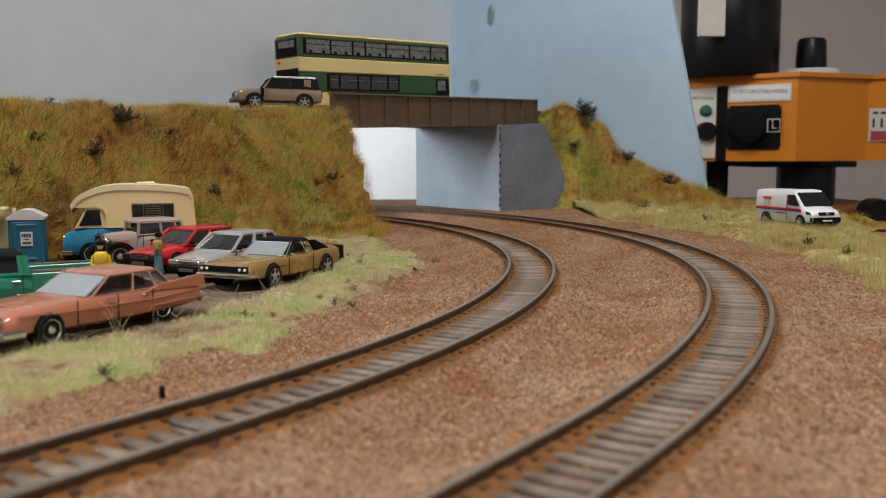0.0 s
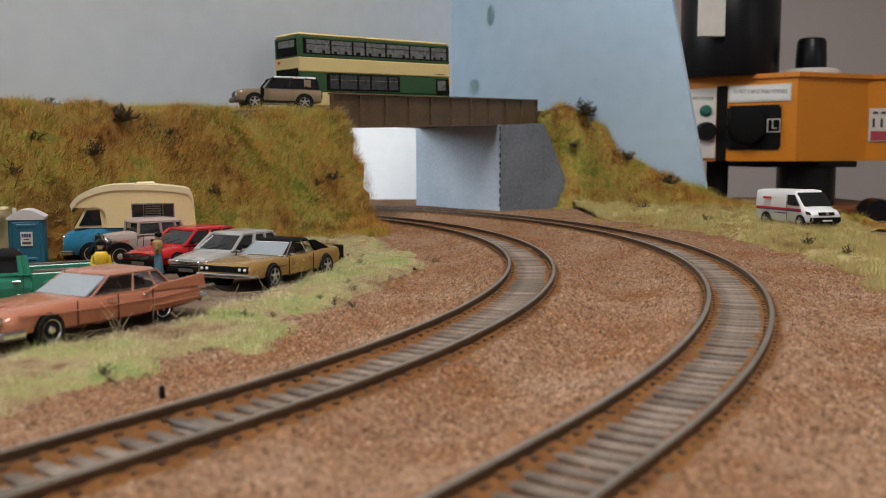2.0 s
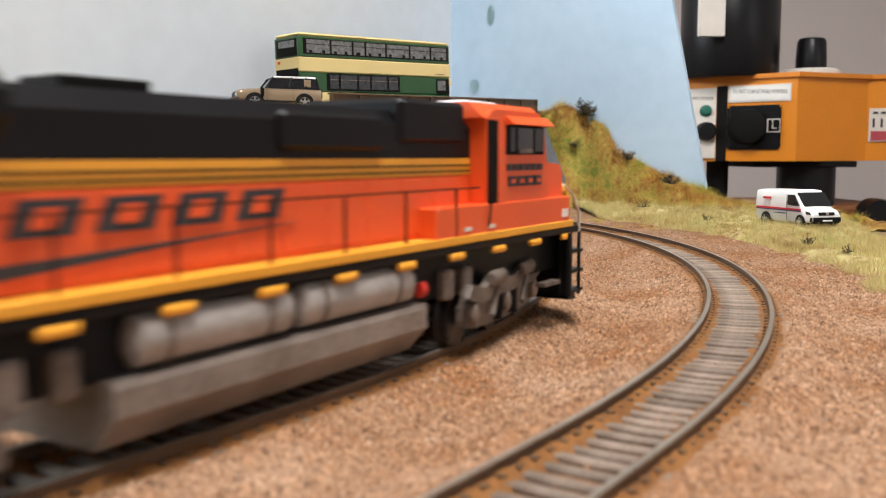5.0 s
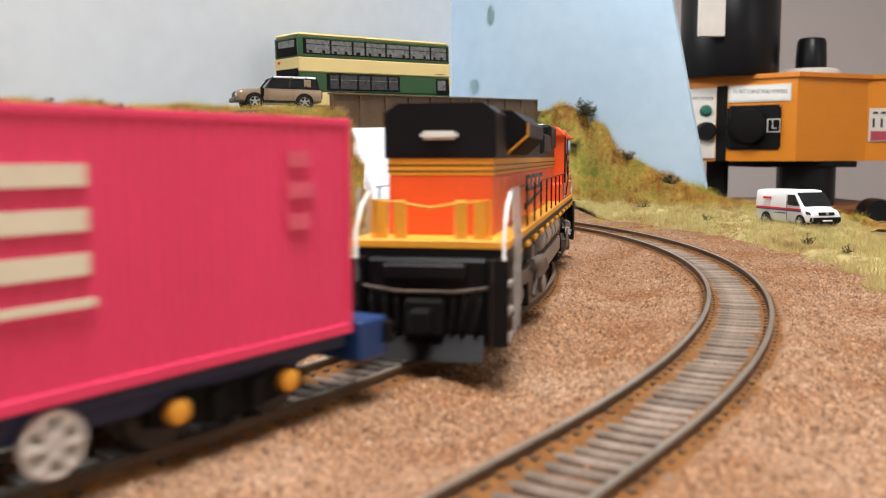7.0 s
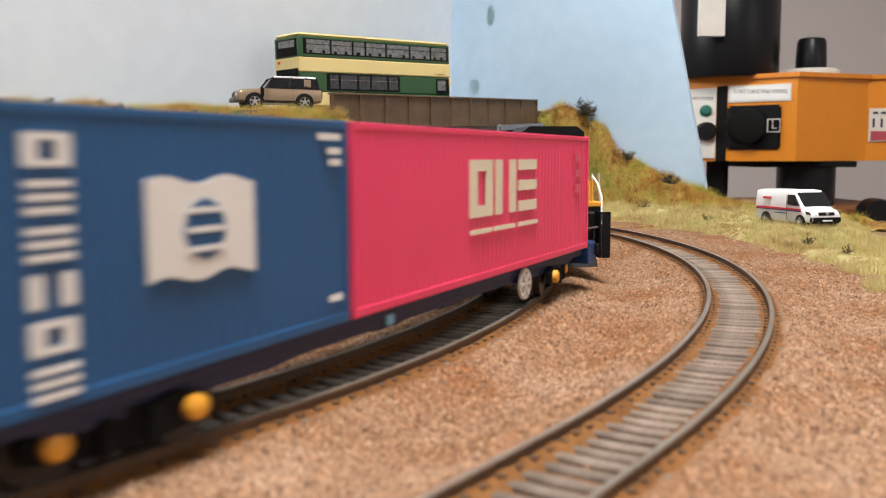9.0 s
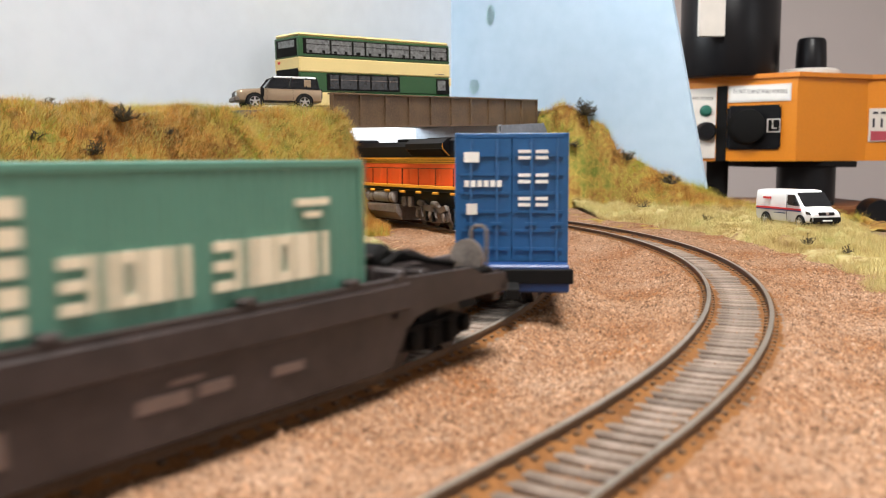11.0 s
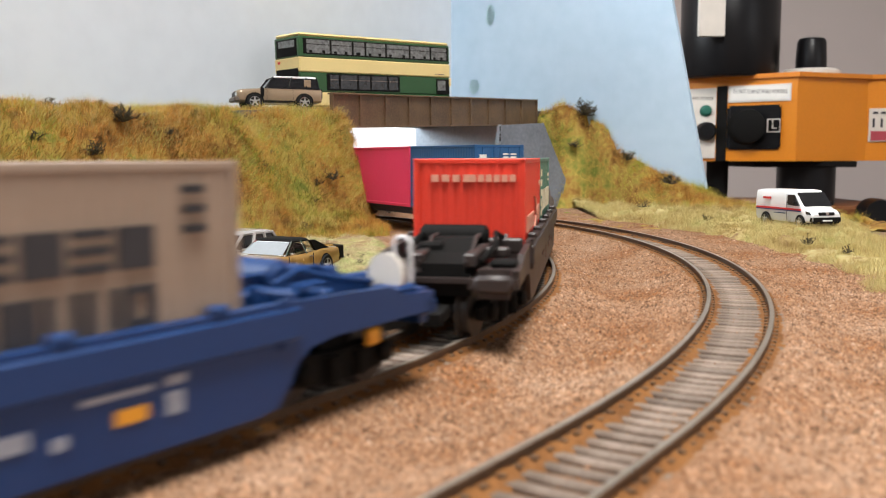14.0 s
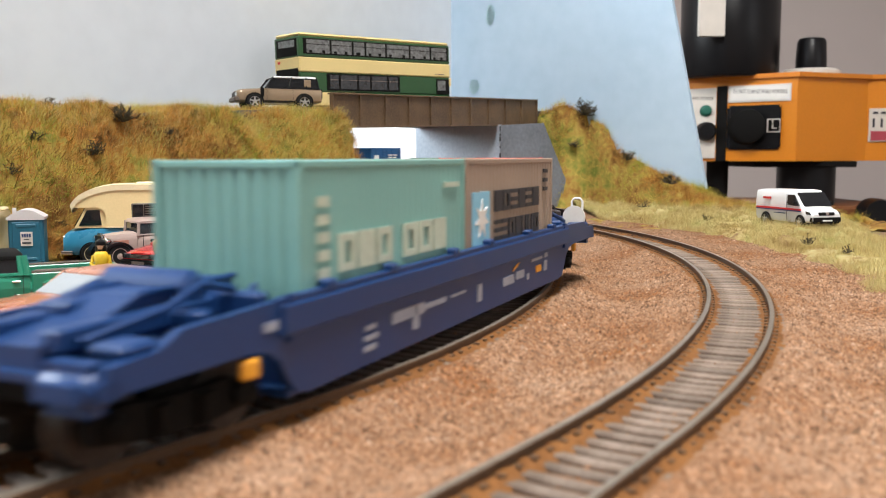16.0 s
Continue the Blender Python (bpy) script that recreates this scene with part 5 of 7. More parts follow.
        for i in range(6):
            part("vent_slot", B(0.0762 + i * 0.0034, 0.0784 + i * 0.0034, y - 0.0004, y + 0.0004, 0.0392, 0.0408), M["lettering_d"], cab)
    for s in (-1, 1):
        part("windscreen", prism(bmesh.new(), [(0.0988, 0.0428), (0.0998, 0.0428), (0.0980, 0.0520), (0.0970, 0.0520)], s * 0.0020, s * 0.0135, "y"), M["glass"], cab)
    # low nose
    nose = part("nose", prism(bmesh.new(), [(0.0985, 0.0185), (0.1135, 0.0185), (0.1132, 0.0375), (0.1115, 0.0405), (0.0985, 0.0412)], -0.0138, 0.0138, "y"), O, e, "orange low nose")
    part("nose_hatch", B(0.0998, 0.1055, -0.0085, 0.0085, 0.0410, 0.0440, 0.0005), K, nose)
    part("sticker", B(0.1075, 0.1108, -0.0168, -0.0162, 0.0215, 0.0245), M["lettering_w"], nose)
    part("side_box", B(0.0436, 0.1130, -0.0164, 0.0164, 0.0190, 0.0292, 0.0005), O, e, "orange equipment box under the cab")
    for x in (0.055, 0.066):
        part("sticker", B(x, x + 0.003, -0.0167, -0.0163, 0.0212, 0.0224), M["offwhite"], e)
    # pilots, steps, couplers, handrails
    for s in (-1, 1):
        xe = 0.1190 if s > 0 else -0.1245
        part("pilot", B(min(xe, xe + s * 0.004), max(xe, xe + s * 0.004), -0.0128, 0.0128, 0.0030, 0.0166, 0.0006), K, e, "black pilot plate")
        part("coupler", B(min(xe, xe + s * 0.012), max(xe, xe + s * 0.012), -0.002, 0.002, 0.006, 0.0095, 0.0004), M["black_matt"], e)
        for y in (-0.0158, 0.0158):
            for z in (0.0045, 0.0085, 0.0125):
                part("step", B(xe - 0.0068, xe + 0.0012, y - 0.0016, y + 0.0016, z, z + 0.0007), M["loco_black"] if s > 0 else M["ladder"], e)
            part("step_frame", B(xe - 0.0072, xe - 0.0066, y - 0.0016, y + 0.0016, 0.004, 0.0166), K, e)
            part("step_back", B(xe - 0.0070, xe + 0.0010, y * 0.86 - 0.0004, y * 0.86 + 0.0004, 0.004, 0.0166), K, e)
            part("corner_rail", tube(bmesh.new(), [(xe - s * 0.009, y, 0.0335), (xe - s * 0.003, y, 0.0295), (xe + s * 0.0015, y, 0.0225), (xe + s * 0.0015, y, 0.005)], 0.00042, 6), M["lettering_w"], e, "white corner handrail", smooth=True)
        part("end_rail", tube(bmesh.new(), [(xe, -0.0125, 0.020), (xe, -0.0125, 0.0315), (xe, -0.006, 0.0305), (xe, 0, 0.0292), (xe, 0.006, 0.0305), (xe, 0.0125, 0.0315), (xe, 0.0125, 0.020)], 0.00045, 6), Y, e, "yellow end handrail", smooth=True)
        for y in (-0.0105, -0.0065, 0.0065, 0.0105):
            part("end_panel", B(xe - (0.0048 if s > 0 else 0.0004), xe + 0.0004, y - 0.0014, y + 0.0014, 0.0175, 0.0315, 0.0004), Y, e)
    for s in (-1, 1):
        xe = 0.1230 if s > 0 else -0.1285
        part("anticlimber", B(min(xe - s * 0.001, xe + s * 0.003), max(xe - s * 0.001, xe + s * 0.003), -0.0085, 0.0085, 0.0135, 0.0160, 0.0005), K, e)
        part("drawbar_box", B(min(xe - s * 0.001, xe + s * 0.0035), max(xe - s * 0.001, xe + s * 0.0035), -0.0042, 0.0042, 0.0050, 0.0108, 0.0006), M["black_matt"], e)
        for y in (-0.0115, -0.0085, -0.006, 0.006, 0.0085, 0.0115):
            part("brake_hose", tube(bmesh.new(), [(xe, y, 0.0120), (xe + s * 0.0022, y, 0.0100), (xe + s * 0.0024, y * 0.92, 0.0066), (xe + s * 0.0008, y * 0.9, 0.0046)], 0.0005, 6), M["black_matt"], e, smooth=True)
        part("cut_lever", tube(bmesh.new(), [(xe + s * 0.001, -0.0145, 0.0125), (xe + s * 0.0022, -0.006, 0.0118), (xe + s * 0.0022, 0.006, 0.0118), (xe + s * 0.001, 0.0145, 0.0125)], 0.00035, 5), M["frame_grey"], e)
        part("plough", prism(bmesh.new(), [(xe - s * 0.001, 0.0016), (xe + s * 0.0045, 0.0012), (xe + s * 0.0012, 0.0052), (xe - s * 0.001, 0.0052)], -0.0122, 0.0122, "y"), K, e)
    for s in (-1, 1):
        for x in (0.098, 0.103, -0.113, -0.118):
            part("step_tread", B(x - 0.0022, x + 0.0022, s * 0.0158 - 0.0014, s * 0.0158 + 0.0014, 0.0072, 0.0079), M["frame_grey"], e)
        for x, m in ((0.052, M["tank"]), (0.060, M["frame_grey"]), (-0.044, M["frame_grey"]), (-0.052, M["tank"])):
            part("equipment", B(x - 0.002, x + 0.002, s * 0.0132 - 0.0016, s * 0.0132 + 0.0016, 0.0090, 0.0138, 0.0005), m, e)
    part("nose_light", lathe(bmesh.new(), [(0.0032, 0.0), (0.0032, 0.006), (0.002, 0.007)], 14, (0.1135, -0.0095, 0.031), "x"), Y, e, smooth=True)
    for s in (-1, 1):
        y = s * 0.0163
        for i in range(12):
            x = -0.105 + i * 0.0196
            if i < 9:
                part("stanchion", lathe(bmesh.new(), [(0.00028, 0.0185), (0.00028, 0.0345)], 5, (x, y, 0)), K, e)
            part("reflector", B(x - 0.0030, x + 0.0030, y - 0.0008, y + 0.0008, 0.0154, 0.0166, 0.0004), Y, e)
        part("handrail", tube(bmesh.new(), [(-0.108, y, 0.0345), (0.062, y, 0.0345)], 0.00028, 5), K, e)
        for a, b in ((-0.034, -0.001), (0.001, 0.036)):
            part("air_reservoir", lathe(bmesh.new(), [(0.0012, a), (0.0028, a + 0.001), (0.0028, b - 0.001), (0.0012, b)], 16, (0, s * 0.0138, 0.0132), "x"), M["reservoir"], e, "pale grey air reservoir", smooth=True)
            for q in (a + 0.006, b - 0.006):
                part("reservoir_strap", lathe(bmesh.new(), [(0.0030, q - 0.0005), (0.0030, q + 0.0005)], 16, (0, s * 0.0138, 0.0132), "x"), M["frame_grey"], e)
        part("valve", lathe(bmesh.new(), [(0.0012, 0.0385), (0.0012, 0.0405)], 10, (0, s * 0.0150, 0.0118), "x"), M["red_lens_l"], e, "small red valve", smooth=True)
        for x in (-0.1115, -0.1195):
            part("ladder_rail", tube(bmesh.new(), [(x, s * 0.0172, 0.0045), (x, s * 0.0174, 0.0200), (x, s * 0.0168, 0.0350)], 0.00042, 6), M["ladder"], e, "grey ladder rail", smooth=True)
        for x in (0.1105, 0.1175):
            part("ladder_rail", tube(bmesh.new(), [(x, s * 0.0172, 0.0040), (x, s * 0.0172, 0.0166)], 0.0005, 6), K, e, smooth=True)
    part("fuel_tank", prism(bmesh.new(), [(-0.0158, 0.0098), (-0.0162, 0.0090), (-0.0162, 0.0062), (-0.0115, 0.0022), (0.0115, 0.0022), (0.0162, 0.0062), (0.0162, 0.0090), (0.0158, 0.0098)], -0.038, 0.040, "x"), M["tank"], e, "weathered grey fuel tank")
    for sx in (0.078, -0.078):
        b = bogie(e, sx, 0.044, 3, M["truck"], M["tank"])
        for s in (-1, 1):
            part("top_beam", prism(bmesh.new(), [(-0.027, 0.0092), (-0.024, 0.0112), (-0.016, 0.0100), (-0.010, 0.0118), (-0.003, 0.0104), (0.004, 0.0104), (0.010, 0.0118), (0.016, 0.0100), (0.024, 0.0112), (0.027, 0.0092), (0.020, 0.0078), (-0.020, 0.0078)], s * 0.0128, s * 0.0148, "y"), M["truck"], b)
            for x in (-0.011, 0.011):
                part("damper", tube(bmesh.new(), [(x - 0.002, s * 0.0152, 0.0050), (x + 0.002, s * 0.0152, 0.0100)], 0.0006, 8), M["truck"], b, smooth=True)
            part("sand_pipe", tube(bmesh.new(), [(-0.027, s * 0.0135, 0.0110), (-0.0285, s * 0.0130, 0.0060), (-0.0270, s * 0.0100, 0.0015)], 0.0005, 6), M["truck"], b)
        for s in (-1, 1):
            for x in (-0.014, 0.008):
                part("brake_cylinder", lathe(bmesh.new(), [(0.0010, x), (0.0014, x + 0.001), (0.0014, x + 0.008), (0.0007, x + 0.009)], 12, (0, s * 0.0152, 0.0112), "x"), M["truck"], b, smooth=True)
    # deck height: lift everything between the trucks and the hood's stripe
    zs, zt = [0.0, 0.003, 0.0166, 0.0182, 0.0200, 0.0385, 0.0422, 0.0600], [0.0, 0.003, 0.0218, 0.0235, 0.0253, 0.0385, 0.0422, 0.0565]
    for o in e.children_recursive:
        if o.type == "MESH" and not o.name.startswith("wheelset"):
            for v in o.data.vertices:
                v.co.z = float(np.interp(v.co.z, zs, zt))
    return e


LOCO = locomotive()
FLAT = flat_wagon()
WELL1 = well_wagon(M["wagon_brown"], "weathered brown well wagon carrying red and green containers", False)
g, r = well_containers(WELL1, [((0.0005, 0.0762), M["green_box"], "sea green twenty foot container"), ((-0.0762, -0.0005), M["red_box"], "bright red twenty foot container")])
block_marks(g, 0.0146, 0.0360, 0.0225, 0.0300, 5, M["lettering"], pattern="horso")
block_marks(g, 0.0400, 0.0660, 0.0225, 0.0300, 6, M["lettering"], pattern="hosrso")
for i in range(5):
    part("writing_bar", B(0.0066, 0.0100, -0.0161, -0.0157, 0.021 + i * 0.0036, 0.0234 + i * 0.0036), M["lettering"], g)
part("writing_bar", B(0.058, 0.066, -0.0161, -0.0157, 0.0345, 0.0357), M["lettering"], g)
part("writing_bar", B(0.060, 0.064, -0.0161, -0.0157, 0.0325, 0.0335), M["lettering"], g)
block_marks(r, -0.0696, -0.0372, 0.0212, 0.0255, 7, M["lettering_red"], pattern="orsrosh")
block_marks(r, -0.0200, -0.0076, 0.0212, 0.0262, 3, M["lettering_red"], pattern="hor")
part("bird_emblem", prism(bmesh.new(), [(-0.036, 0.0195), (-0.0275, 0.0235), (-0.031, 0.0275), (-0.036, 0.030), (-0.0295, 0.0285), (-0.0265, 0.0248), (-0.021, 0.0262), (-0.024, 0.0235), (-0.0205, 0.0200), (-0.0268, 0.0225), (-0.031, 0.0190)],
                          -0.0162, -0.0157, "y"), M["lettering_red"], r, "pale cross-shaped emblem")
part("writing_bar", B(-0.012, -0.003, -0.0161, -0.0157, 0.0330, 0.0342), M["lettering_red"], r)
for i in range(4):
    part("writing_bar", B(-0.0768, -0.0758, 0.0085 - i * 0.0030, 0.0105 - i * 0.0030, 0.0356, 0.0376), M["lettering_red"], r)
for i in range(6):
    part("writing_bar", B(-0.0768, -0.0758, -0.0020 - i * 0.0022, -0.0004 - i * 0.0022, 0.0356, 0.0376), M["lettering_red"], r)
WELL2 = well_wagon(M["wagon_blue"], "blue well wagon carrying tan and aqua containers", True)
mk, cm = well_containers(WELL2, [((0.0005, 0.0762), M["tan_box"], "greyish tan twenty foot container"), ((-0.0762, -0.0005), M["aqua_box"], "pale aqua twenty foot container")])
block_marks(mk, 0.0205, 0.0610, 0.0278, 0.0335, 6, M["lettering_d"], pattern="srhshs")
block_marks(mk, 0.0205, 0.0610, 0.0200, 0.0255, 7, M["lettering_d"], pattern="hhrsoor")
pn = part("emblem_panel", B(0.0042, 0.0165, -0.0161, -0.0157, 0.0195, 0.0335), M["sky_panel"], mk, "sky blue square emblem")
bm = bmesh.new()
star = []
for i in range(14):
    rr = 0.0052 if i % 2 == 0 else 0.0022
    star.append((0.01035 + rr * math.sin(i * math.pi / 7), 0.0265 + rr * math.cos(i * math.pi / 7)))
part("star", prism(bm, star, -0.0163, -0.0160, "y"), M["lettering_w"], pn, "white pointed star")
for i in range(3):
    part("writing_bar", B(0.0655, 0.0695, -0.0161, -0.0157, 0.0375 - i * 0.0028, 0.0387 - i * 0.0028), M["lettering_d"], mk)
block_marks(cm, -0.0640, -0.0410, 0.0215, 0.0285, 3, M["lettering_aqua"], pattern="rsr")
block_marks(cm, -0.0365, -0.0125, 0.0215, 0.0285, 3, M["lettering_aqua"], pattern="rrs")
for i in range(5):
    part("writing_bar", B(-0.071, -0.067, -0.0161, -0.0157, 0.021 + i * 0.0032, 0.0228 + i * 0.0032), M["lettering_aqua"], cm)
part("writing_bar", B(-0.014, -0.005, -0.0161, -0.0157, 0.0355, 0.0366), M["lettering_aqua"], cm)

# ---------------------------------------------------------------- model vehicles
# pale blue grey that paints a bright reflection onto the car windscreens
M["screen_glare"] = mat("pale_reflection", (0.3, 0.335, 0.36), 0.06, var=0.05, scale=140, spec=0.7, coat=0.5)
M["clear"] = glass_mat("clear_glass", (0.86, 0.9, 0.92), 0.02)
M["copper"] = mat("copper_paint", (0.52, 0.2, 0.115), 0.25, 0.15, var=0.05, scale=80, coat=0.5)
M["copper_dull"] = mat("copper_roof", (0.46, 0.22, 0.15), 0.3, 0.1, var=0.06, scale=80, coat=0.3)
M["gold"] = mat("gold_paint", (0.42, 0.25, 0.075), 0.25, 0.35, var=0.06, scale=80, coat=0.5)
M["silver"] = mat("silver_paint", (0.52, 0.50, 0.48), 0.25, 0.4, var=0.05, scale=80, coat=0.4)
M["red"] = mat("red_enamel", (0.5, 0.015, 0.02), 0.25, var=0.05, scale=80, coat=0.5)
M["green"] = mat("green_enamel", (0.025, 0.26, 0.16), 0.3, var=0.07, scale=80, coat=0.4)
M["green_dark"] = mat("dark_green", (0.018, 0.075, 0.022), 0.4, var=0.05, scale=80, coat=0.3)
M["cream"] = mat("cream_paint", (0.8, 0.63, 0.33), 0.35, var=0.05, scale=60, coat=0.3)
M["cream_roof"] = mat("cream_roof", (0.78, 0.66, 0.42), 0.4, var=0.05, scale=60)
M["sea_blue"] = mat("sea_blue", (0.035, 0.25, 0.42), 0.3, var=0.05, scale=60, coat=0.4)
M["taupe"] = mat("taupe_paint", (0.44, 0.34, 0.3), 0.35, var=0.06, scale=80, coat=0.3)
M["bronze"] = mat("bronze_paint", (0.3, 0.22, 0.14), 0.3, 0.3, var=0.05, scale=80, coat=0.4)
M["teal"] = mat("teal_plastic", (0.012, 0.12, 0.19), 0.5, var=0.08, scale=80)
M["grey_white"] = mat("grey_white", (0.6, 0.57, 0.56), 0.6, var=0.06, scale=80)
M["bus_yellow"] = mat("bus_cream", (0.72, 0.57, 0.25), 0.4, var=0.04, scale=40, coat=0.2)
M["orange_lens"] = mat("orange_lens", (0.7, 0.12, 0.02), 0.3)
M["red_lens"] = mat("red_lens", (0.6, 0.01, 0.01), 0.3)
M["dark_line"] = mat("shut_line", (0.02, 0.015, 0.012), 0.7)
M["seat"] = mat("seat_brown", (0.1, 0.06, 0.05), 0.7)
YARD = GROUND + 0.0014


def wheel(parent, x, y, r, w, rim, name="wheel"):
    s = 1 if y > 0 else -1
    y += s * 0.0009
    t = part(name, lathe(bmesh.new(), [(r * 0.66, s * -w / 2), (r * 0.95, s * -w / 2), (r, s * -w * 0.3), (r, s * w * 0.3), (r * 0.95, s * w / 2), (r * 0.66, s * w * 0.42)], 22, (x, y, r), "y"), M["tyre"], parent, smooth=True)
    part("rim", lathe(bmesh.new(), [(r * 0.68, s * w * 0.1), (r * 0.68, s * w * 0.46), (r * 0.6, s * w * 0.40), (r * 0.30, s * w * 0.32), (r * 0.22, s * w * 0.52), (r * 0.08, s * w * 0.55)], 20, (x, y, r), "y"), rim, t, smooth=True)
    if rim is M["alloy"]:
        for a in range(5):
            bm = B(-r * 0.09, r * 0.09, s * w * 0.3, s * w * 0.5, 0.1 * r, r * 0.62) if s > 0 else B(-r * 0.09, r * 0.09, s * w * 0.5, s * w * 0.3, 0.1 * r, r * 0.62)
            bm.transform(Matrix.Translation((x, y, r)) @ Matrix.Rotation(a * 1.2566, 4, "Y"))
            part("spoke", bm, rim, t)
    return t


def body_loft(stations, zb, edge=0.0009):
    """stations: (x, z_top, half width[, z_bottom]); rounded shoulders and tucked-in sills."""
    rings = []
    for st in stations:
        x, zt, hw = st[:3]
        z0 = st[3] if len(st) > 3 else zb
        h = zt - z0
        half = [(hw * 0.86, z0), (hw * 0.97, z0 + h * 0.12), (hw, z0 + h * 0.45), (hw * 0.985, z0 + h * 0.72), (hw * 0.95, zt - min(edge, h * 0.15)), (hw * 0.86, zt - edge * 0.2), (hw * 0.4, zt + edge * 0.15)]
        rings.append([(x, y, z) for y, z in half] + [(x, -y, z) for y, z in half[::-1]])
    return loft(bmesh.new(), rings)


def densify(pts, n=4):
    """Smooth a side line given by a few (x, ...) rows."""
    out = []
    k = len(pts)
    for i in range(k - 1):
        p0, p1, p2, p3 = pts[max(i - 1, 0)], pts[i], pts[i + 1], pts[min(i + 2, k - 1)]
        for j in range(n):
            t = j / n
            row = []
            for a, b, c, d in zip(p0, p1, p2, p3):
                m1, m2 = (c - a) / 2, (d - b) / 2
                lo, hi = min(b, c), max(b, c)
                val = (2 * t ** 3 - 3 * t * t + 1) * b + (t ** 3 - 2 * t * t + t) * m1 + (-2 * t ** 3 + 3 * t * t) * c + (t ** 3 - t * t) * m2
                row.append(min(max(val, lo - 0.0003), hi + 0.0003))
            out.append(tuple(row))
    out.append(tuple(pts[-1]))
    return out


def greenhouse(e, base, roof, zb, zr, hb, hr, paint, roof_paint, posts, r=0.0006, glass=None, roof_t=0.0010, trim=None):
    """Glass block under a roof, with pillars. base, roof: (rear x, front x); posts: fractions along the side."""
    g = bmesh.new()
    lo = [(base[0], -hb), (base[1], -hb * 0.94), (base[1] + 0.0006, 0), (base[1], hb * 0.94), (base[0], hb)]
    hi = [(roof[0], -hr), (roof[1], -hr * 0.95), (roof[1] + 0.0006, 0), (roof[1], hr * 0.95), (roof[0], hr)]
    loft(g, [[(x, y, zb - 0.0004) for x, y in lo], [(x, y, zr - roof_t * 0.5) for x, y in hi]])
    gl = part("glazing", g, glass or M["glass"], e, "dark tinted car windows")
    bm = bmesh.new()
    rings = []
    for k, dz in ((1.0, -roof_t * 0.6), (1.02, 0.0), (0.93, roof_t * 0.55), (0.6, roof_t * 0.9)):
        cx = (roof[0] + roof[1]) / 2
        hx = (roof[1] - roof[0]) / 2
        rings.append([(cx + sx * hx * (0.35 + 0.65 * k) if abs(sx) == 1 else cx + sx * hx * k * 1.02, sy * hr * k, zr + dz)
                      for sx, sy in ((-1, -0.9), (-0.9, -1), (0.9, -1), (1, -0.9), (1.03, 0), (1, 0.9), (0.9, 1), (-0.9, 1), (-1, 0.9), (-1.02, 0))])
    loft(bm, rings)
    part("roof", bm, roof_paint, e, smooth=True)
    for s in (-1, 1):
        for f in posts:
            xb = base[0] + (base[1] - base[0]) * f
            xr = roof[0] + (roof[1] - roof[0]) * f
            k = 0.94 if f == 1 else 1
            kr = 0.95 if f == 1 else 1
            part("pillar", tube(bmesh.new(), [(xb, s * hb * k, zb - 0.0004), (xr, s * hr * kr, zr)], r, 6), trim or paint, e, smooth=True)
        part("window_sill", tube(bmesh.new(), [(base[0], s * hb * 1.005, zb), (base[1], s * hb * 0.945, zb)], r * 0.6, 5), trim or paint, e)
        part("roof_rail", tube(bmesh.new(), [(roof[0], s * hr, zr - roof_t * 0.4), (roof[1], s * hr * 0.95, zr - roof_t * 0.4)], r * 0.7, 5), roof_paint, e)
    for (x, h, z) in ((base[1], hb * 0.94, zb), (roof[1], hr * 0.95, zr - 0.0004)):
        part("screen_frame", tube(bmesh.new(), [(x, -h, z), (x + 0.0006, 0, z), (x, h, z)], r * 0.7, 5), trim or paint, e)
    return gl


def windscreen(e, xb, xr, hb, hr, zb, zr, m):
    """A screen just proud of the glazing, its pale colour standing for a reflection."""
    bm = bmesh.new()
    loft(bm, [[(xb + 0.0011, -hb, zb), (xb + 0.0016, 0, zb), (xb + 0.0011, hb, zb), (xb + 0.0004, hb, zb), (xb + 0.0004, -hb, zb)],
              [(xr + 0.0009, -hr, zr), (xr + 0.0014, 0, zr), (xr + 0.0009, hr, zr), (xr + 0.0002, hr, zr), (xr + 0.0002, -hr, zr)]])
    return part("windscreen", bm, m, e, "windscreen with a bright reflection put into its pale colour")


def arches(e, xs, hw, r, zc):
    for x in xs:
        for s in (-1, 1):
            part("wheel_arch", lathe(bmesh.new(), [(r, s * (hw - 0.004)), (r, s * (hw + 0.00015)), (r * 0.9, s * (hw + 0.0002))], 22, (x, 0, zc), "y"), M["black_matt"], e)


def doors(e, xs, hw, z0, z1):
    for x in xs:
        for s in (-1, 1):
            part("shut_line", B(x - 0.00007, x + 0.00007, s * hw - 0.00022, s * hw + 0.00016, z0, z1), M["dark_line"], e)


def handles(e, xs, hw, z):
    for x in xs:
        for s in (-1, 1):
            part("door_handle", B(x - 0.0011, x + 0.0011, s * hw - 0.0004, s * hw + 0.0004, z, z + 0.0005, 0.0001), M["chrome"], e)


def at(x, y, yaw, z=YARD, pitch=0.0):
    return pose(x, y, z, 0, pitch, yaw)


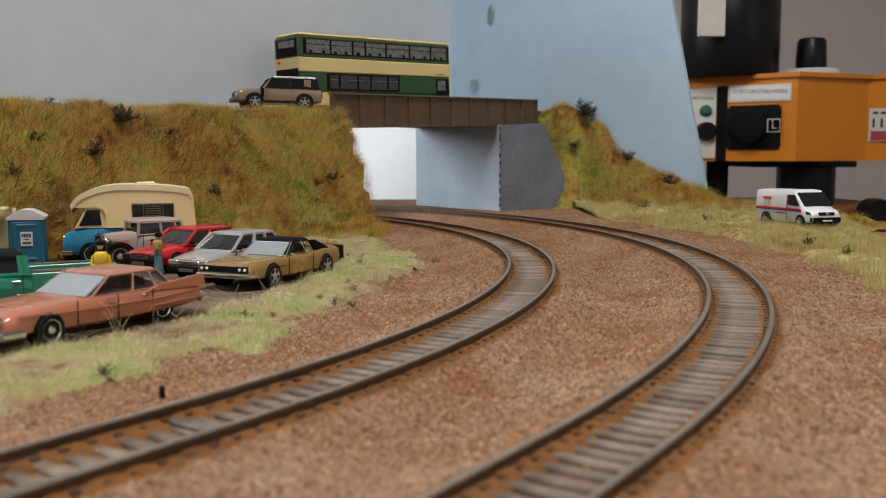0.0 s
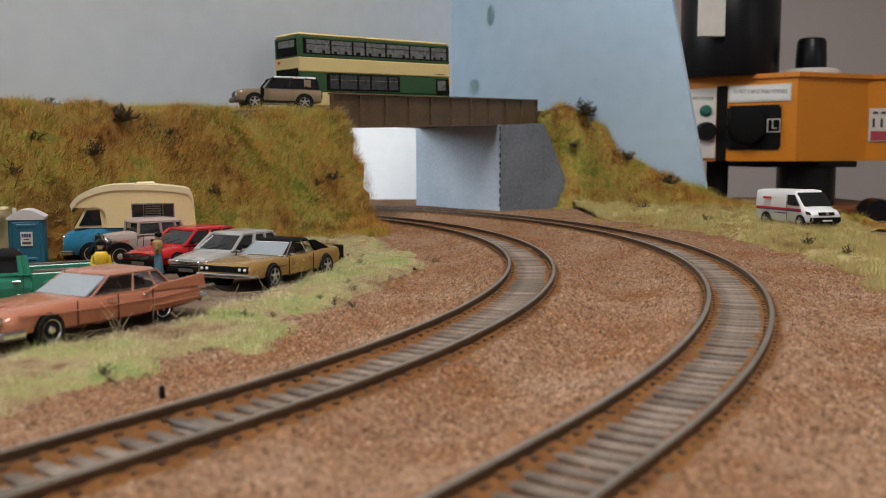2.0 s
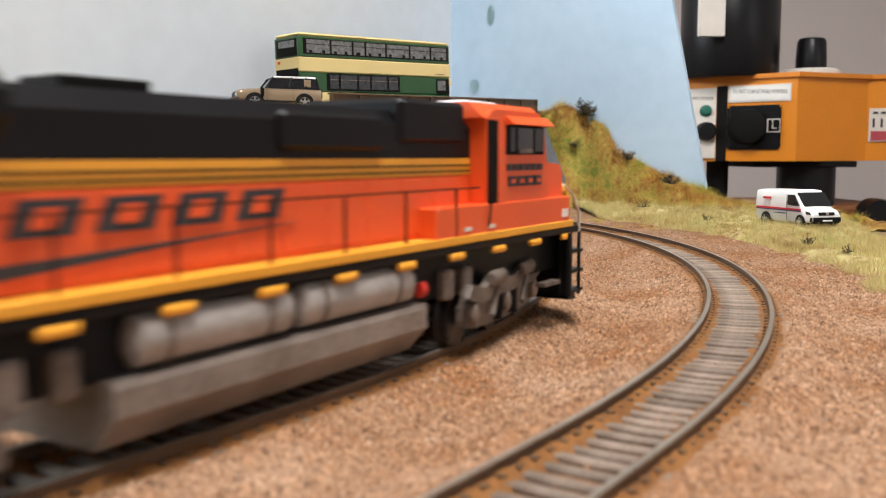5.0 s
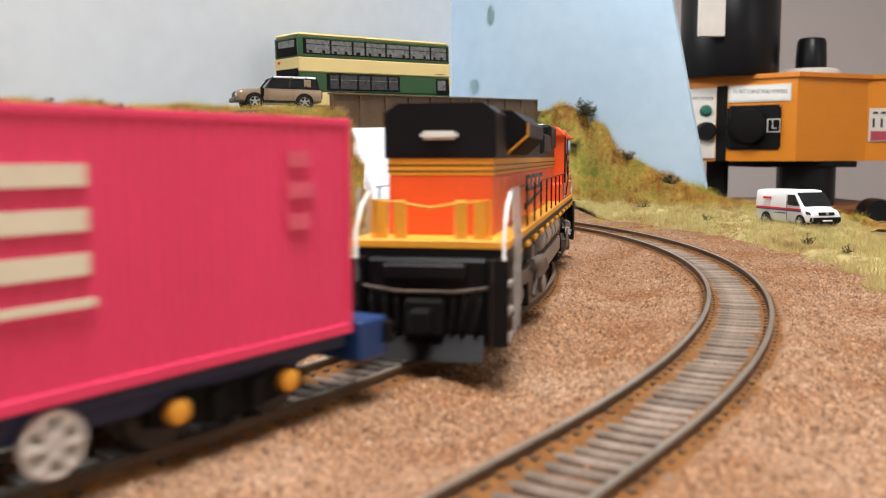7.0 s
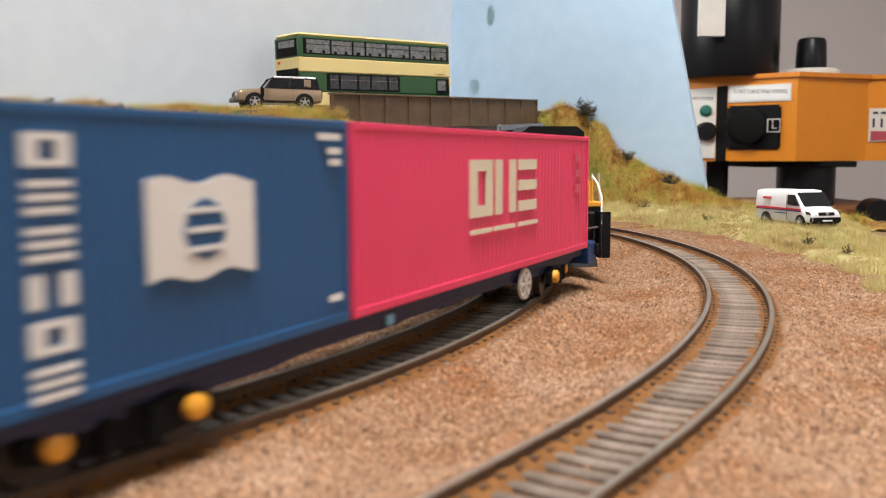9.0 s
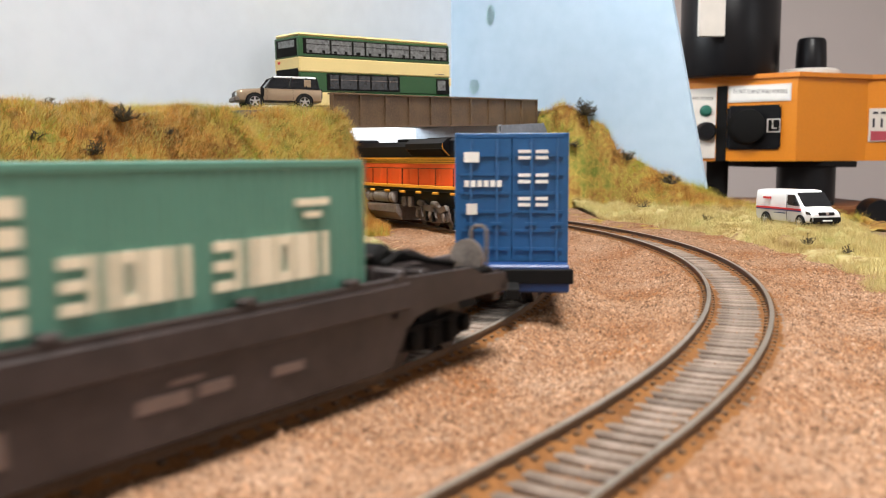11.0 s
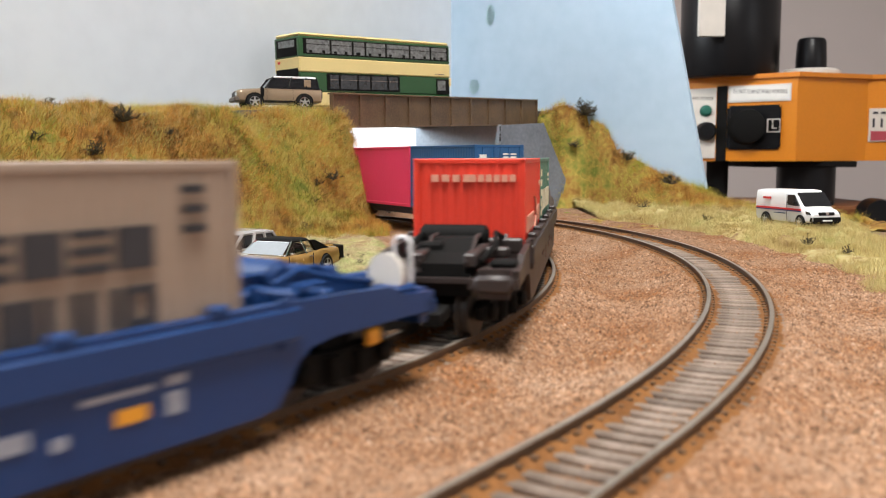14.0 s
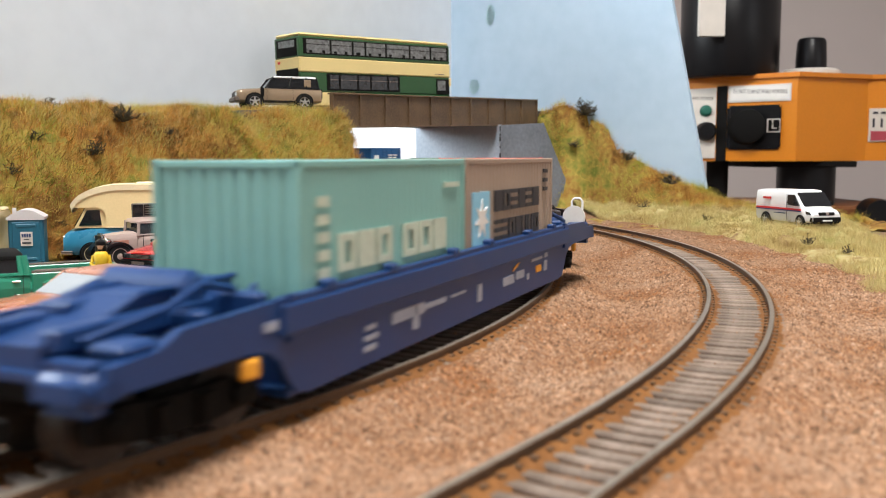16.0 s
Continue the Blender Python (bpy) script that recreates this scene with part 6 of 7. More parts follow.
def saloon():
    """Long copper 1960s saloon with tail fins."""
    e = thing("saloon_car", at(-0.0995, 0.2500, -119.3) @ Matrix.Diagonal((0.91, 0.95, 0.93, 1)), "copper pink vintage American saloon car with tail fins", "car", "parked model cars")
    st = densify([(-0.0355, 0.0098, 0.0112, 0.0052), (-0.033, 0.0106, 0.0128, 0.0042), (-0.020, 0.0113, 0.0133, 0.0034), (0.0, 0.0114, 0.0132, 0.0032), (0.014, 0.0112, 0.0132, 0.0034), (0.026, 0.0106, 0.013, 0.0036), (0.0345, 0.0098, 0.0126, 0.0042), (0.0368, 0.0088, 0.0118, 0.0048)])
    part("body", body_loft(st, 0.0034), M["copper"], e, "copper pink metallic bodywork", smooth=True)
    for s in (-1, 1):
        fin = bmesh.new()
        prism(fin, [(-0.0365, 0.0095), (-0.0358, 0.0133), (-0.030, 0.0130), (-0.016, 0.0119), (-0.012, 0.0105)], s * 0.0118, s * 0.0131, "y")
        part("tail_fin", fin, M["copper"], e)
        part("side_crease", tube(bmesh.new(), [(-0.037, s * 0.0126, 0.0088), (-0.015, s * 0.0134, 0.0080), (0.02, s * 0.0134, 0.0086), (0.033, s * 0.0128, 0.0094)], 0.00028, 5), M["copper"], e)
        part("lower_crease", tube(bmesh.new(), [(-0.034, s * 0.0126, 0.0062), (-0.0125, s * 0.0135, 0.0058), (-0.012, s * 0.0135, 0.0046)], 0.0003, 5), M["copper"], e)
        for y in (0.0068, 0.0098):
            part("headlamp", lathe(bmesh.new(), [(0.0014, 0.0365), (0.0014, 0.0378), (0.0008, 0.0382)], 14, (0, s * y, 0.0082), "x"), M["chrome"], e, smooth=True)
    greenhouse(e, (-0.0225, 0.0085), (-0.0178, 0.0), 0.0112, 0.0166, 0.0122, 0.0103, M["copper_dull"], M["copper_dull"], (0, 0.2, 0.52, 1), r=0.00036, glass=M["clear"], trim=M["copper_dull"])
    for x in (-0.014, -0.004):
        part("seat", B(x - 0.0012, x + 0.0010, -0.0092, 0.0092, 0.0112, 0.0140, 0.0008, 2), M["seat"], e, "brown bench seat")
    part("steering_wheel", lathe(bmesh.new(), [(0.0016, 0.0), (0.0018, 0.0002), (0.0016, 0.0004)], 14, (0.0022, 0.005, 0.0128), "x"), M["black"], e)
    windscreen(e, 0.0085, 0.0, 0.0106, 0.0090, 0.0115, 0.0162, M["screen_glare"])
    part("interior", B(-0.0215, 0.0068, -0.0108, 0.0108, 0.0106, 0.0118, 0.0003), M["seat"], e, "brown interior")
    part("bonnet_ridge", B(0.018, 0.0355, -0.0012, 0.0012, 0.0104, 0.0110, 0.0003), M["copper_dull"], e)
    part("grille", B(0.0362, 0.0376, -0.0105, 0.0105, 0.0052, 0.0094, 0.0004), M["chrome"], e, "chrome grille")
    part("front_bumper", tube(bmesh.new(), [(0.032, -0.0132, 0.0048), (0.0372, -0.0128, 0.0046), (0.0386, -0.006, 0.0046), (0.0386, 0.006, 0.0046), (0.0372, 0.0128, 0.0046), (0.032, 0.0132, 0.0048)], 0.0013, 8), M["chrome"], e, "heavy chrome bumper", smooth=True)
    part("rear_bumper", tube(bmesh.new(), [(-0.034, -0.0126, 0.0055), (-0.0385, -0.0122, 0.0055), (-0.0395, 0, 0.0055), (-0.0385, 0.0122, 0.0055), (-0.034, 0.0126, 0.0055)], 0.0011, 8), M["chrome"], e, smooth=True)
    arches(e, (0.0238,), 0.0131, 0.0048, 0.0044)
    doors(e, (0.0145, 0.0, -0.0135), 0.0133, 0.0040, 0.0112)
    handles(e, (0.003, -0.0105), 0.0135, 0.0096)
    for x in (0.0238, -0.019):
        for y in (-0.0118, 0.0118):
            wheel(e, x, y if x > 0 else y * 0.82, 0.0044, 0.0028, M["chrome"])
    return e


def muscle_car():
    """Gold two-door coupe with a black vinyl roof."""
    e = thing("coupe_car", at(-0.0650, 0.3490, -114.3) @ Matrix.Diagonal((0.93, 0.96, 0.97, 1)), "gold vintage two-door coupe with black vinyl roof", "car", "parked model cars")
    st = densify([(-0.0345, 0.0108, 0.0112, 0.0055), (-0.031, 0.0115, 0.0122, 0.0042), (-0.018, 0.0118, 0.0128, 0.0034), (-0.004, 0.0107, 0.0126, 0.003), (0.010, 0.0108, 0.0126, 0.003), (0.024, 0.0105, 0.0126, 0.0034), (0.0325, 0.0098, 0.0122, 0.0042), (0.0345, 0.0090, 0.0118, 0.0048)])
    part("body", body_loft(st, 0.0032), M["gold"], e, "gold metallic bodywork", smooth=True)
    greenhouse(e, (-0.0205, 0.0088), (-0.0105, 0.0012), 0.0108, 0.0158, 0.0112, 0.0090, M["gold"], M["black_matt"], (0.5, 1), r=0.00028, glass=M["clear"], trim=M["chrome"])
    for x in (-0.009, 0.0):
        part("seat", B(x - 0.0012, x + 0.0010, -0.0085, 0.0085, 0.0106, 0.0136, 0.0008, 2), M["seat"], e, "brown seat")
    for s in (-1, 1):
        part("rear_pillar", prism(bmesh.new(), [(-0.024, 0.0112), (-0.0128, 0.0110), (-0.0085, 0.0156), (-0.012, 0.0156)], s * 0.0100, s * 0.0113, "y"), M["black_matt"], e, "black vinyl rear pillar")
        part("side_vent", B(0.012, 0.0165, s * 0.0127 - 0.0002, s * 0.0127 + 0.0002, 0.0075, 0.0078), M["dark_line"], e)
        for y in (0.0075, 0.0098):
            part("headlamp", lathe(bmesh.new(), [(0.0006, 0.0340), (0.0006, 0.0350), (0.0003, 0.0352)], 12, (0, s * y, 0.0080), "x"), M["white"], e, smooth=True)
        part("mirror", B(0.006, 0.0075, s * 0.0128 - 0.0008, s * 0.0128 + 0.0008, 0.0110, 0.0119, 0.0002), M["chrome"], e)
    part("grille", B(0.0335, 0.0347, -0.0112, 0.0112, 0.0066, 0.0092, 0.0003), M["black"], e, "full width black grille")
    part("front_bumper", tube(bmesh.new(), [(0.031, -0.0124, 0.0056), (0.0348, -0.0118, 0.0056), (0.0356, 0, 0.0056), (0.0348, 0.0118, 0.0056), (0.031, 0.0124, 0.0056)], 0.0008, 8), M["chrome"], e, smooth=True)
    part("rear_bumper", tube(bmesh.new(), [(-0.031, -0.012, 0.0060), (-0.0352, -0.0115, 0.0060), (-0.0358, 0, 0.006), (-0.0352, 0.0115, 0.006), (-0.031, 0.012, 0.006)], 0.0007, 8), M["chrome"], e, smooth=True)
    windscreen(e, 0.0088, 0.0012, 0.0096, 0.0078, 0.0111, 0.0154, M["screen_glare"])
    part("tail_stripe", B(-0.0342, -0.0305, -0.0124, 0.0124, 0.0058, 0.0117, 0.0004), M["black_matt"], e, "black band round the tail")
    part("rear_deck", B(-0.030, -0.0205, -0.0098, 0.0098, 0.0112, 0.0122, 0.0004), M["gold"], e)
    arches(e, (0.0205, -0.0185), 0.0126, 0.0050, 0.0045)
    doors(e, (0.0095, -0.0085), 0.0128, 0.0036, 0.0106)
    handles(e, (-0.0065,), 0.0129, 0.0092)
    for x in (0.0205, -0.0185):
        for y in (-0.0112, 0.0112):
            wheel(e, x, y, 0.0045, 0.0030, M["alloy"])
    return e


def hatchback(x, y, yaw, paint, L, label, grille, big_lamps):
    e = thing("hatchback_car", at(x, y, yaw), label, "car", "parked model cars")
    h = L / 2
    hw = 0.0105
    st = densify([(-h, 0.0092, hw * 0.92, 0.0045), (-h + 0.003, 0.0108, hw * 0.98, 0.0034), (-h * 0.3, 0.0111, hw, 0.003), (h * 0.32, 0.0108, hw, 0.003), (h * 0.6, 0.0102, hw, 0.003), (h - 0.003, 0.0092, hw * 0.97, 0.0034), (h, 0.0084, hw * 0.93, 0.004)])
    part("body", body_loft(st, 0.003), paint, e, smooth=True)
    greenhouse(e, (-h + 0.003, h * 0.42), (-h + 0.0075, h * 0.06), 0.0108, 0.0168, hw * 0.95, hw * 0.8, paint, paint, (0, 0.30, 0.62, 1), r=0.0007)
    part("grille", B(h - 0.0006, h + 0.0005, -0.0052, 0.0052, 0.0062, 0.0080, 0.0002), grille, e)
    for i in range(3):
        part("grille_bar", B(h + 0.0004, h + 0.0008, -0.005, 0.005, 0.0064 + i * 0.0005, 0.00662 + i * 0.0005), M["black_matt"] if grille is M["chrome"] else M["frame_grey"], e)
    for s in (-1, 1):
        part("headlamp", B(h - 0.001, h + 0.0006, s * 0.0072 - 0.0020, s * 0.0072 + 0.0020, 0.0062, 0.0082, 0.0003), M["chrome"] if big_lamps else M["pane"], e, "clear headlamp")
        part("indicator", B(h - 0.0018, h + 0.0003, s * 0.0097 - 0.0006, s * 0.0097 + 0.0006, 0.0062, 0.0082, 0.0002), M["orange_lens"] if big_lamps else M["black_matt"], e)
        part("mirror", B(h * 0.30, h * 0.30 + 0.001, s * 0.0113 - 0.0011, s * 0.0113 + 0.0011, 0.0112, 0.0124, 0.0003), M["black_matt"], e)
        part("tail_lamp", B(-h - 0.0003, -h + 0.0008, s * 0.0075 - 0.0018, s * 0.0075 + 0.0018, 0.0068, 0.0088), M["red_lens"], e)
        part("wiper", tube(bmesh.new(), [(h * 0.41, s * 0.003 - 0.002, 0.0117), (h * 0.33, s * 0.003 + 0.002, 0.0132)], 0.00015, 4), M["black_matt"], e)
        part("side_strip", B(-h * 0.85, h * 0.9, s * hw - 0.0003, s * hw + 0.0003, 0.0062, 0.0066), M["black_matt"], e)
    part("front_bumper", B(h - 0.0012, h + 0.0016, -0.0102, 0.0102, 0.0034, 0.0058, 0.0006, 2), M["black_matt"], e, "black plastic bumper")
    part("rear_bumper", B(-h - 0.0014, -h + 0.001, -0.0100, 0.0100, 0.0038, 0.0060, 0.0006, 2), M["black_matt"], e)
    part("number_plate", B(h + 0.0014, h + 0.0019, -0.0034, 0.0034, 0.0040, 0.0052), M["frame_grey"], e)
    arches(e, (h * 0.62, -h * 0.58), hw, 0.0046, 0.0040)
    doors(e, (h * 0.36, -h * 0.12), hw, 0.0034, 0.0108)
    handles(e, (-h * 0.05,), hw + 0.0001, 0.0092)
    for px in (h * 0.62, -h * 0.58):
        for py in (-0.0094, 0.0094):
            wheel(e, px, py, 0.0040, 0.0024, M["alloy"])
    return e


def vintage_car():
    e = thing("vintage_car", at(-0.1345, 0.4010, -139.0), "taupe upright vintage saloon car with black wings", "car", "parked model cars")
    T = M["taupe"]
    part("bonnet", body_loft(densify([(0.0175, 0.0140, 0.0042, 0.0045), (0.012, 0.0146, 0.0056, 0.0042), (0.0045, 0.0150, 0.0072, 0.004)]), 0.004, 0.0012), T, e, "taupe bonnet", smooth=True)
    part("radiator", B(0.0172, 0.0188, -0.0042, 0.0042, 0.0048, 0.0150, 0.0008, 2), M["chrome"], e, "chrome radiator shell")
    part("radiator_core", B(0.0186, 0.0191, -0.0033, 0.0033, 0.0056, 0.0138), M["black"], e)
    part("body", body_loft(densify([(0.0045, 0.0135, 0.0076, 0.004), (0.0, 0.0138, 0.0084, 0.004), (-0.012, 0.0138, 0.0086, 0.004), (-0.0175, 0.0136, 0.0078, 0.0046)]), 0.004), T, e, smooth=True)
    greenhouse(e, (-0.0168, 0.0042), (-0.0150, 0.0036), 0.0138, 0.0196, 0.0080, 0.0076, T, T, (0, 0.16, 0.50, 1), r=0.0007, glass=M["pane"], roof_t=0.0014)
    for s in (-1, 1):
        wing = [(0.019 * math.cos(a) * 0.38 + 0.0135, 0.0048 + 0.0066 * math.sin(a)) for a in [math.pi * (1 - i / 10) for i in range(11)]]
        inner = [(p[0] * 0.9 + 0.0013, p[1] - 0.0011) for p in wing[::-1]]
        part("front_wing", prism(bmesh.new(), wing + inner, s * 0.0050, s * 0.0098, "y"), M["black"], e, "glossy black front wing", smooth=False)
        wing = [(0.019 * math.cos(a) * 0.34 - 0.0125, 0.0048 + 0.0062 * math.sin(a)) for a in [math.pi * (1 - i / 10) for i in range(11)]]
        inner = [(p[0] * 0.9 - 0.0012, p[1] - 0.0011) for p in wing[::-1]]
        part("rear_wing", prism(bmesh.new(), wing + inner, s * 0.0060, s * 0.0098, "y"), M["black"], e)
        part("running_board", B(-0.007, 0.008, s * 0.0088 - 0.0014, s * 0.0088 + 0.0014, 0.0036, 0.0043), M["black"], e)
        part("headlamp", lathe(bmesh.new(), [(0.0004, 0.0155), (0.0014, 0.0168), (0.0017, 0.0182), (0.0015, 0.0186)], 14, (0, s * 0.0062, 0.0118), "x"), M["chrome"], e, smooth=True)
        part("louvres", B(0.008, 0.0145, s * 0.0062 - 0.0004, s * 0.0062 + 0.0004, 0.0092, 0.0118), M["copper_dull"], e)
    doors(e, (0.0025, -0.0072), 0.0087, 0.0046, 0.0136)
    for x in (0.0132, -0.0128):
        for y in (-0.0078, 0.0078):
            wheel(e, x, y, 0.0052, 0.0018, M["taupe"])
    return e


def motorhome():
    e = thing("motorhome", at(-0.1445, 0.4180, -163.0) @ Matrix.Diagonal((0.9, 1, 0.99, 1)), "cream and blue classic motorhome with curved roof", "motorhome")
    C, Bl = M["cream"], M["sea_blue"]
    hw = 0.0132
    # blue lower body and bonnet
    part("lower_body", body_loft(densify([(-0.0315, 0.0165, hw * 0.98, 0.0045), (-0.028, 0.0166, hw, 0.004), (0.012, 0.0166, hw, 0.004), (0.021, 0.0163, hw * 0.98, 0.004), (0.028, 0.0150, hw * 0.92, 0.0045), (0.0315, 0.0128, hw * 0.8, 0.0055)]), 0.004), Bl, e, "blue lower bodywork", smooth=True)
    # cream living box with a roof that curves down over the cab
    prof = [(-0.0318, 0.0166), (-0.0312, 0.0270), (-0.0300, 0.0318), (-0.0270, 0.0336), (-0.012, 0.0352), (0.006, 0.0354), (0.0165, 0.0338), (0.0235, 0.0308), (0.0272, 0.0270), (0.0272, 0.0256), (0.0150, 0.0256), (0.0128, 0.0246), (0.0112, 0.0222), (0.0112, 0.0166)]
    full = [prof[0]] + densify(prof[1:10], 5) + prof[10:]
    part("living_box", prism(bmesh.new(), full, -hw, hw, "y"), C, e, "cream living compartment")
    arc = densify(prof[1:10], 5)
    top = [(p[0], p[1] + 0.0003) for p in arc]
    bot = [(p[0] * 0.975, p[1] - 0.0022) for p in arc][::-1]
    part("roof_shell", prism(bmesh.new(), top + bot, -hw - 0.0005, hw + 0.0005, "y"), M["cream_roof"], e, "pale cream curved roof")
    part("roof_vent", B(-0.0125, -0.003, -0.005, 0.005, 0.0348, 0.0366, 0.0006), M["cream_roof"], e)
    # cab
    part("cab", prism(bmesh.new(), [(0.0112, 0.0164), (0.0260, 0.0164), (0.0205, 0.0256), (0.0112, 0.0256)], -hw * 0.93, hw * 0.93, "y"), C, e)
    for s in (-1, 1):
        y = s * hw * 0.935
        part("cab_window", prism(bmesh.new(), [(0.0132, 0.0176), (0.0238, 0.0176), (0.0198, 0.0244), (0.0140, 0.0244)], y - 0.0003, y + 0.0003, "y"), M["glass"], e)
        y = s * hw
        w = part("window", B(-0.0215, -0.0010, y - 0.0004, y + 0.0004, 0.0202, 0.0272, 0.0003), M["frame_grey"], e, "side window with slatted blind")
        part("pane", B(-0.0208, -0.0017, y - 0.0006, y + 0.0006, 0.0208, 0.0266), M["glass"], w)
        for i in range(5):
            part("blind_slat", B(-0.0150, -0.0075, y - 0.0008, y + 0.0008, 0.0212 + i * 0.0011, 0.02165 + i * 0.0011), M["frame_grey"], w)
        for x in (-0.0160, -0.0068):
            part("mullion", B(x - 0.0002, x + 0.0002, y - 0.0009, y + 0.0009, 0.0206, 0.0268), M["frame_grey"], w)
        part("waist_trim", B(-0.0318, 0.011, y - 0.0003, y + 0.0003, 0.0163, 0.0169), M["cream_roof"], e)
        part("headlamp", lathe(bmesh.new(), [(0.0016, 0.0295), (0.0016, 0.0312), (0.0008, 0.0316)], 14, (0, s * 0.0088, 0.0118), "x"), M["chrome"], e, smooth=True)
    part("windscreen", prism(bmesh.new(), [(0.0255, 0.0172), (0.0262, 0.0172), (0.0212, 0.0250), (0.0205, 0.0250)], -hw * 0.84, hw * 0.84, "y"), M["glass"], e)
    part("bumper", tube(bmesh.new(), [(0.027, -0.0128, 0.0056), (0.0318, -0.0115, 0.0056), (0.0335, 0, 0.0056), (0.0318, 0.0115, 0.0056), (0.027, 0.0128, 0.0056)], 0.0009, 8), M["chrome"], e, "chrome bumper", smooth=True)
    part("grille", B(0.0302, 0.0322, -0.0058, 0.0058, 0.0070, 0.0104, 0.0006), M["chrome"], e)
    arches(e, (0.0185, -0.0180), hw, 0.0056, 0.0045)
    for x in (0.0185, -0.0180):
        for y in (-0.0118, 0.0118):
            wheel(e, x, y, 0.0048, 0.0028, M["cream"])
    return e


def pickup():
    e = thing("pickup_truck", at(-0.1375, 0.2850, -149.0), "green vintage pickup truck with black cab roof", "pickup truck", "parked model cars")
    G = M["green"]
    hw = 0.0118
    part("body", body_loft(densify([(0.008, 0.0118, hw, 0.004), (0.014, 0.0116, hw, 0.004), (0.026, 0.0108, hw * 0.95, 0.0045), (0.0325, 0.0095, hw * 0.85, 0.005)]), 0.004), G, e, smooth=True)
    part("cab", body_loft([(-0.0045, 0.0118, hw * 0.97, 0.004), (0.009, 0.0118, hw * 0.97, 0.004)], 0.004), G, e)
    greenhouse(e, (-0.0040, 0.0090), (-0.0030, 0.0058), 0.0116, 0.0172, hw * 0.92, hw * 0.82, G, M["black_matt"], (0, 0.14, 1), r=0.0010, roof_t=0.0014)
    # load bed: walls, floor and rails
    bed = part("load_bed", B(-0.0325, -0.005, -hw * 0.93, hw * 0.93, 0.0048, 0.0064, 0.0002), G, e, "green open load bed")
    for s in (-1, 1):
        part("bed_side", B(-0.0325, -0.005, s * hw * 0.93 - 0.0006, s * hw * 0.93 + 0.0006, 0.0048, 0.0118, 0.0003), G, bed)
        part("bed_rail", tube(bmesh.new(), [(-0.0325, s * hw * 0.93, 0.0122), (-0.005, s * hw * 0.93, 0.0122)], 0.0004, 6), M["frame_grey"], bed)
        part("rear_fender", prism(bmesh.new(), [(-0.0265, 0.0045), (-0.0265, 0.0085), (-0.0240, 0.0098), (-0.0110, 0.0098), (-0.0080, 0.0088), (-0.0075, 0.0045)], s * hw * 0.95, s * (hw + 0.0012), "y"), G, e)
        part("side_trim", B(-0.0262, -0.0078, s * (hw + 0.0012) - 0.0002, s * (hw + 0.0012) + 0.0002, 0.0080, 0.0086), M["chrome"], e)
        part("headlamp", lathe(bmesh.new(), [(0.0016, 0.0312), (0.0016, 0.0328), (0.0008, 0.0332)], 14, (0, s * 0.0078, 0.0082), "x"), M["chrome"], e, smooth=True)
    part("tailgate", B(-0.0331, -0.0320, -hw * 0.93, hw * 0.93, 0.0048, 0.0118, 0.0003), G, bed)
    part("load", B(-0.029, -0.007, -hw * 0.7, hw * 0.7, 0.0064, 0.0108, 0.0012), M["frame_grey"], bed, "grey sheeted load")
    part("bumper", B(0.0325, 0.0342, -hw * 0.95, hw * 0.95, 0.0045, 0.0062, 0.0005), M["chrome"], e)
    doors(e, (0.0085, -0.0025), hw * 0.97, 0.0046, 0.0116)
    handles(e, (-0.0005,), hw * 0.975, 0.0092)
    arches(e, (0.0205,), hw * 0.97, 0.0058, 0.0046)
    arches(e, (-0.0170,), hw + 0.0012, 0.0056, 0.0046)
    for x in (0.0205, -0.0170):
        for y in (-0.0105, 0.0105):
            wheel(e, x, y, 0.0048, 0.0026, M["chrome"])
    return e


def toilet_cabin():
    e = thing("portable_toilet", at(-0.1705, 0.3705, 18.0) @ Matrix.Diagonal((0.92, 0.92, 1.09, 1)), "teal portable toilet cabin with white roof and notice", "portable toilet")
    part("cabin", B(-0.0072, 0.0072, -0.0072, 0.0072, 0.0, 0.0218, 0.0006), M["teal"], e)
    pts = [(-0.0078 + 0.0156 * i / 10, 0.0216 + 0.0028 * math.sin(math.pi * i / 10)) for i in range(11)]
    part("roof", prism(bmesh.new(), [(-0.0078, 0.0206)] + pts + [(0.0078, 0.0206)], -0.0078, 0.0078, "y"), M["grey_white"], e, "white arched roof")
    part("door", B(-0.0056, 0.0056, -0.0077, -0.0070, 0.0008, 0.0200, 0.0003), M["teal"], e)
    for z in (0.0185, 0.0060):
        part("door_panel", B(-0.0040, 0.0040, -0.0080, -0.0075, z - 0.0006, z + 0.0006, 0.0002), M["teal"], e)
    part("vent", B(-0.0060, -0.0045, 0.0, 0.0015, 0.0225, 0.0248), M["grey_white"], e)
    n = part("notice", B(-0.0022, 0.0026, -0.0082, -0.0077, 0.0110, 0.0162), M["offwhite"], e, "white paper notice")
    for i in range(4):
        part("writing_bar", B(-0.0017 + i * 0.00098, -0.0010 + i * 0.00098, -0.0084, -0.0080, 0.0142, 0.0155), M["wagon_blue"], n)
    part("writing_bar", B(-0.0008, 0.0012, -0.0084, -0.0080, 0.0133, 0.0136), M["lettering_d"], n)
    part("writing_bar", B(-0.0016, 0.0020, -0.0084, -0.0080, 0.0118, 0.0124), M["lettering_d"], n)
    return e


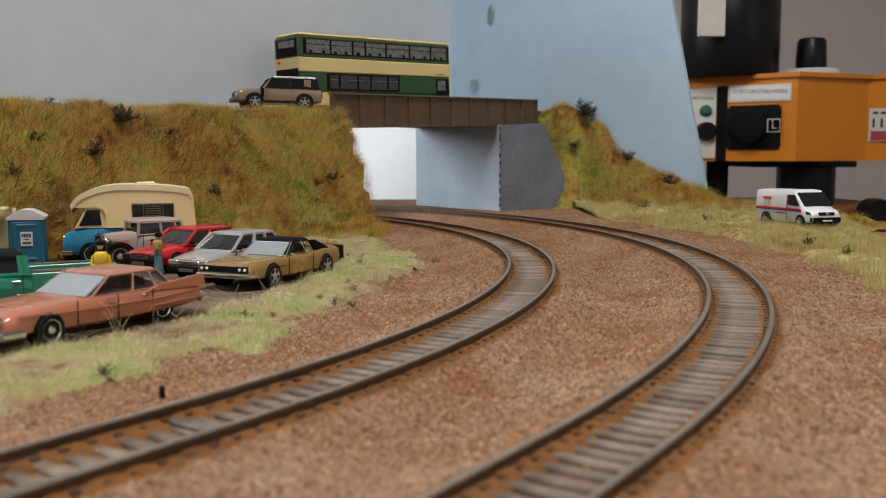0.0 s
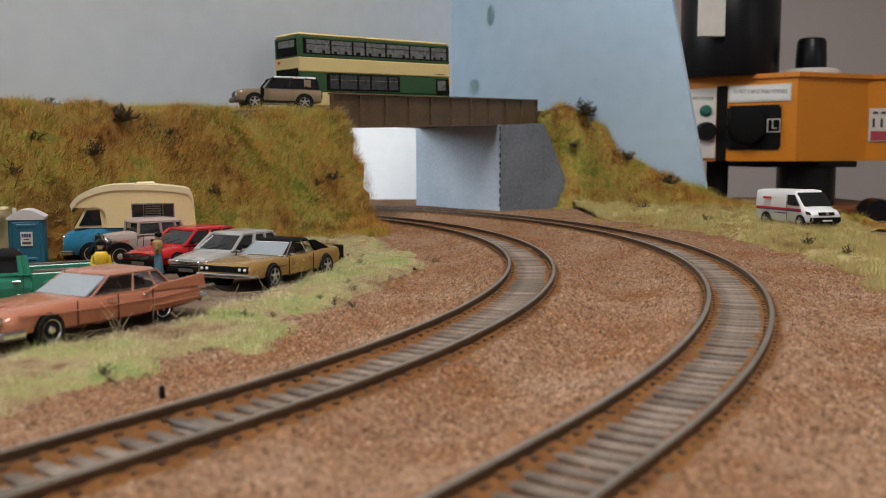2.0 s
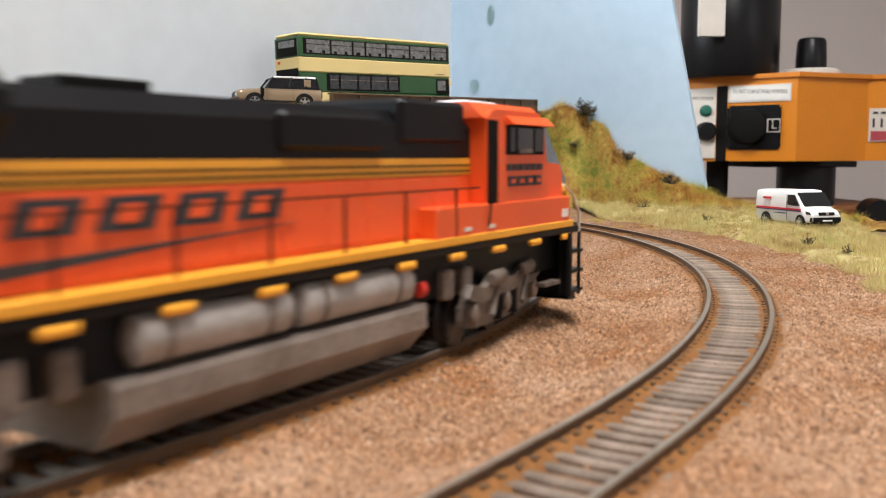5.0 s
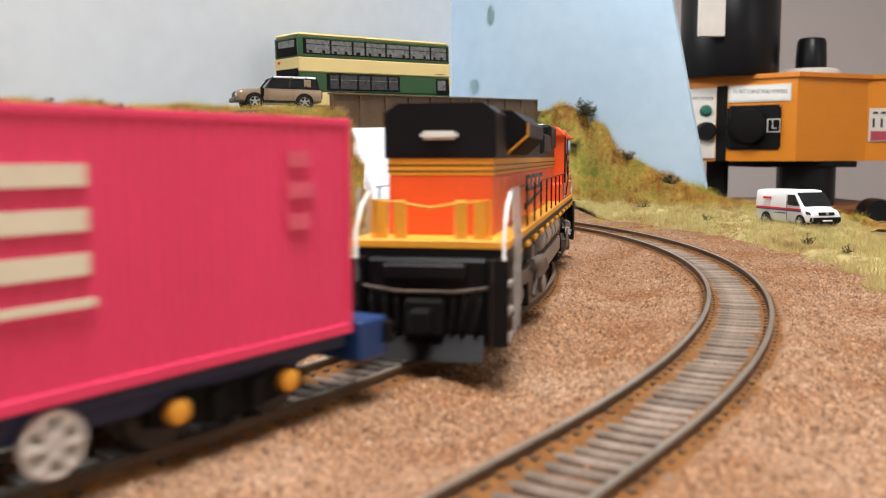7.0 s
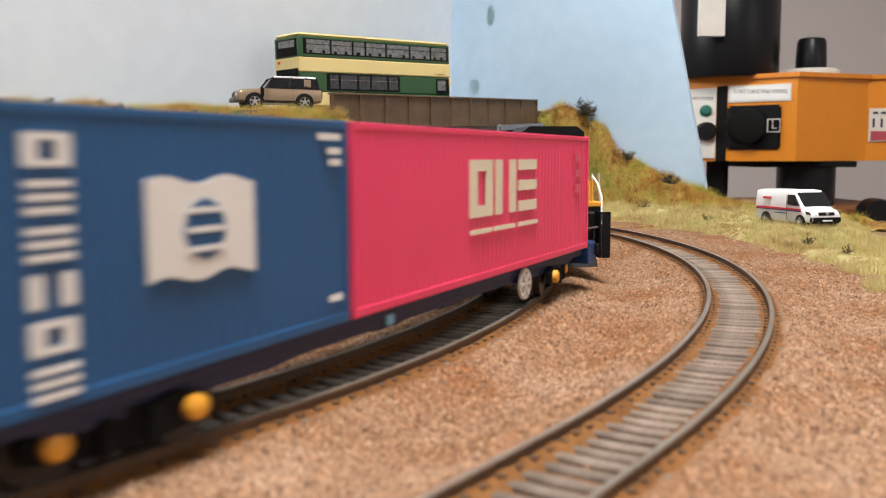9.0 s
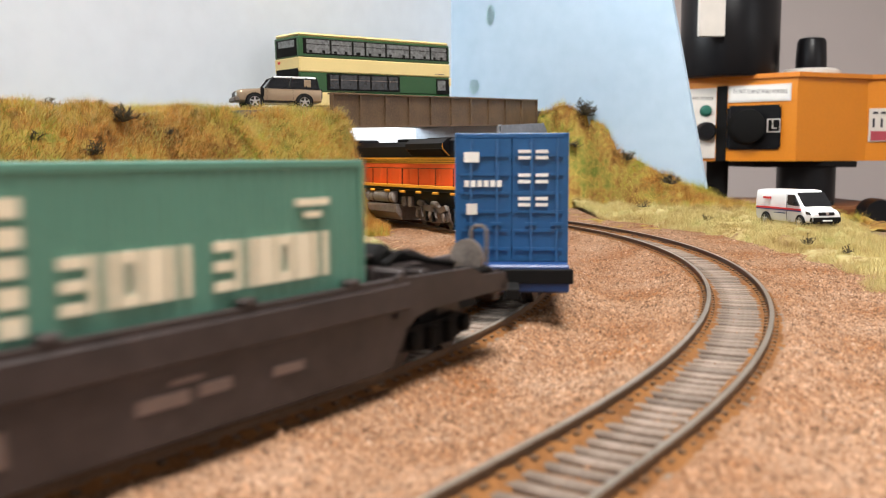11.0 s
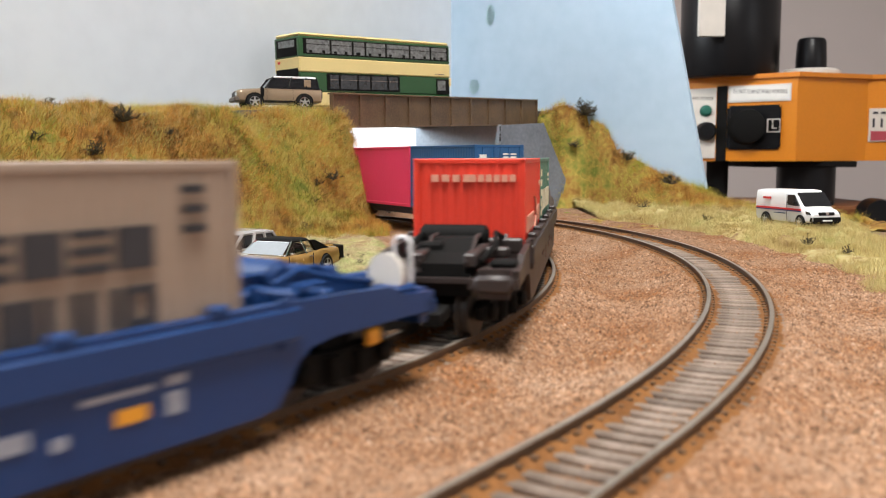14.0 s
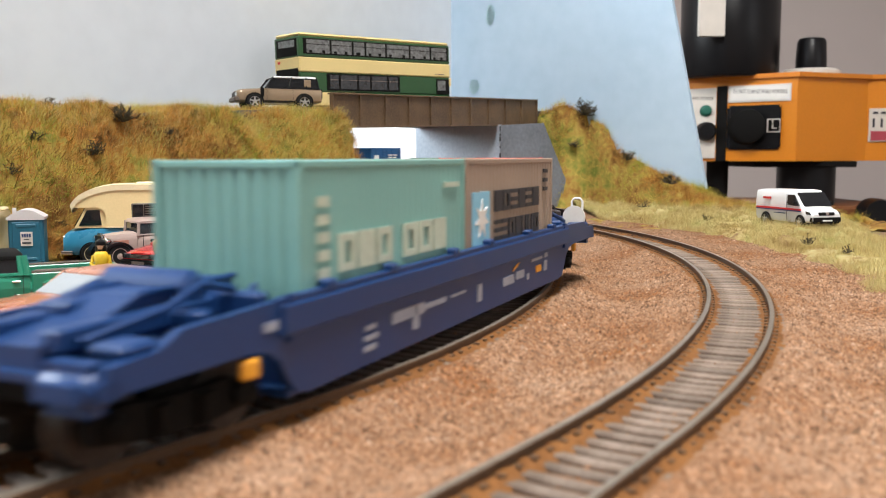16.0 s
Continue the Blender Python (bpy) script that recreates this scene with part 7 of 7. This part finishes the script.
def cream_van():
    e = thing("cream_van", at(-0.2060, 0.3640, 8.0), "cream delivery van with rounded roof", "van")
    part("body", body_loft(densify([(-0.027, 0.0225, 0.0105, 0.004), (-0.020, 0.0255, 0.0115, 0.004), (0.022, 0.0262, 0.0118, 0.004), (0.0265, 0.0255, 0.0112, 0.0045)]), 0.004, 0.002), M["cream"], e, smooth=True)
    part("roof", B(-0.02, 0.0262, -0.0108, 0.0108, 0.0256, 0.0272, 0.0006), M["cream_roof"], e)
    part("window", B(0.0125, 0.0245, -0.0122, -0.0114, 0.0165, 0.0232, 0.0006), M["pane"], e)
    text("lettering", "ES", 0.0034, M["red_lens"], e, Matrix.Translation((0.0212, -0.0121, 0.0110)) @ pose(0, 0, 0, 90))
    part("stripe", B(-0.024, 0.0262, -0.0121, 0.0121, 0.0060, 0.0070), M["copper_dull"], e)
    for x in (-0.017, 0.016):
        for y in (-0.0102, 0.0102):
            wheel(e, x, y, 0.0046, 0.0026, M["cream"])
    return e


def figure(name, x, y, yaw, h, top, low, hair, label, skirt):
    """A little painted figurine in one plain mesh."""
    bm = bmesh.new()
    k = h / 0.022
    mats = [low, top, mat("figurine_skin", (0.5, 0.3, 0.2), 0.6), hair]
    ranges = []
    def seg(prof, m, c=(0, 0, 0)):
        a = len(bm.faces)
        lathe(bm, [(r * k, z * k) for r, z in prof], 12, c)
        bm.faces.ensure_lookup_table()
        ranges.append((a, len(bm.faces), m))
    if skirt:
        seg([(0.0028, 0.0008), (0.0029, 0.0015), (0.0022, 0.006), (0.0016, 0.0115)], 0)
    else:
        seg([(0.0015, 0.0), (0.0017, 0.006), (0.0021, 0.0115)], 0)
    seg([(0.0017, 0.0113), (0.0023, 0.0145), (0.0026, 0.0172), (0.0018, 0.0184), (0.0007, 0.0188)], 1)
    for s in (-1, 1):
        a = len(bm.faces)
        tube(bm, [(0, s * 0.0025 * k, 0.0172 * k), (0.0004 * k, s * 0.0031 * k, 0.0142 * k), (0.0018 * k, s * 0.0016 * k, 0.0128 * k)], 0.00065 * k, 7)
        ranges.append((a, len(bm.faces), 1))
    seg([(0.0006, 0.0185), (0.0013, 0.0193), (0.0015, 0.0205), (0.0011, 0.0218)], 2)
    seg([(0.0014, 0.0199), (0.0019, 0.0207), (0.0017, 0.0220), (0.0008, 0.0227)], 3, (-0.0004 * k, 0, 0))
    if not skirt:
        seg([(0.0012, 0.0178), (0.0020, 0.0188), (0.0020, 0.0203), (0.0010, 0.021)], 3, (-0.0007 * k, 0, 0))
    bm.faces.ensure_lookup_table()
    for a, b, m in ranges:
        for i in range(a, b):
            bm.faces[i].material_index = m
    ob = part(name, bm, mats[0], None, smooth=True)
    for m in mats[1:]:
        ob.data.materials.append(m)
    ob.matrix_world = at(x, y, yaw)
    return tagged(ob, label, "figurine", "painted figurines")


saloon()
muscle_car()
hatchback(-0.0866, 0.3655, -116.0, M["silver"], 0.0488, "silver grey hatchback car with clear headlamps", M["chrome"], True)
hatchback(-0.1112, 0.3900, -118.0, M["red"], 0.0520, "bright red hatchback car with black grille", M["black_matt"], False)
vintage_car()
motorhome()
pickup()
toilet_cabin()
cream_van()
figure("figurine", -0.1105, 0.2905, -80, 0.0205, mat("yellow_top", (0.75, 0.5, 0.02), 0.6), M["taupe"], M["black"], "painted figurine in yellow top with black hair", False)
figure("figurine", -0.1147, 0.3620, -160, 0.0172, mat("ochre_top", (0.4, 0.27, 0.09), 0.6), mat("blue_skirt", (0.08, 0.2, 0.26), 0.6), M["black"], "painted figurine in ochre top and blue skirt", True)


# ---------------------------------------------------------------- road vehicles on the bank
def bus():
    d = Vector((0.112, 0.105)).normalized()
    e = thing("double_decker_bus", Matrix.Translation((-0.105, 0.68, 0.0765)) @ Matrix.Rotation(math.atan2(d.y, d.x), 4, "Z") @ Matrix.Rotation(radians(-1.6), 4, "Y"),
              "cream and green double-decker bus with dark windows", "bus")
    L, W = 0.1535, 0.0330
    Yl, Gd = M["bus_yellow"], M["green_dark"]
    # local x along the near side, y into the bus
    def slab(name, z0, z1, m, inset=0.0, x0=0.0, x1=L, bev=0.0008, label=""):
        return part(name, B(x0 + inset, x1 - inset, inset, W - inset, z0, z1, bev), m, e, label)
    slab("skirt", 0.004, 0.0145, Yl, 0.0, 0, 0.052, label="cream lower panels")
    slab("skirt", 0.004, 0.0145, Gd, 0.0, 0.052, L, label="dark green lower panels")
    slab("lower_saloon", 0.0145, 0.0292, Gd, 0.0001, label="green lower deck")
    slab("waist_band", 0.0292, 0.0402, Yl, -0.0002, label="cream band between decks")
    slab("upper_saloon", 0.0402, 0.0556, Gd, 0.0, label="green upper deck")
    slab("roof", 0.0556, 0.0582, Yl, 0.0004, bev=0.0012, label="cream roof")
    part("roof_pod", B(0.09, 0.108, 0.008, 0.025, 0.0580, 0.0594, 0.0005), Yl, e)
    # upper windows
    xs = [0.0055, 0.0285, 0.0495, 0.062, 0.083, 0.108, 0.131, 0.1500]
    for side, y in (("near", -0.0001), ("far", W + 0.0001)):
        w = part("upper_glazing", B(0.0035, 0.1515, y - 0.0002, y + 0.0002, 0.0425, 0.0540, 0.0002), M["black_matt"], e, "row of dark framed upper windows")
        for a, b in zip(xs, xs[1:]):
            part("pane", B(a + 0.0010, b - 0.0010, y - 0.0004, y + 0.0004, 0.0434, 0.0532), M["pane_lit"], w)
            if side == "near":
                part("seat_back", B(a + 0.003, a + 0.006, y - 0.0006, y, 0.0434, 0.0455, 0.0006), M["black_matt"], w)
                part("seat_back", B(b - 0.008, b - 0.005, y - 0.0006, y, 0.0434, 0.0458, 0.0006), M["black_matt"], w)
                part("vent_bar", B(a + 0.001, b - 0.001, y - 0.0006, y, 0.0496, 0.0500), M["black_matt"], w)
        lx = [0.026, 0.036, 0.0535, 0.0665, 0.084, 0.0955]
        w = part("lower_glazing", B(0.024, 0.097, y - 0.0002, y + 0.0002, 0.0160, 0.0286, 0.0002), M["black_matt"], e, "row of dark lower windows")
        for a, b in zip(lx, lx[1:]):
            part("pane", B(a + 0.0010, b - 0.0010, y - 0.0004, y + 0.0004, 0.0172, 0.0276), M["pane"], w)
            part("vent_bar", B(a + 0.001, b - 0.001, y - 0.0005, y, 0.0238, 0.0242), M["frame_grey"], w)
        w = part("cab_window", B(0.137, 0.1525, y - 0.0002, y + 0.0002, 0.0150, 0.0275, 0.0003), M["black_matt"], e)
        part("pane", B(0.1385, 0.1475, y - 0.0005, y + 0.0005, 0.0180, 0.0262), M["pane_lit"], w)
    # end faces
    w = part("rear_window", B(-0.0003, 0.0003, 0.003, W - 0.003, 0.0412, 0.0540, 0.0003), M["black_matt"], e, "dark upper end window")
    part("pane", B(-0.0006, 0.0002, 0.0055, W - 0.0065, 0.0478, 0.0528), M["pane_lit"], w)
    part("rear_panel", B(-0.0004, 0.0002, 0.002, W - 0.002, 0.0255, 0.0320), M["black_matt"], e)
    part("emblem", B(-0.0005, 0.0002, 0.0255, 0.0285, 0.0362, 0.0382), M["red_lens"], e)
    part("front_window", B(L - 0.0003, L + 0.0003, 0.003, W - 0.003, 0.0420, 0.0540), M["glass"], e)
    part("front_window", B(L - 0.0003, L + 0.0003, 0.003, W - 0.003, 0.0130, 0.0285), M["glass"], e)
    part("mirror", B(L - 0.003, L - 0.001, -0.0026, -0.0012, 0.0215, 0.0285, 0.0005), M["bus_yellow"], e, "yellow mirror arm")
    part("writing_bar", B(0.136, 0.146, -0.0005, -0.0001, 0.0312, 0.0318), M["frame_grey"], e)
    part("tail_lamp", B(0.044, 0.049, -0.0006, 0.0002, 0.006, 0.0105, 0.0004), M["red_lens"], e)
    for x in (0.0365, 0.119):
        for y in (0.0022, W - 0.0022):
            wheel(e, x, y, 0.0062, 0.0040, M["red_lens"] if x < 0.05 else M["frame_grey"])
        part("wheel_arch", lathe(bmesh.new(), [(0.0074, -0.0003), (0.0074, 0.002)], 22, (x, 0, 0.0062), "y"), M["black_matt"], e)
    return e


def off_roader():
    e = thing("off_road_car", Matrix.Translation((-0.1140, 0.6300, 0.0752)) @ Matrix.Rotation(radians(-158.0), 4, "Z") @ Matrix.Diagonal((0.98, 1, 0.92, 1)), "bronze off-road car with white roof and dark windows", "car")
    P = M["bronze"]
    hw = 0.0128
    part("body", body_loft(densify([(-0.0285, 0.0135, hw * 0.95, 0.0055), (-0.027, 0.0150, hw, 0.0048), (0.006, 0.0152, hw, 0.0045), (0.012, 0.0150, hw, 0.0045), (0.026, 0.0140, hw * 0.98, 0.0050), (0.0295, 0.0125, hw * 0.9, 0.0062)]), 0.0045), P, e, "bronze bodywork", smooth=True)
    greenhouse(e, (-0.0272, 0.0105), (-0.0255, 0.0045), 0.0150, 0.0232, hw * 0.95, hw * 0.84, M["black"], M["white"], (0, 0.24, 0.58, 1), r=0.0006, roof_t=0.0012)
    for s in (-1, 1):
        part("quarter_panel", B(-0.0215, -0.0165, s * hw * 0.93 - 0.0006, s * hw * 0.93 + 0.0003, 0.0160, 0.0215, 0.0004), P, e)
        part("side_vent", B(0.0115, 0.0140, s * hw - 0.0004, s * hw + 0.0004, 0.0085, 0.0150), M["black_matt"], e)
        part("sill", B(-0.014, 0.0145, s * hw - 0.0006, s * hw + 0.0005, 0.0042, 0.0060), M["black_matt"], e)
        part("headlamp", B(0.0285, 0.0302, s * 0.0085 - 0.0018, s * 0.0085 + 0.0018, 0.0088, 0.0118, 0.0004), M["chrome"], e)
        part("mirror", B(0.0085, 0.0100, s * 0.0145 - 0.0013, s * 0.0145 + 0.0013, 0.0150, 0.0168, 0.0004), M["black"], e)
    part("grille", B(0.0288, 0.0302, -0.0066, 0.0066, 0.0088, 0.0122, 0.0004), M["black"], e)
    part("bumper", B(0.0280, 0.0316, -0.0122, 0.0122, 0.0050, 0.0084, 0.0008), M["frame_grey"], e)
    part("spare_wheel", lathe(bmesh.new(), [(0.0048, -0.0315), (0.0048, -0.0285)], 20, (0, 0, 0.0115), "x"), M["tyre"], e)
    arches(e, (0.0180, -0.0165), hw, 0.0064, 0.0052)
    doors(e, (0.0095, -0.0085), hw, 0.0060, 0.0150)
    for x in (0.0180, -0.0165):
        for y in (-0.0112, 0.0112):
            wheel(e, x, y, 0.0052, 0.0034, M["alloy"])
    return e


def white_van():
    e = thing("delivery_van", at(0.2250, 0.5740, -76.0, -0.0016) @ Matrix.Scale(0.91, 4), "white delivery van with a red and blue stripe", "van")
    Wt = M["white"]
    hw = 0.0122
    st = densify([(-0.0315, 0.0235, hw * 0.92, 0.0040), (-0.0300, 0.0248, hw * 0.95, 0.0036), (0.004, 0.0252, hw * 0.95, 0.0034), (0.0125, 0.0246, hw * 0.94, 0.0034), (0.0225, 0.0148, hw * 0.97, 0.0036), (0.0285, 0.0126, hw * 0.96, 0.0040), (0.0318, 0.0100, hw * 0.86, 0.0050)], 5)
    part("body", body_loft(st, 0.0036, 0.0016), Wt, e, "glossy white bodywork", smooth=True)
    part("windscreen", prism(bmesh.new(), [(0.0148, 0.0238), (0.0232, 0.0150), (0.0222, 0.0142), (0.0138, 0.0230)], -hw * 0.84, hw * 0.84, "y"), M["glass"], e)
    for s in (-1, 1):
        y = s * hw * 0.955
        part("cab_window", prism(bmesh.new(), [(0.0062, 0.0152), (0.0190, 0.0150), (0.0128, 0.0222), (0.0068, 0.0222)], y - 0.0008, y + 0.0006, "y"), M["glass"], e)
        part("stripe", B(-0.0300, 0.021, s * hw * 1.0 - 0.0006, s * hw * 1.0 + 0.0002, 0.0118, 0.0130), M["red_lens"], e, "red side stripe")
        part("stripe", B(-0.0300, 0.021, s * hw * 1.0 - 0.0006, s * hw * 1.0 + 0.0002, 0.0110, 0.0118), M["wagon_blue"], e)
        part("headlamp", prism(bmesh.new(), [(0.0255, 0.0118), (0.0292, 0.0112), (0.0306, 0.0094), (0.0262, 0.0096)], s * hw * 0.55, s * hw * 0.97, "y"), M["pane"], e, "clear headlamp")
        part("mirror", B(0.0165, 0.0185, s * 0.0142 - 0.0015, s * 0.0142 + 0.0015, 0.0150, 0.0178, 0.0005), M["black"], e)
        part("emblem", B(-0.0215, -0.0135, s * hw * 0.985 - 0.0008, s * hw * 0.985 + 0.0003, 0.0185, 0.0200), M["red_lens"], e)
        part("writing_bar", B(-0.008, 0.004, s * hw - 0.0005, s * hw + 0.0003, 0.0090, 0.0095), M["wagon_blue"], e)
    part("bumper", B(0.0285, 0.0328, -hw * 0.92, hw * 0.92, 0.0036, 0.0090, 0.0012, 2), M["black_matt"], e, "black front bumper and grille")
    part("grille", B(0.0300, 0.0322, -hw * 0.5, hw * 0.5, 0.0090, 0.0112, 0.0004), M["black"], e)
    part("badge", lathe(bmesh.new(), [(0.0011, 0.0320), (0.0011, 0.0326)], 14, (0, 0, 0.0103), "x"), M["chrome"], e)
    part("number_plate", B(0.0326, 0.0331, -0.0036, 0.0036, 0.0052, 0.0062), M["white"], e)
    arches(e, (0.0205, -0.0190), hw * 0.985, 0.0050, 0.0042)
    doors(e, (0.0055,), hw, 0.0050, 0.0225)
    for x in (0.0205, -0.0190):
        for y in (-0.0108, 0.0108):
            wheel(e, x, y, 0.0043, 0.0026, M["alloy"])
    return e


bus()
off_roader()
white_van()

# ---------------------------------------------------------------- dry bushes, stalks and litter
BUSHES = [(0.1337, 0.8588, 0.082, 0.0135, 26), (0.1249, 0.858, 0.052, 0.0085, 16), (0.1674, 0.8251, 0.040, 0.0085, 18), (0.1958, 0.7829, 0.020, 0.0095, 18), (0.1607, 0.722, 0.003, 0.006, 10),
          (0.1777, 0.6089, 0.0, 0.005, 10), (0.1873, 0.462, -0.002, 0.0058, 12), (0.1894, 0.421, -0.002, 0.0042, 10), (-0.1702, 0.4866, 0.0625, 0.0085, 26), (-0.2027, 0.472, 0.070, 0.0045, 12),
          (-0.1769, 0.4605, 0.0455, 0.0065, 18), (-0.0706, 0.5852, 0.029, 0.0065, 12), (-0.1284, 0.51, 0.0228, 0.0055, 12), (-0.0822, 0.5376, -0.003, 0.0075, 18), (-0.0809, 0.5806, 0.0255, 0.005, 9),
          (-0.151, 0.5041, 0.056, 0.004, 8), (-0.1955, 0.4357, 0.0512, 0.006, 14), (-0.1076, 0.5516, 0.037, 0.0045, 9), (-0.0582, 0.26, -0.003, 0.0032, 8), (-0.0743, 0.1931, -0.0035, 0.003, 8),
          (-0.0352, 0.3889, -0.003, 0.0034, 8), (-0.0191, 0.3208, -0.0068, 0.0026, 7), (-0.0037, 0.4193, -0.007, 0.004, 9), (0.003, 0.2977, -0.006, 0.0022, 7), (-0.1978, 0.4162, 0.0354, 0.0055, 10)]
for i, (x, y, z, size, n) in enumerate(BUSHES):
    twigs("dry_bush", x, y, z - 0.0008, size * (1.2 if z > 0.01 else 1.1), int(n * 1.5), 100 + i, "dark brown dry twiggy bush rooted in the turf")


def scrub():
    """Small dry shrubs scattered over the left bank and the edge of the turf strip."""
    rng = random.Random(41)
    placed = 0
    while placed < 26:
        x, y = rng.uniform(-0.26, -0.05), rng.uniform(0.36, 0.64)
        if not bool(is_left(np.array([x]), np.array([y]))[0]):
            continue
        z = float(bank_z(np.array([x]), np.array([y]))[0])
        if z > 0.07:
            continue
        twigs("dry_bush", x, y, z, rng.uniform(0.0035, 0.0065), rng.randint(12, 20), 300 + placed, "small dark dry shrub in the embankment's grass")
        placed += 1
    for k in range(16):
        a, r = rng.uniform(-0.48, 0.2), R1 - rng.uniform(0.046, 0.085)
        x, y = C1.x + r * math.cos(a), C1.y + r * math.sin(a)
        twigs("dry_bush", x, y, GROUND + 0.0012, rng.uniform(0.0022, 0.0034), rng.randint(8, 12), 400 + k, "tiny dark dry sprig beside the turf strip")


scrub()


def stalks():
    """Pale dead stalks lying and leaning along the car park's edge."""
    rng = random.Random(77)
    bm = bmesh.new()
    for i in range(260):
        a = rng.uniform(-0.52, 0.28)
        r = R1 - rng.uniform(0.058, 0.092)
        x, y = C1.x + r * math.cos(a), C1.y + r * math.sin(a)
        d = Vector((rng.gauss(0, 1), rng.gauss(0, 1), abs(rng.gauss(0.35, 0.4)))).normalized() * rng.uniform(0.004, 0.012)
        p = Vector((x, y, GROUND + 0.002))
        tube(bm, [p, p + d * 0.5 + Vector((0, 0, 0.0006)), p + d], 0.00007, 3)
    ob = part("dead_stalks", bm, mat("stalk", (0.6, 0.5, 0.3), 0.8, island=0.2))
    tagged(ob, "pale dead grass stalks lying over the turf strip", "grass", kind="stuff")


stalks()


# ---------------------------------------------------------------- what moves
RUN = [(0.0, -0.6480), (1.0, -0.5690), (2.0, -0.4900), (3.0, -0.4114), (3.5, -0.3720), (4.2, -0.3180), (6.3, -0.1385), (7.0, -0.0835), (7.5, -0.0468), (8.0, -0.0067), (8.5, 0.0367),
       (9.0, 0.0753), (11.5, 0.2849), (12.0, 0.3253), (12.5, 0.3617), (13.5, 0.4396), (14.0, 0.4850), (14.5, 0.5305), (16.0, 0.6540)]


def run_at(t):
    """Arc length of the locomotive's centre at a time, smooth between the rows."""
    ts, ss = [a for a, _ in RUN], [b for _, b in RUN]
    i = max(0, min(len(ts) - 2, sum(1 for a in ts if a <= t) - 1))
    def slope(k):
        a, b = max(0, k - 1), min(len(ts) - 1, k + 1)
        return (ss[b] - ss[a]) / (ts[b] - ts[a])
    h = ts[i + 1] - ts[i]
    q = (t - ts[i]) / h
    return ((2 * q ** 3 - 3 * q * q + 1) * ss[i] + (q ** 3 - 2 * q * q + q) * h * slope(i) + (-2 * q ** 3 + 3 * q * q) * ss[i + 1] + (q ** 3 - q * q) * h * slope(i + 1))


def on_track(s, half):
    a, _ = track_point(s + half)
    b, _ = track_point(s - half)
    d = a - b
    mid = (a + b) / 2
    return Matrix.Translation((mid.x, mid.y, 0)) @ Matrix.Rotation(math.atan2(d.y, d.x), 4, "Z")


def motions():
    times = [i * 0.25 for i in range(65)]
    for ob, off, half in ((LOCO, 0.0, 0.078), (FLAT, -0.2709, 0.0887), (WELL1, -0.5529, 0.1020), (WELL2, -0.8269, 0.1020)):
        walk(ob, [(t, on_track(run_at(t) + off, half)) for t in times])
        for child in ob.children:
            if not child.name.startswith("bogie"):
                continue
            x = child.location.x
            rows = []
            for t in times:
                s = run_at(t) + off
                m = on_track(s, half)
                p, d = track_point(s + x)
                yaw = math.atan2(d.y, d.x) - m.to_euler().z
                rows.append((t, pose(x, 0, 0, 0, 0, math.degrees(yaw))))
            walk(child, rows)


motions()
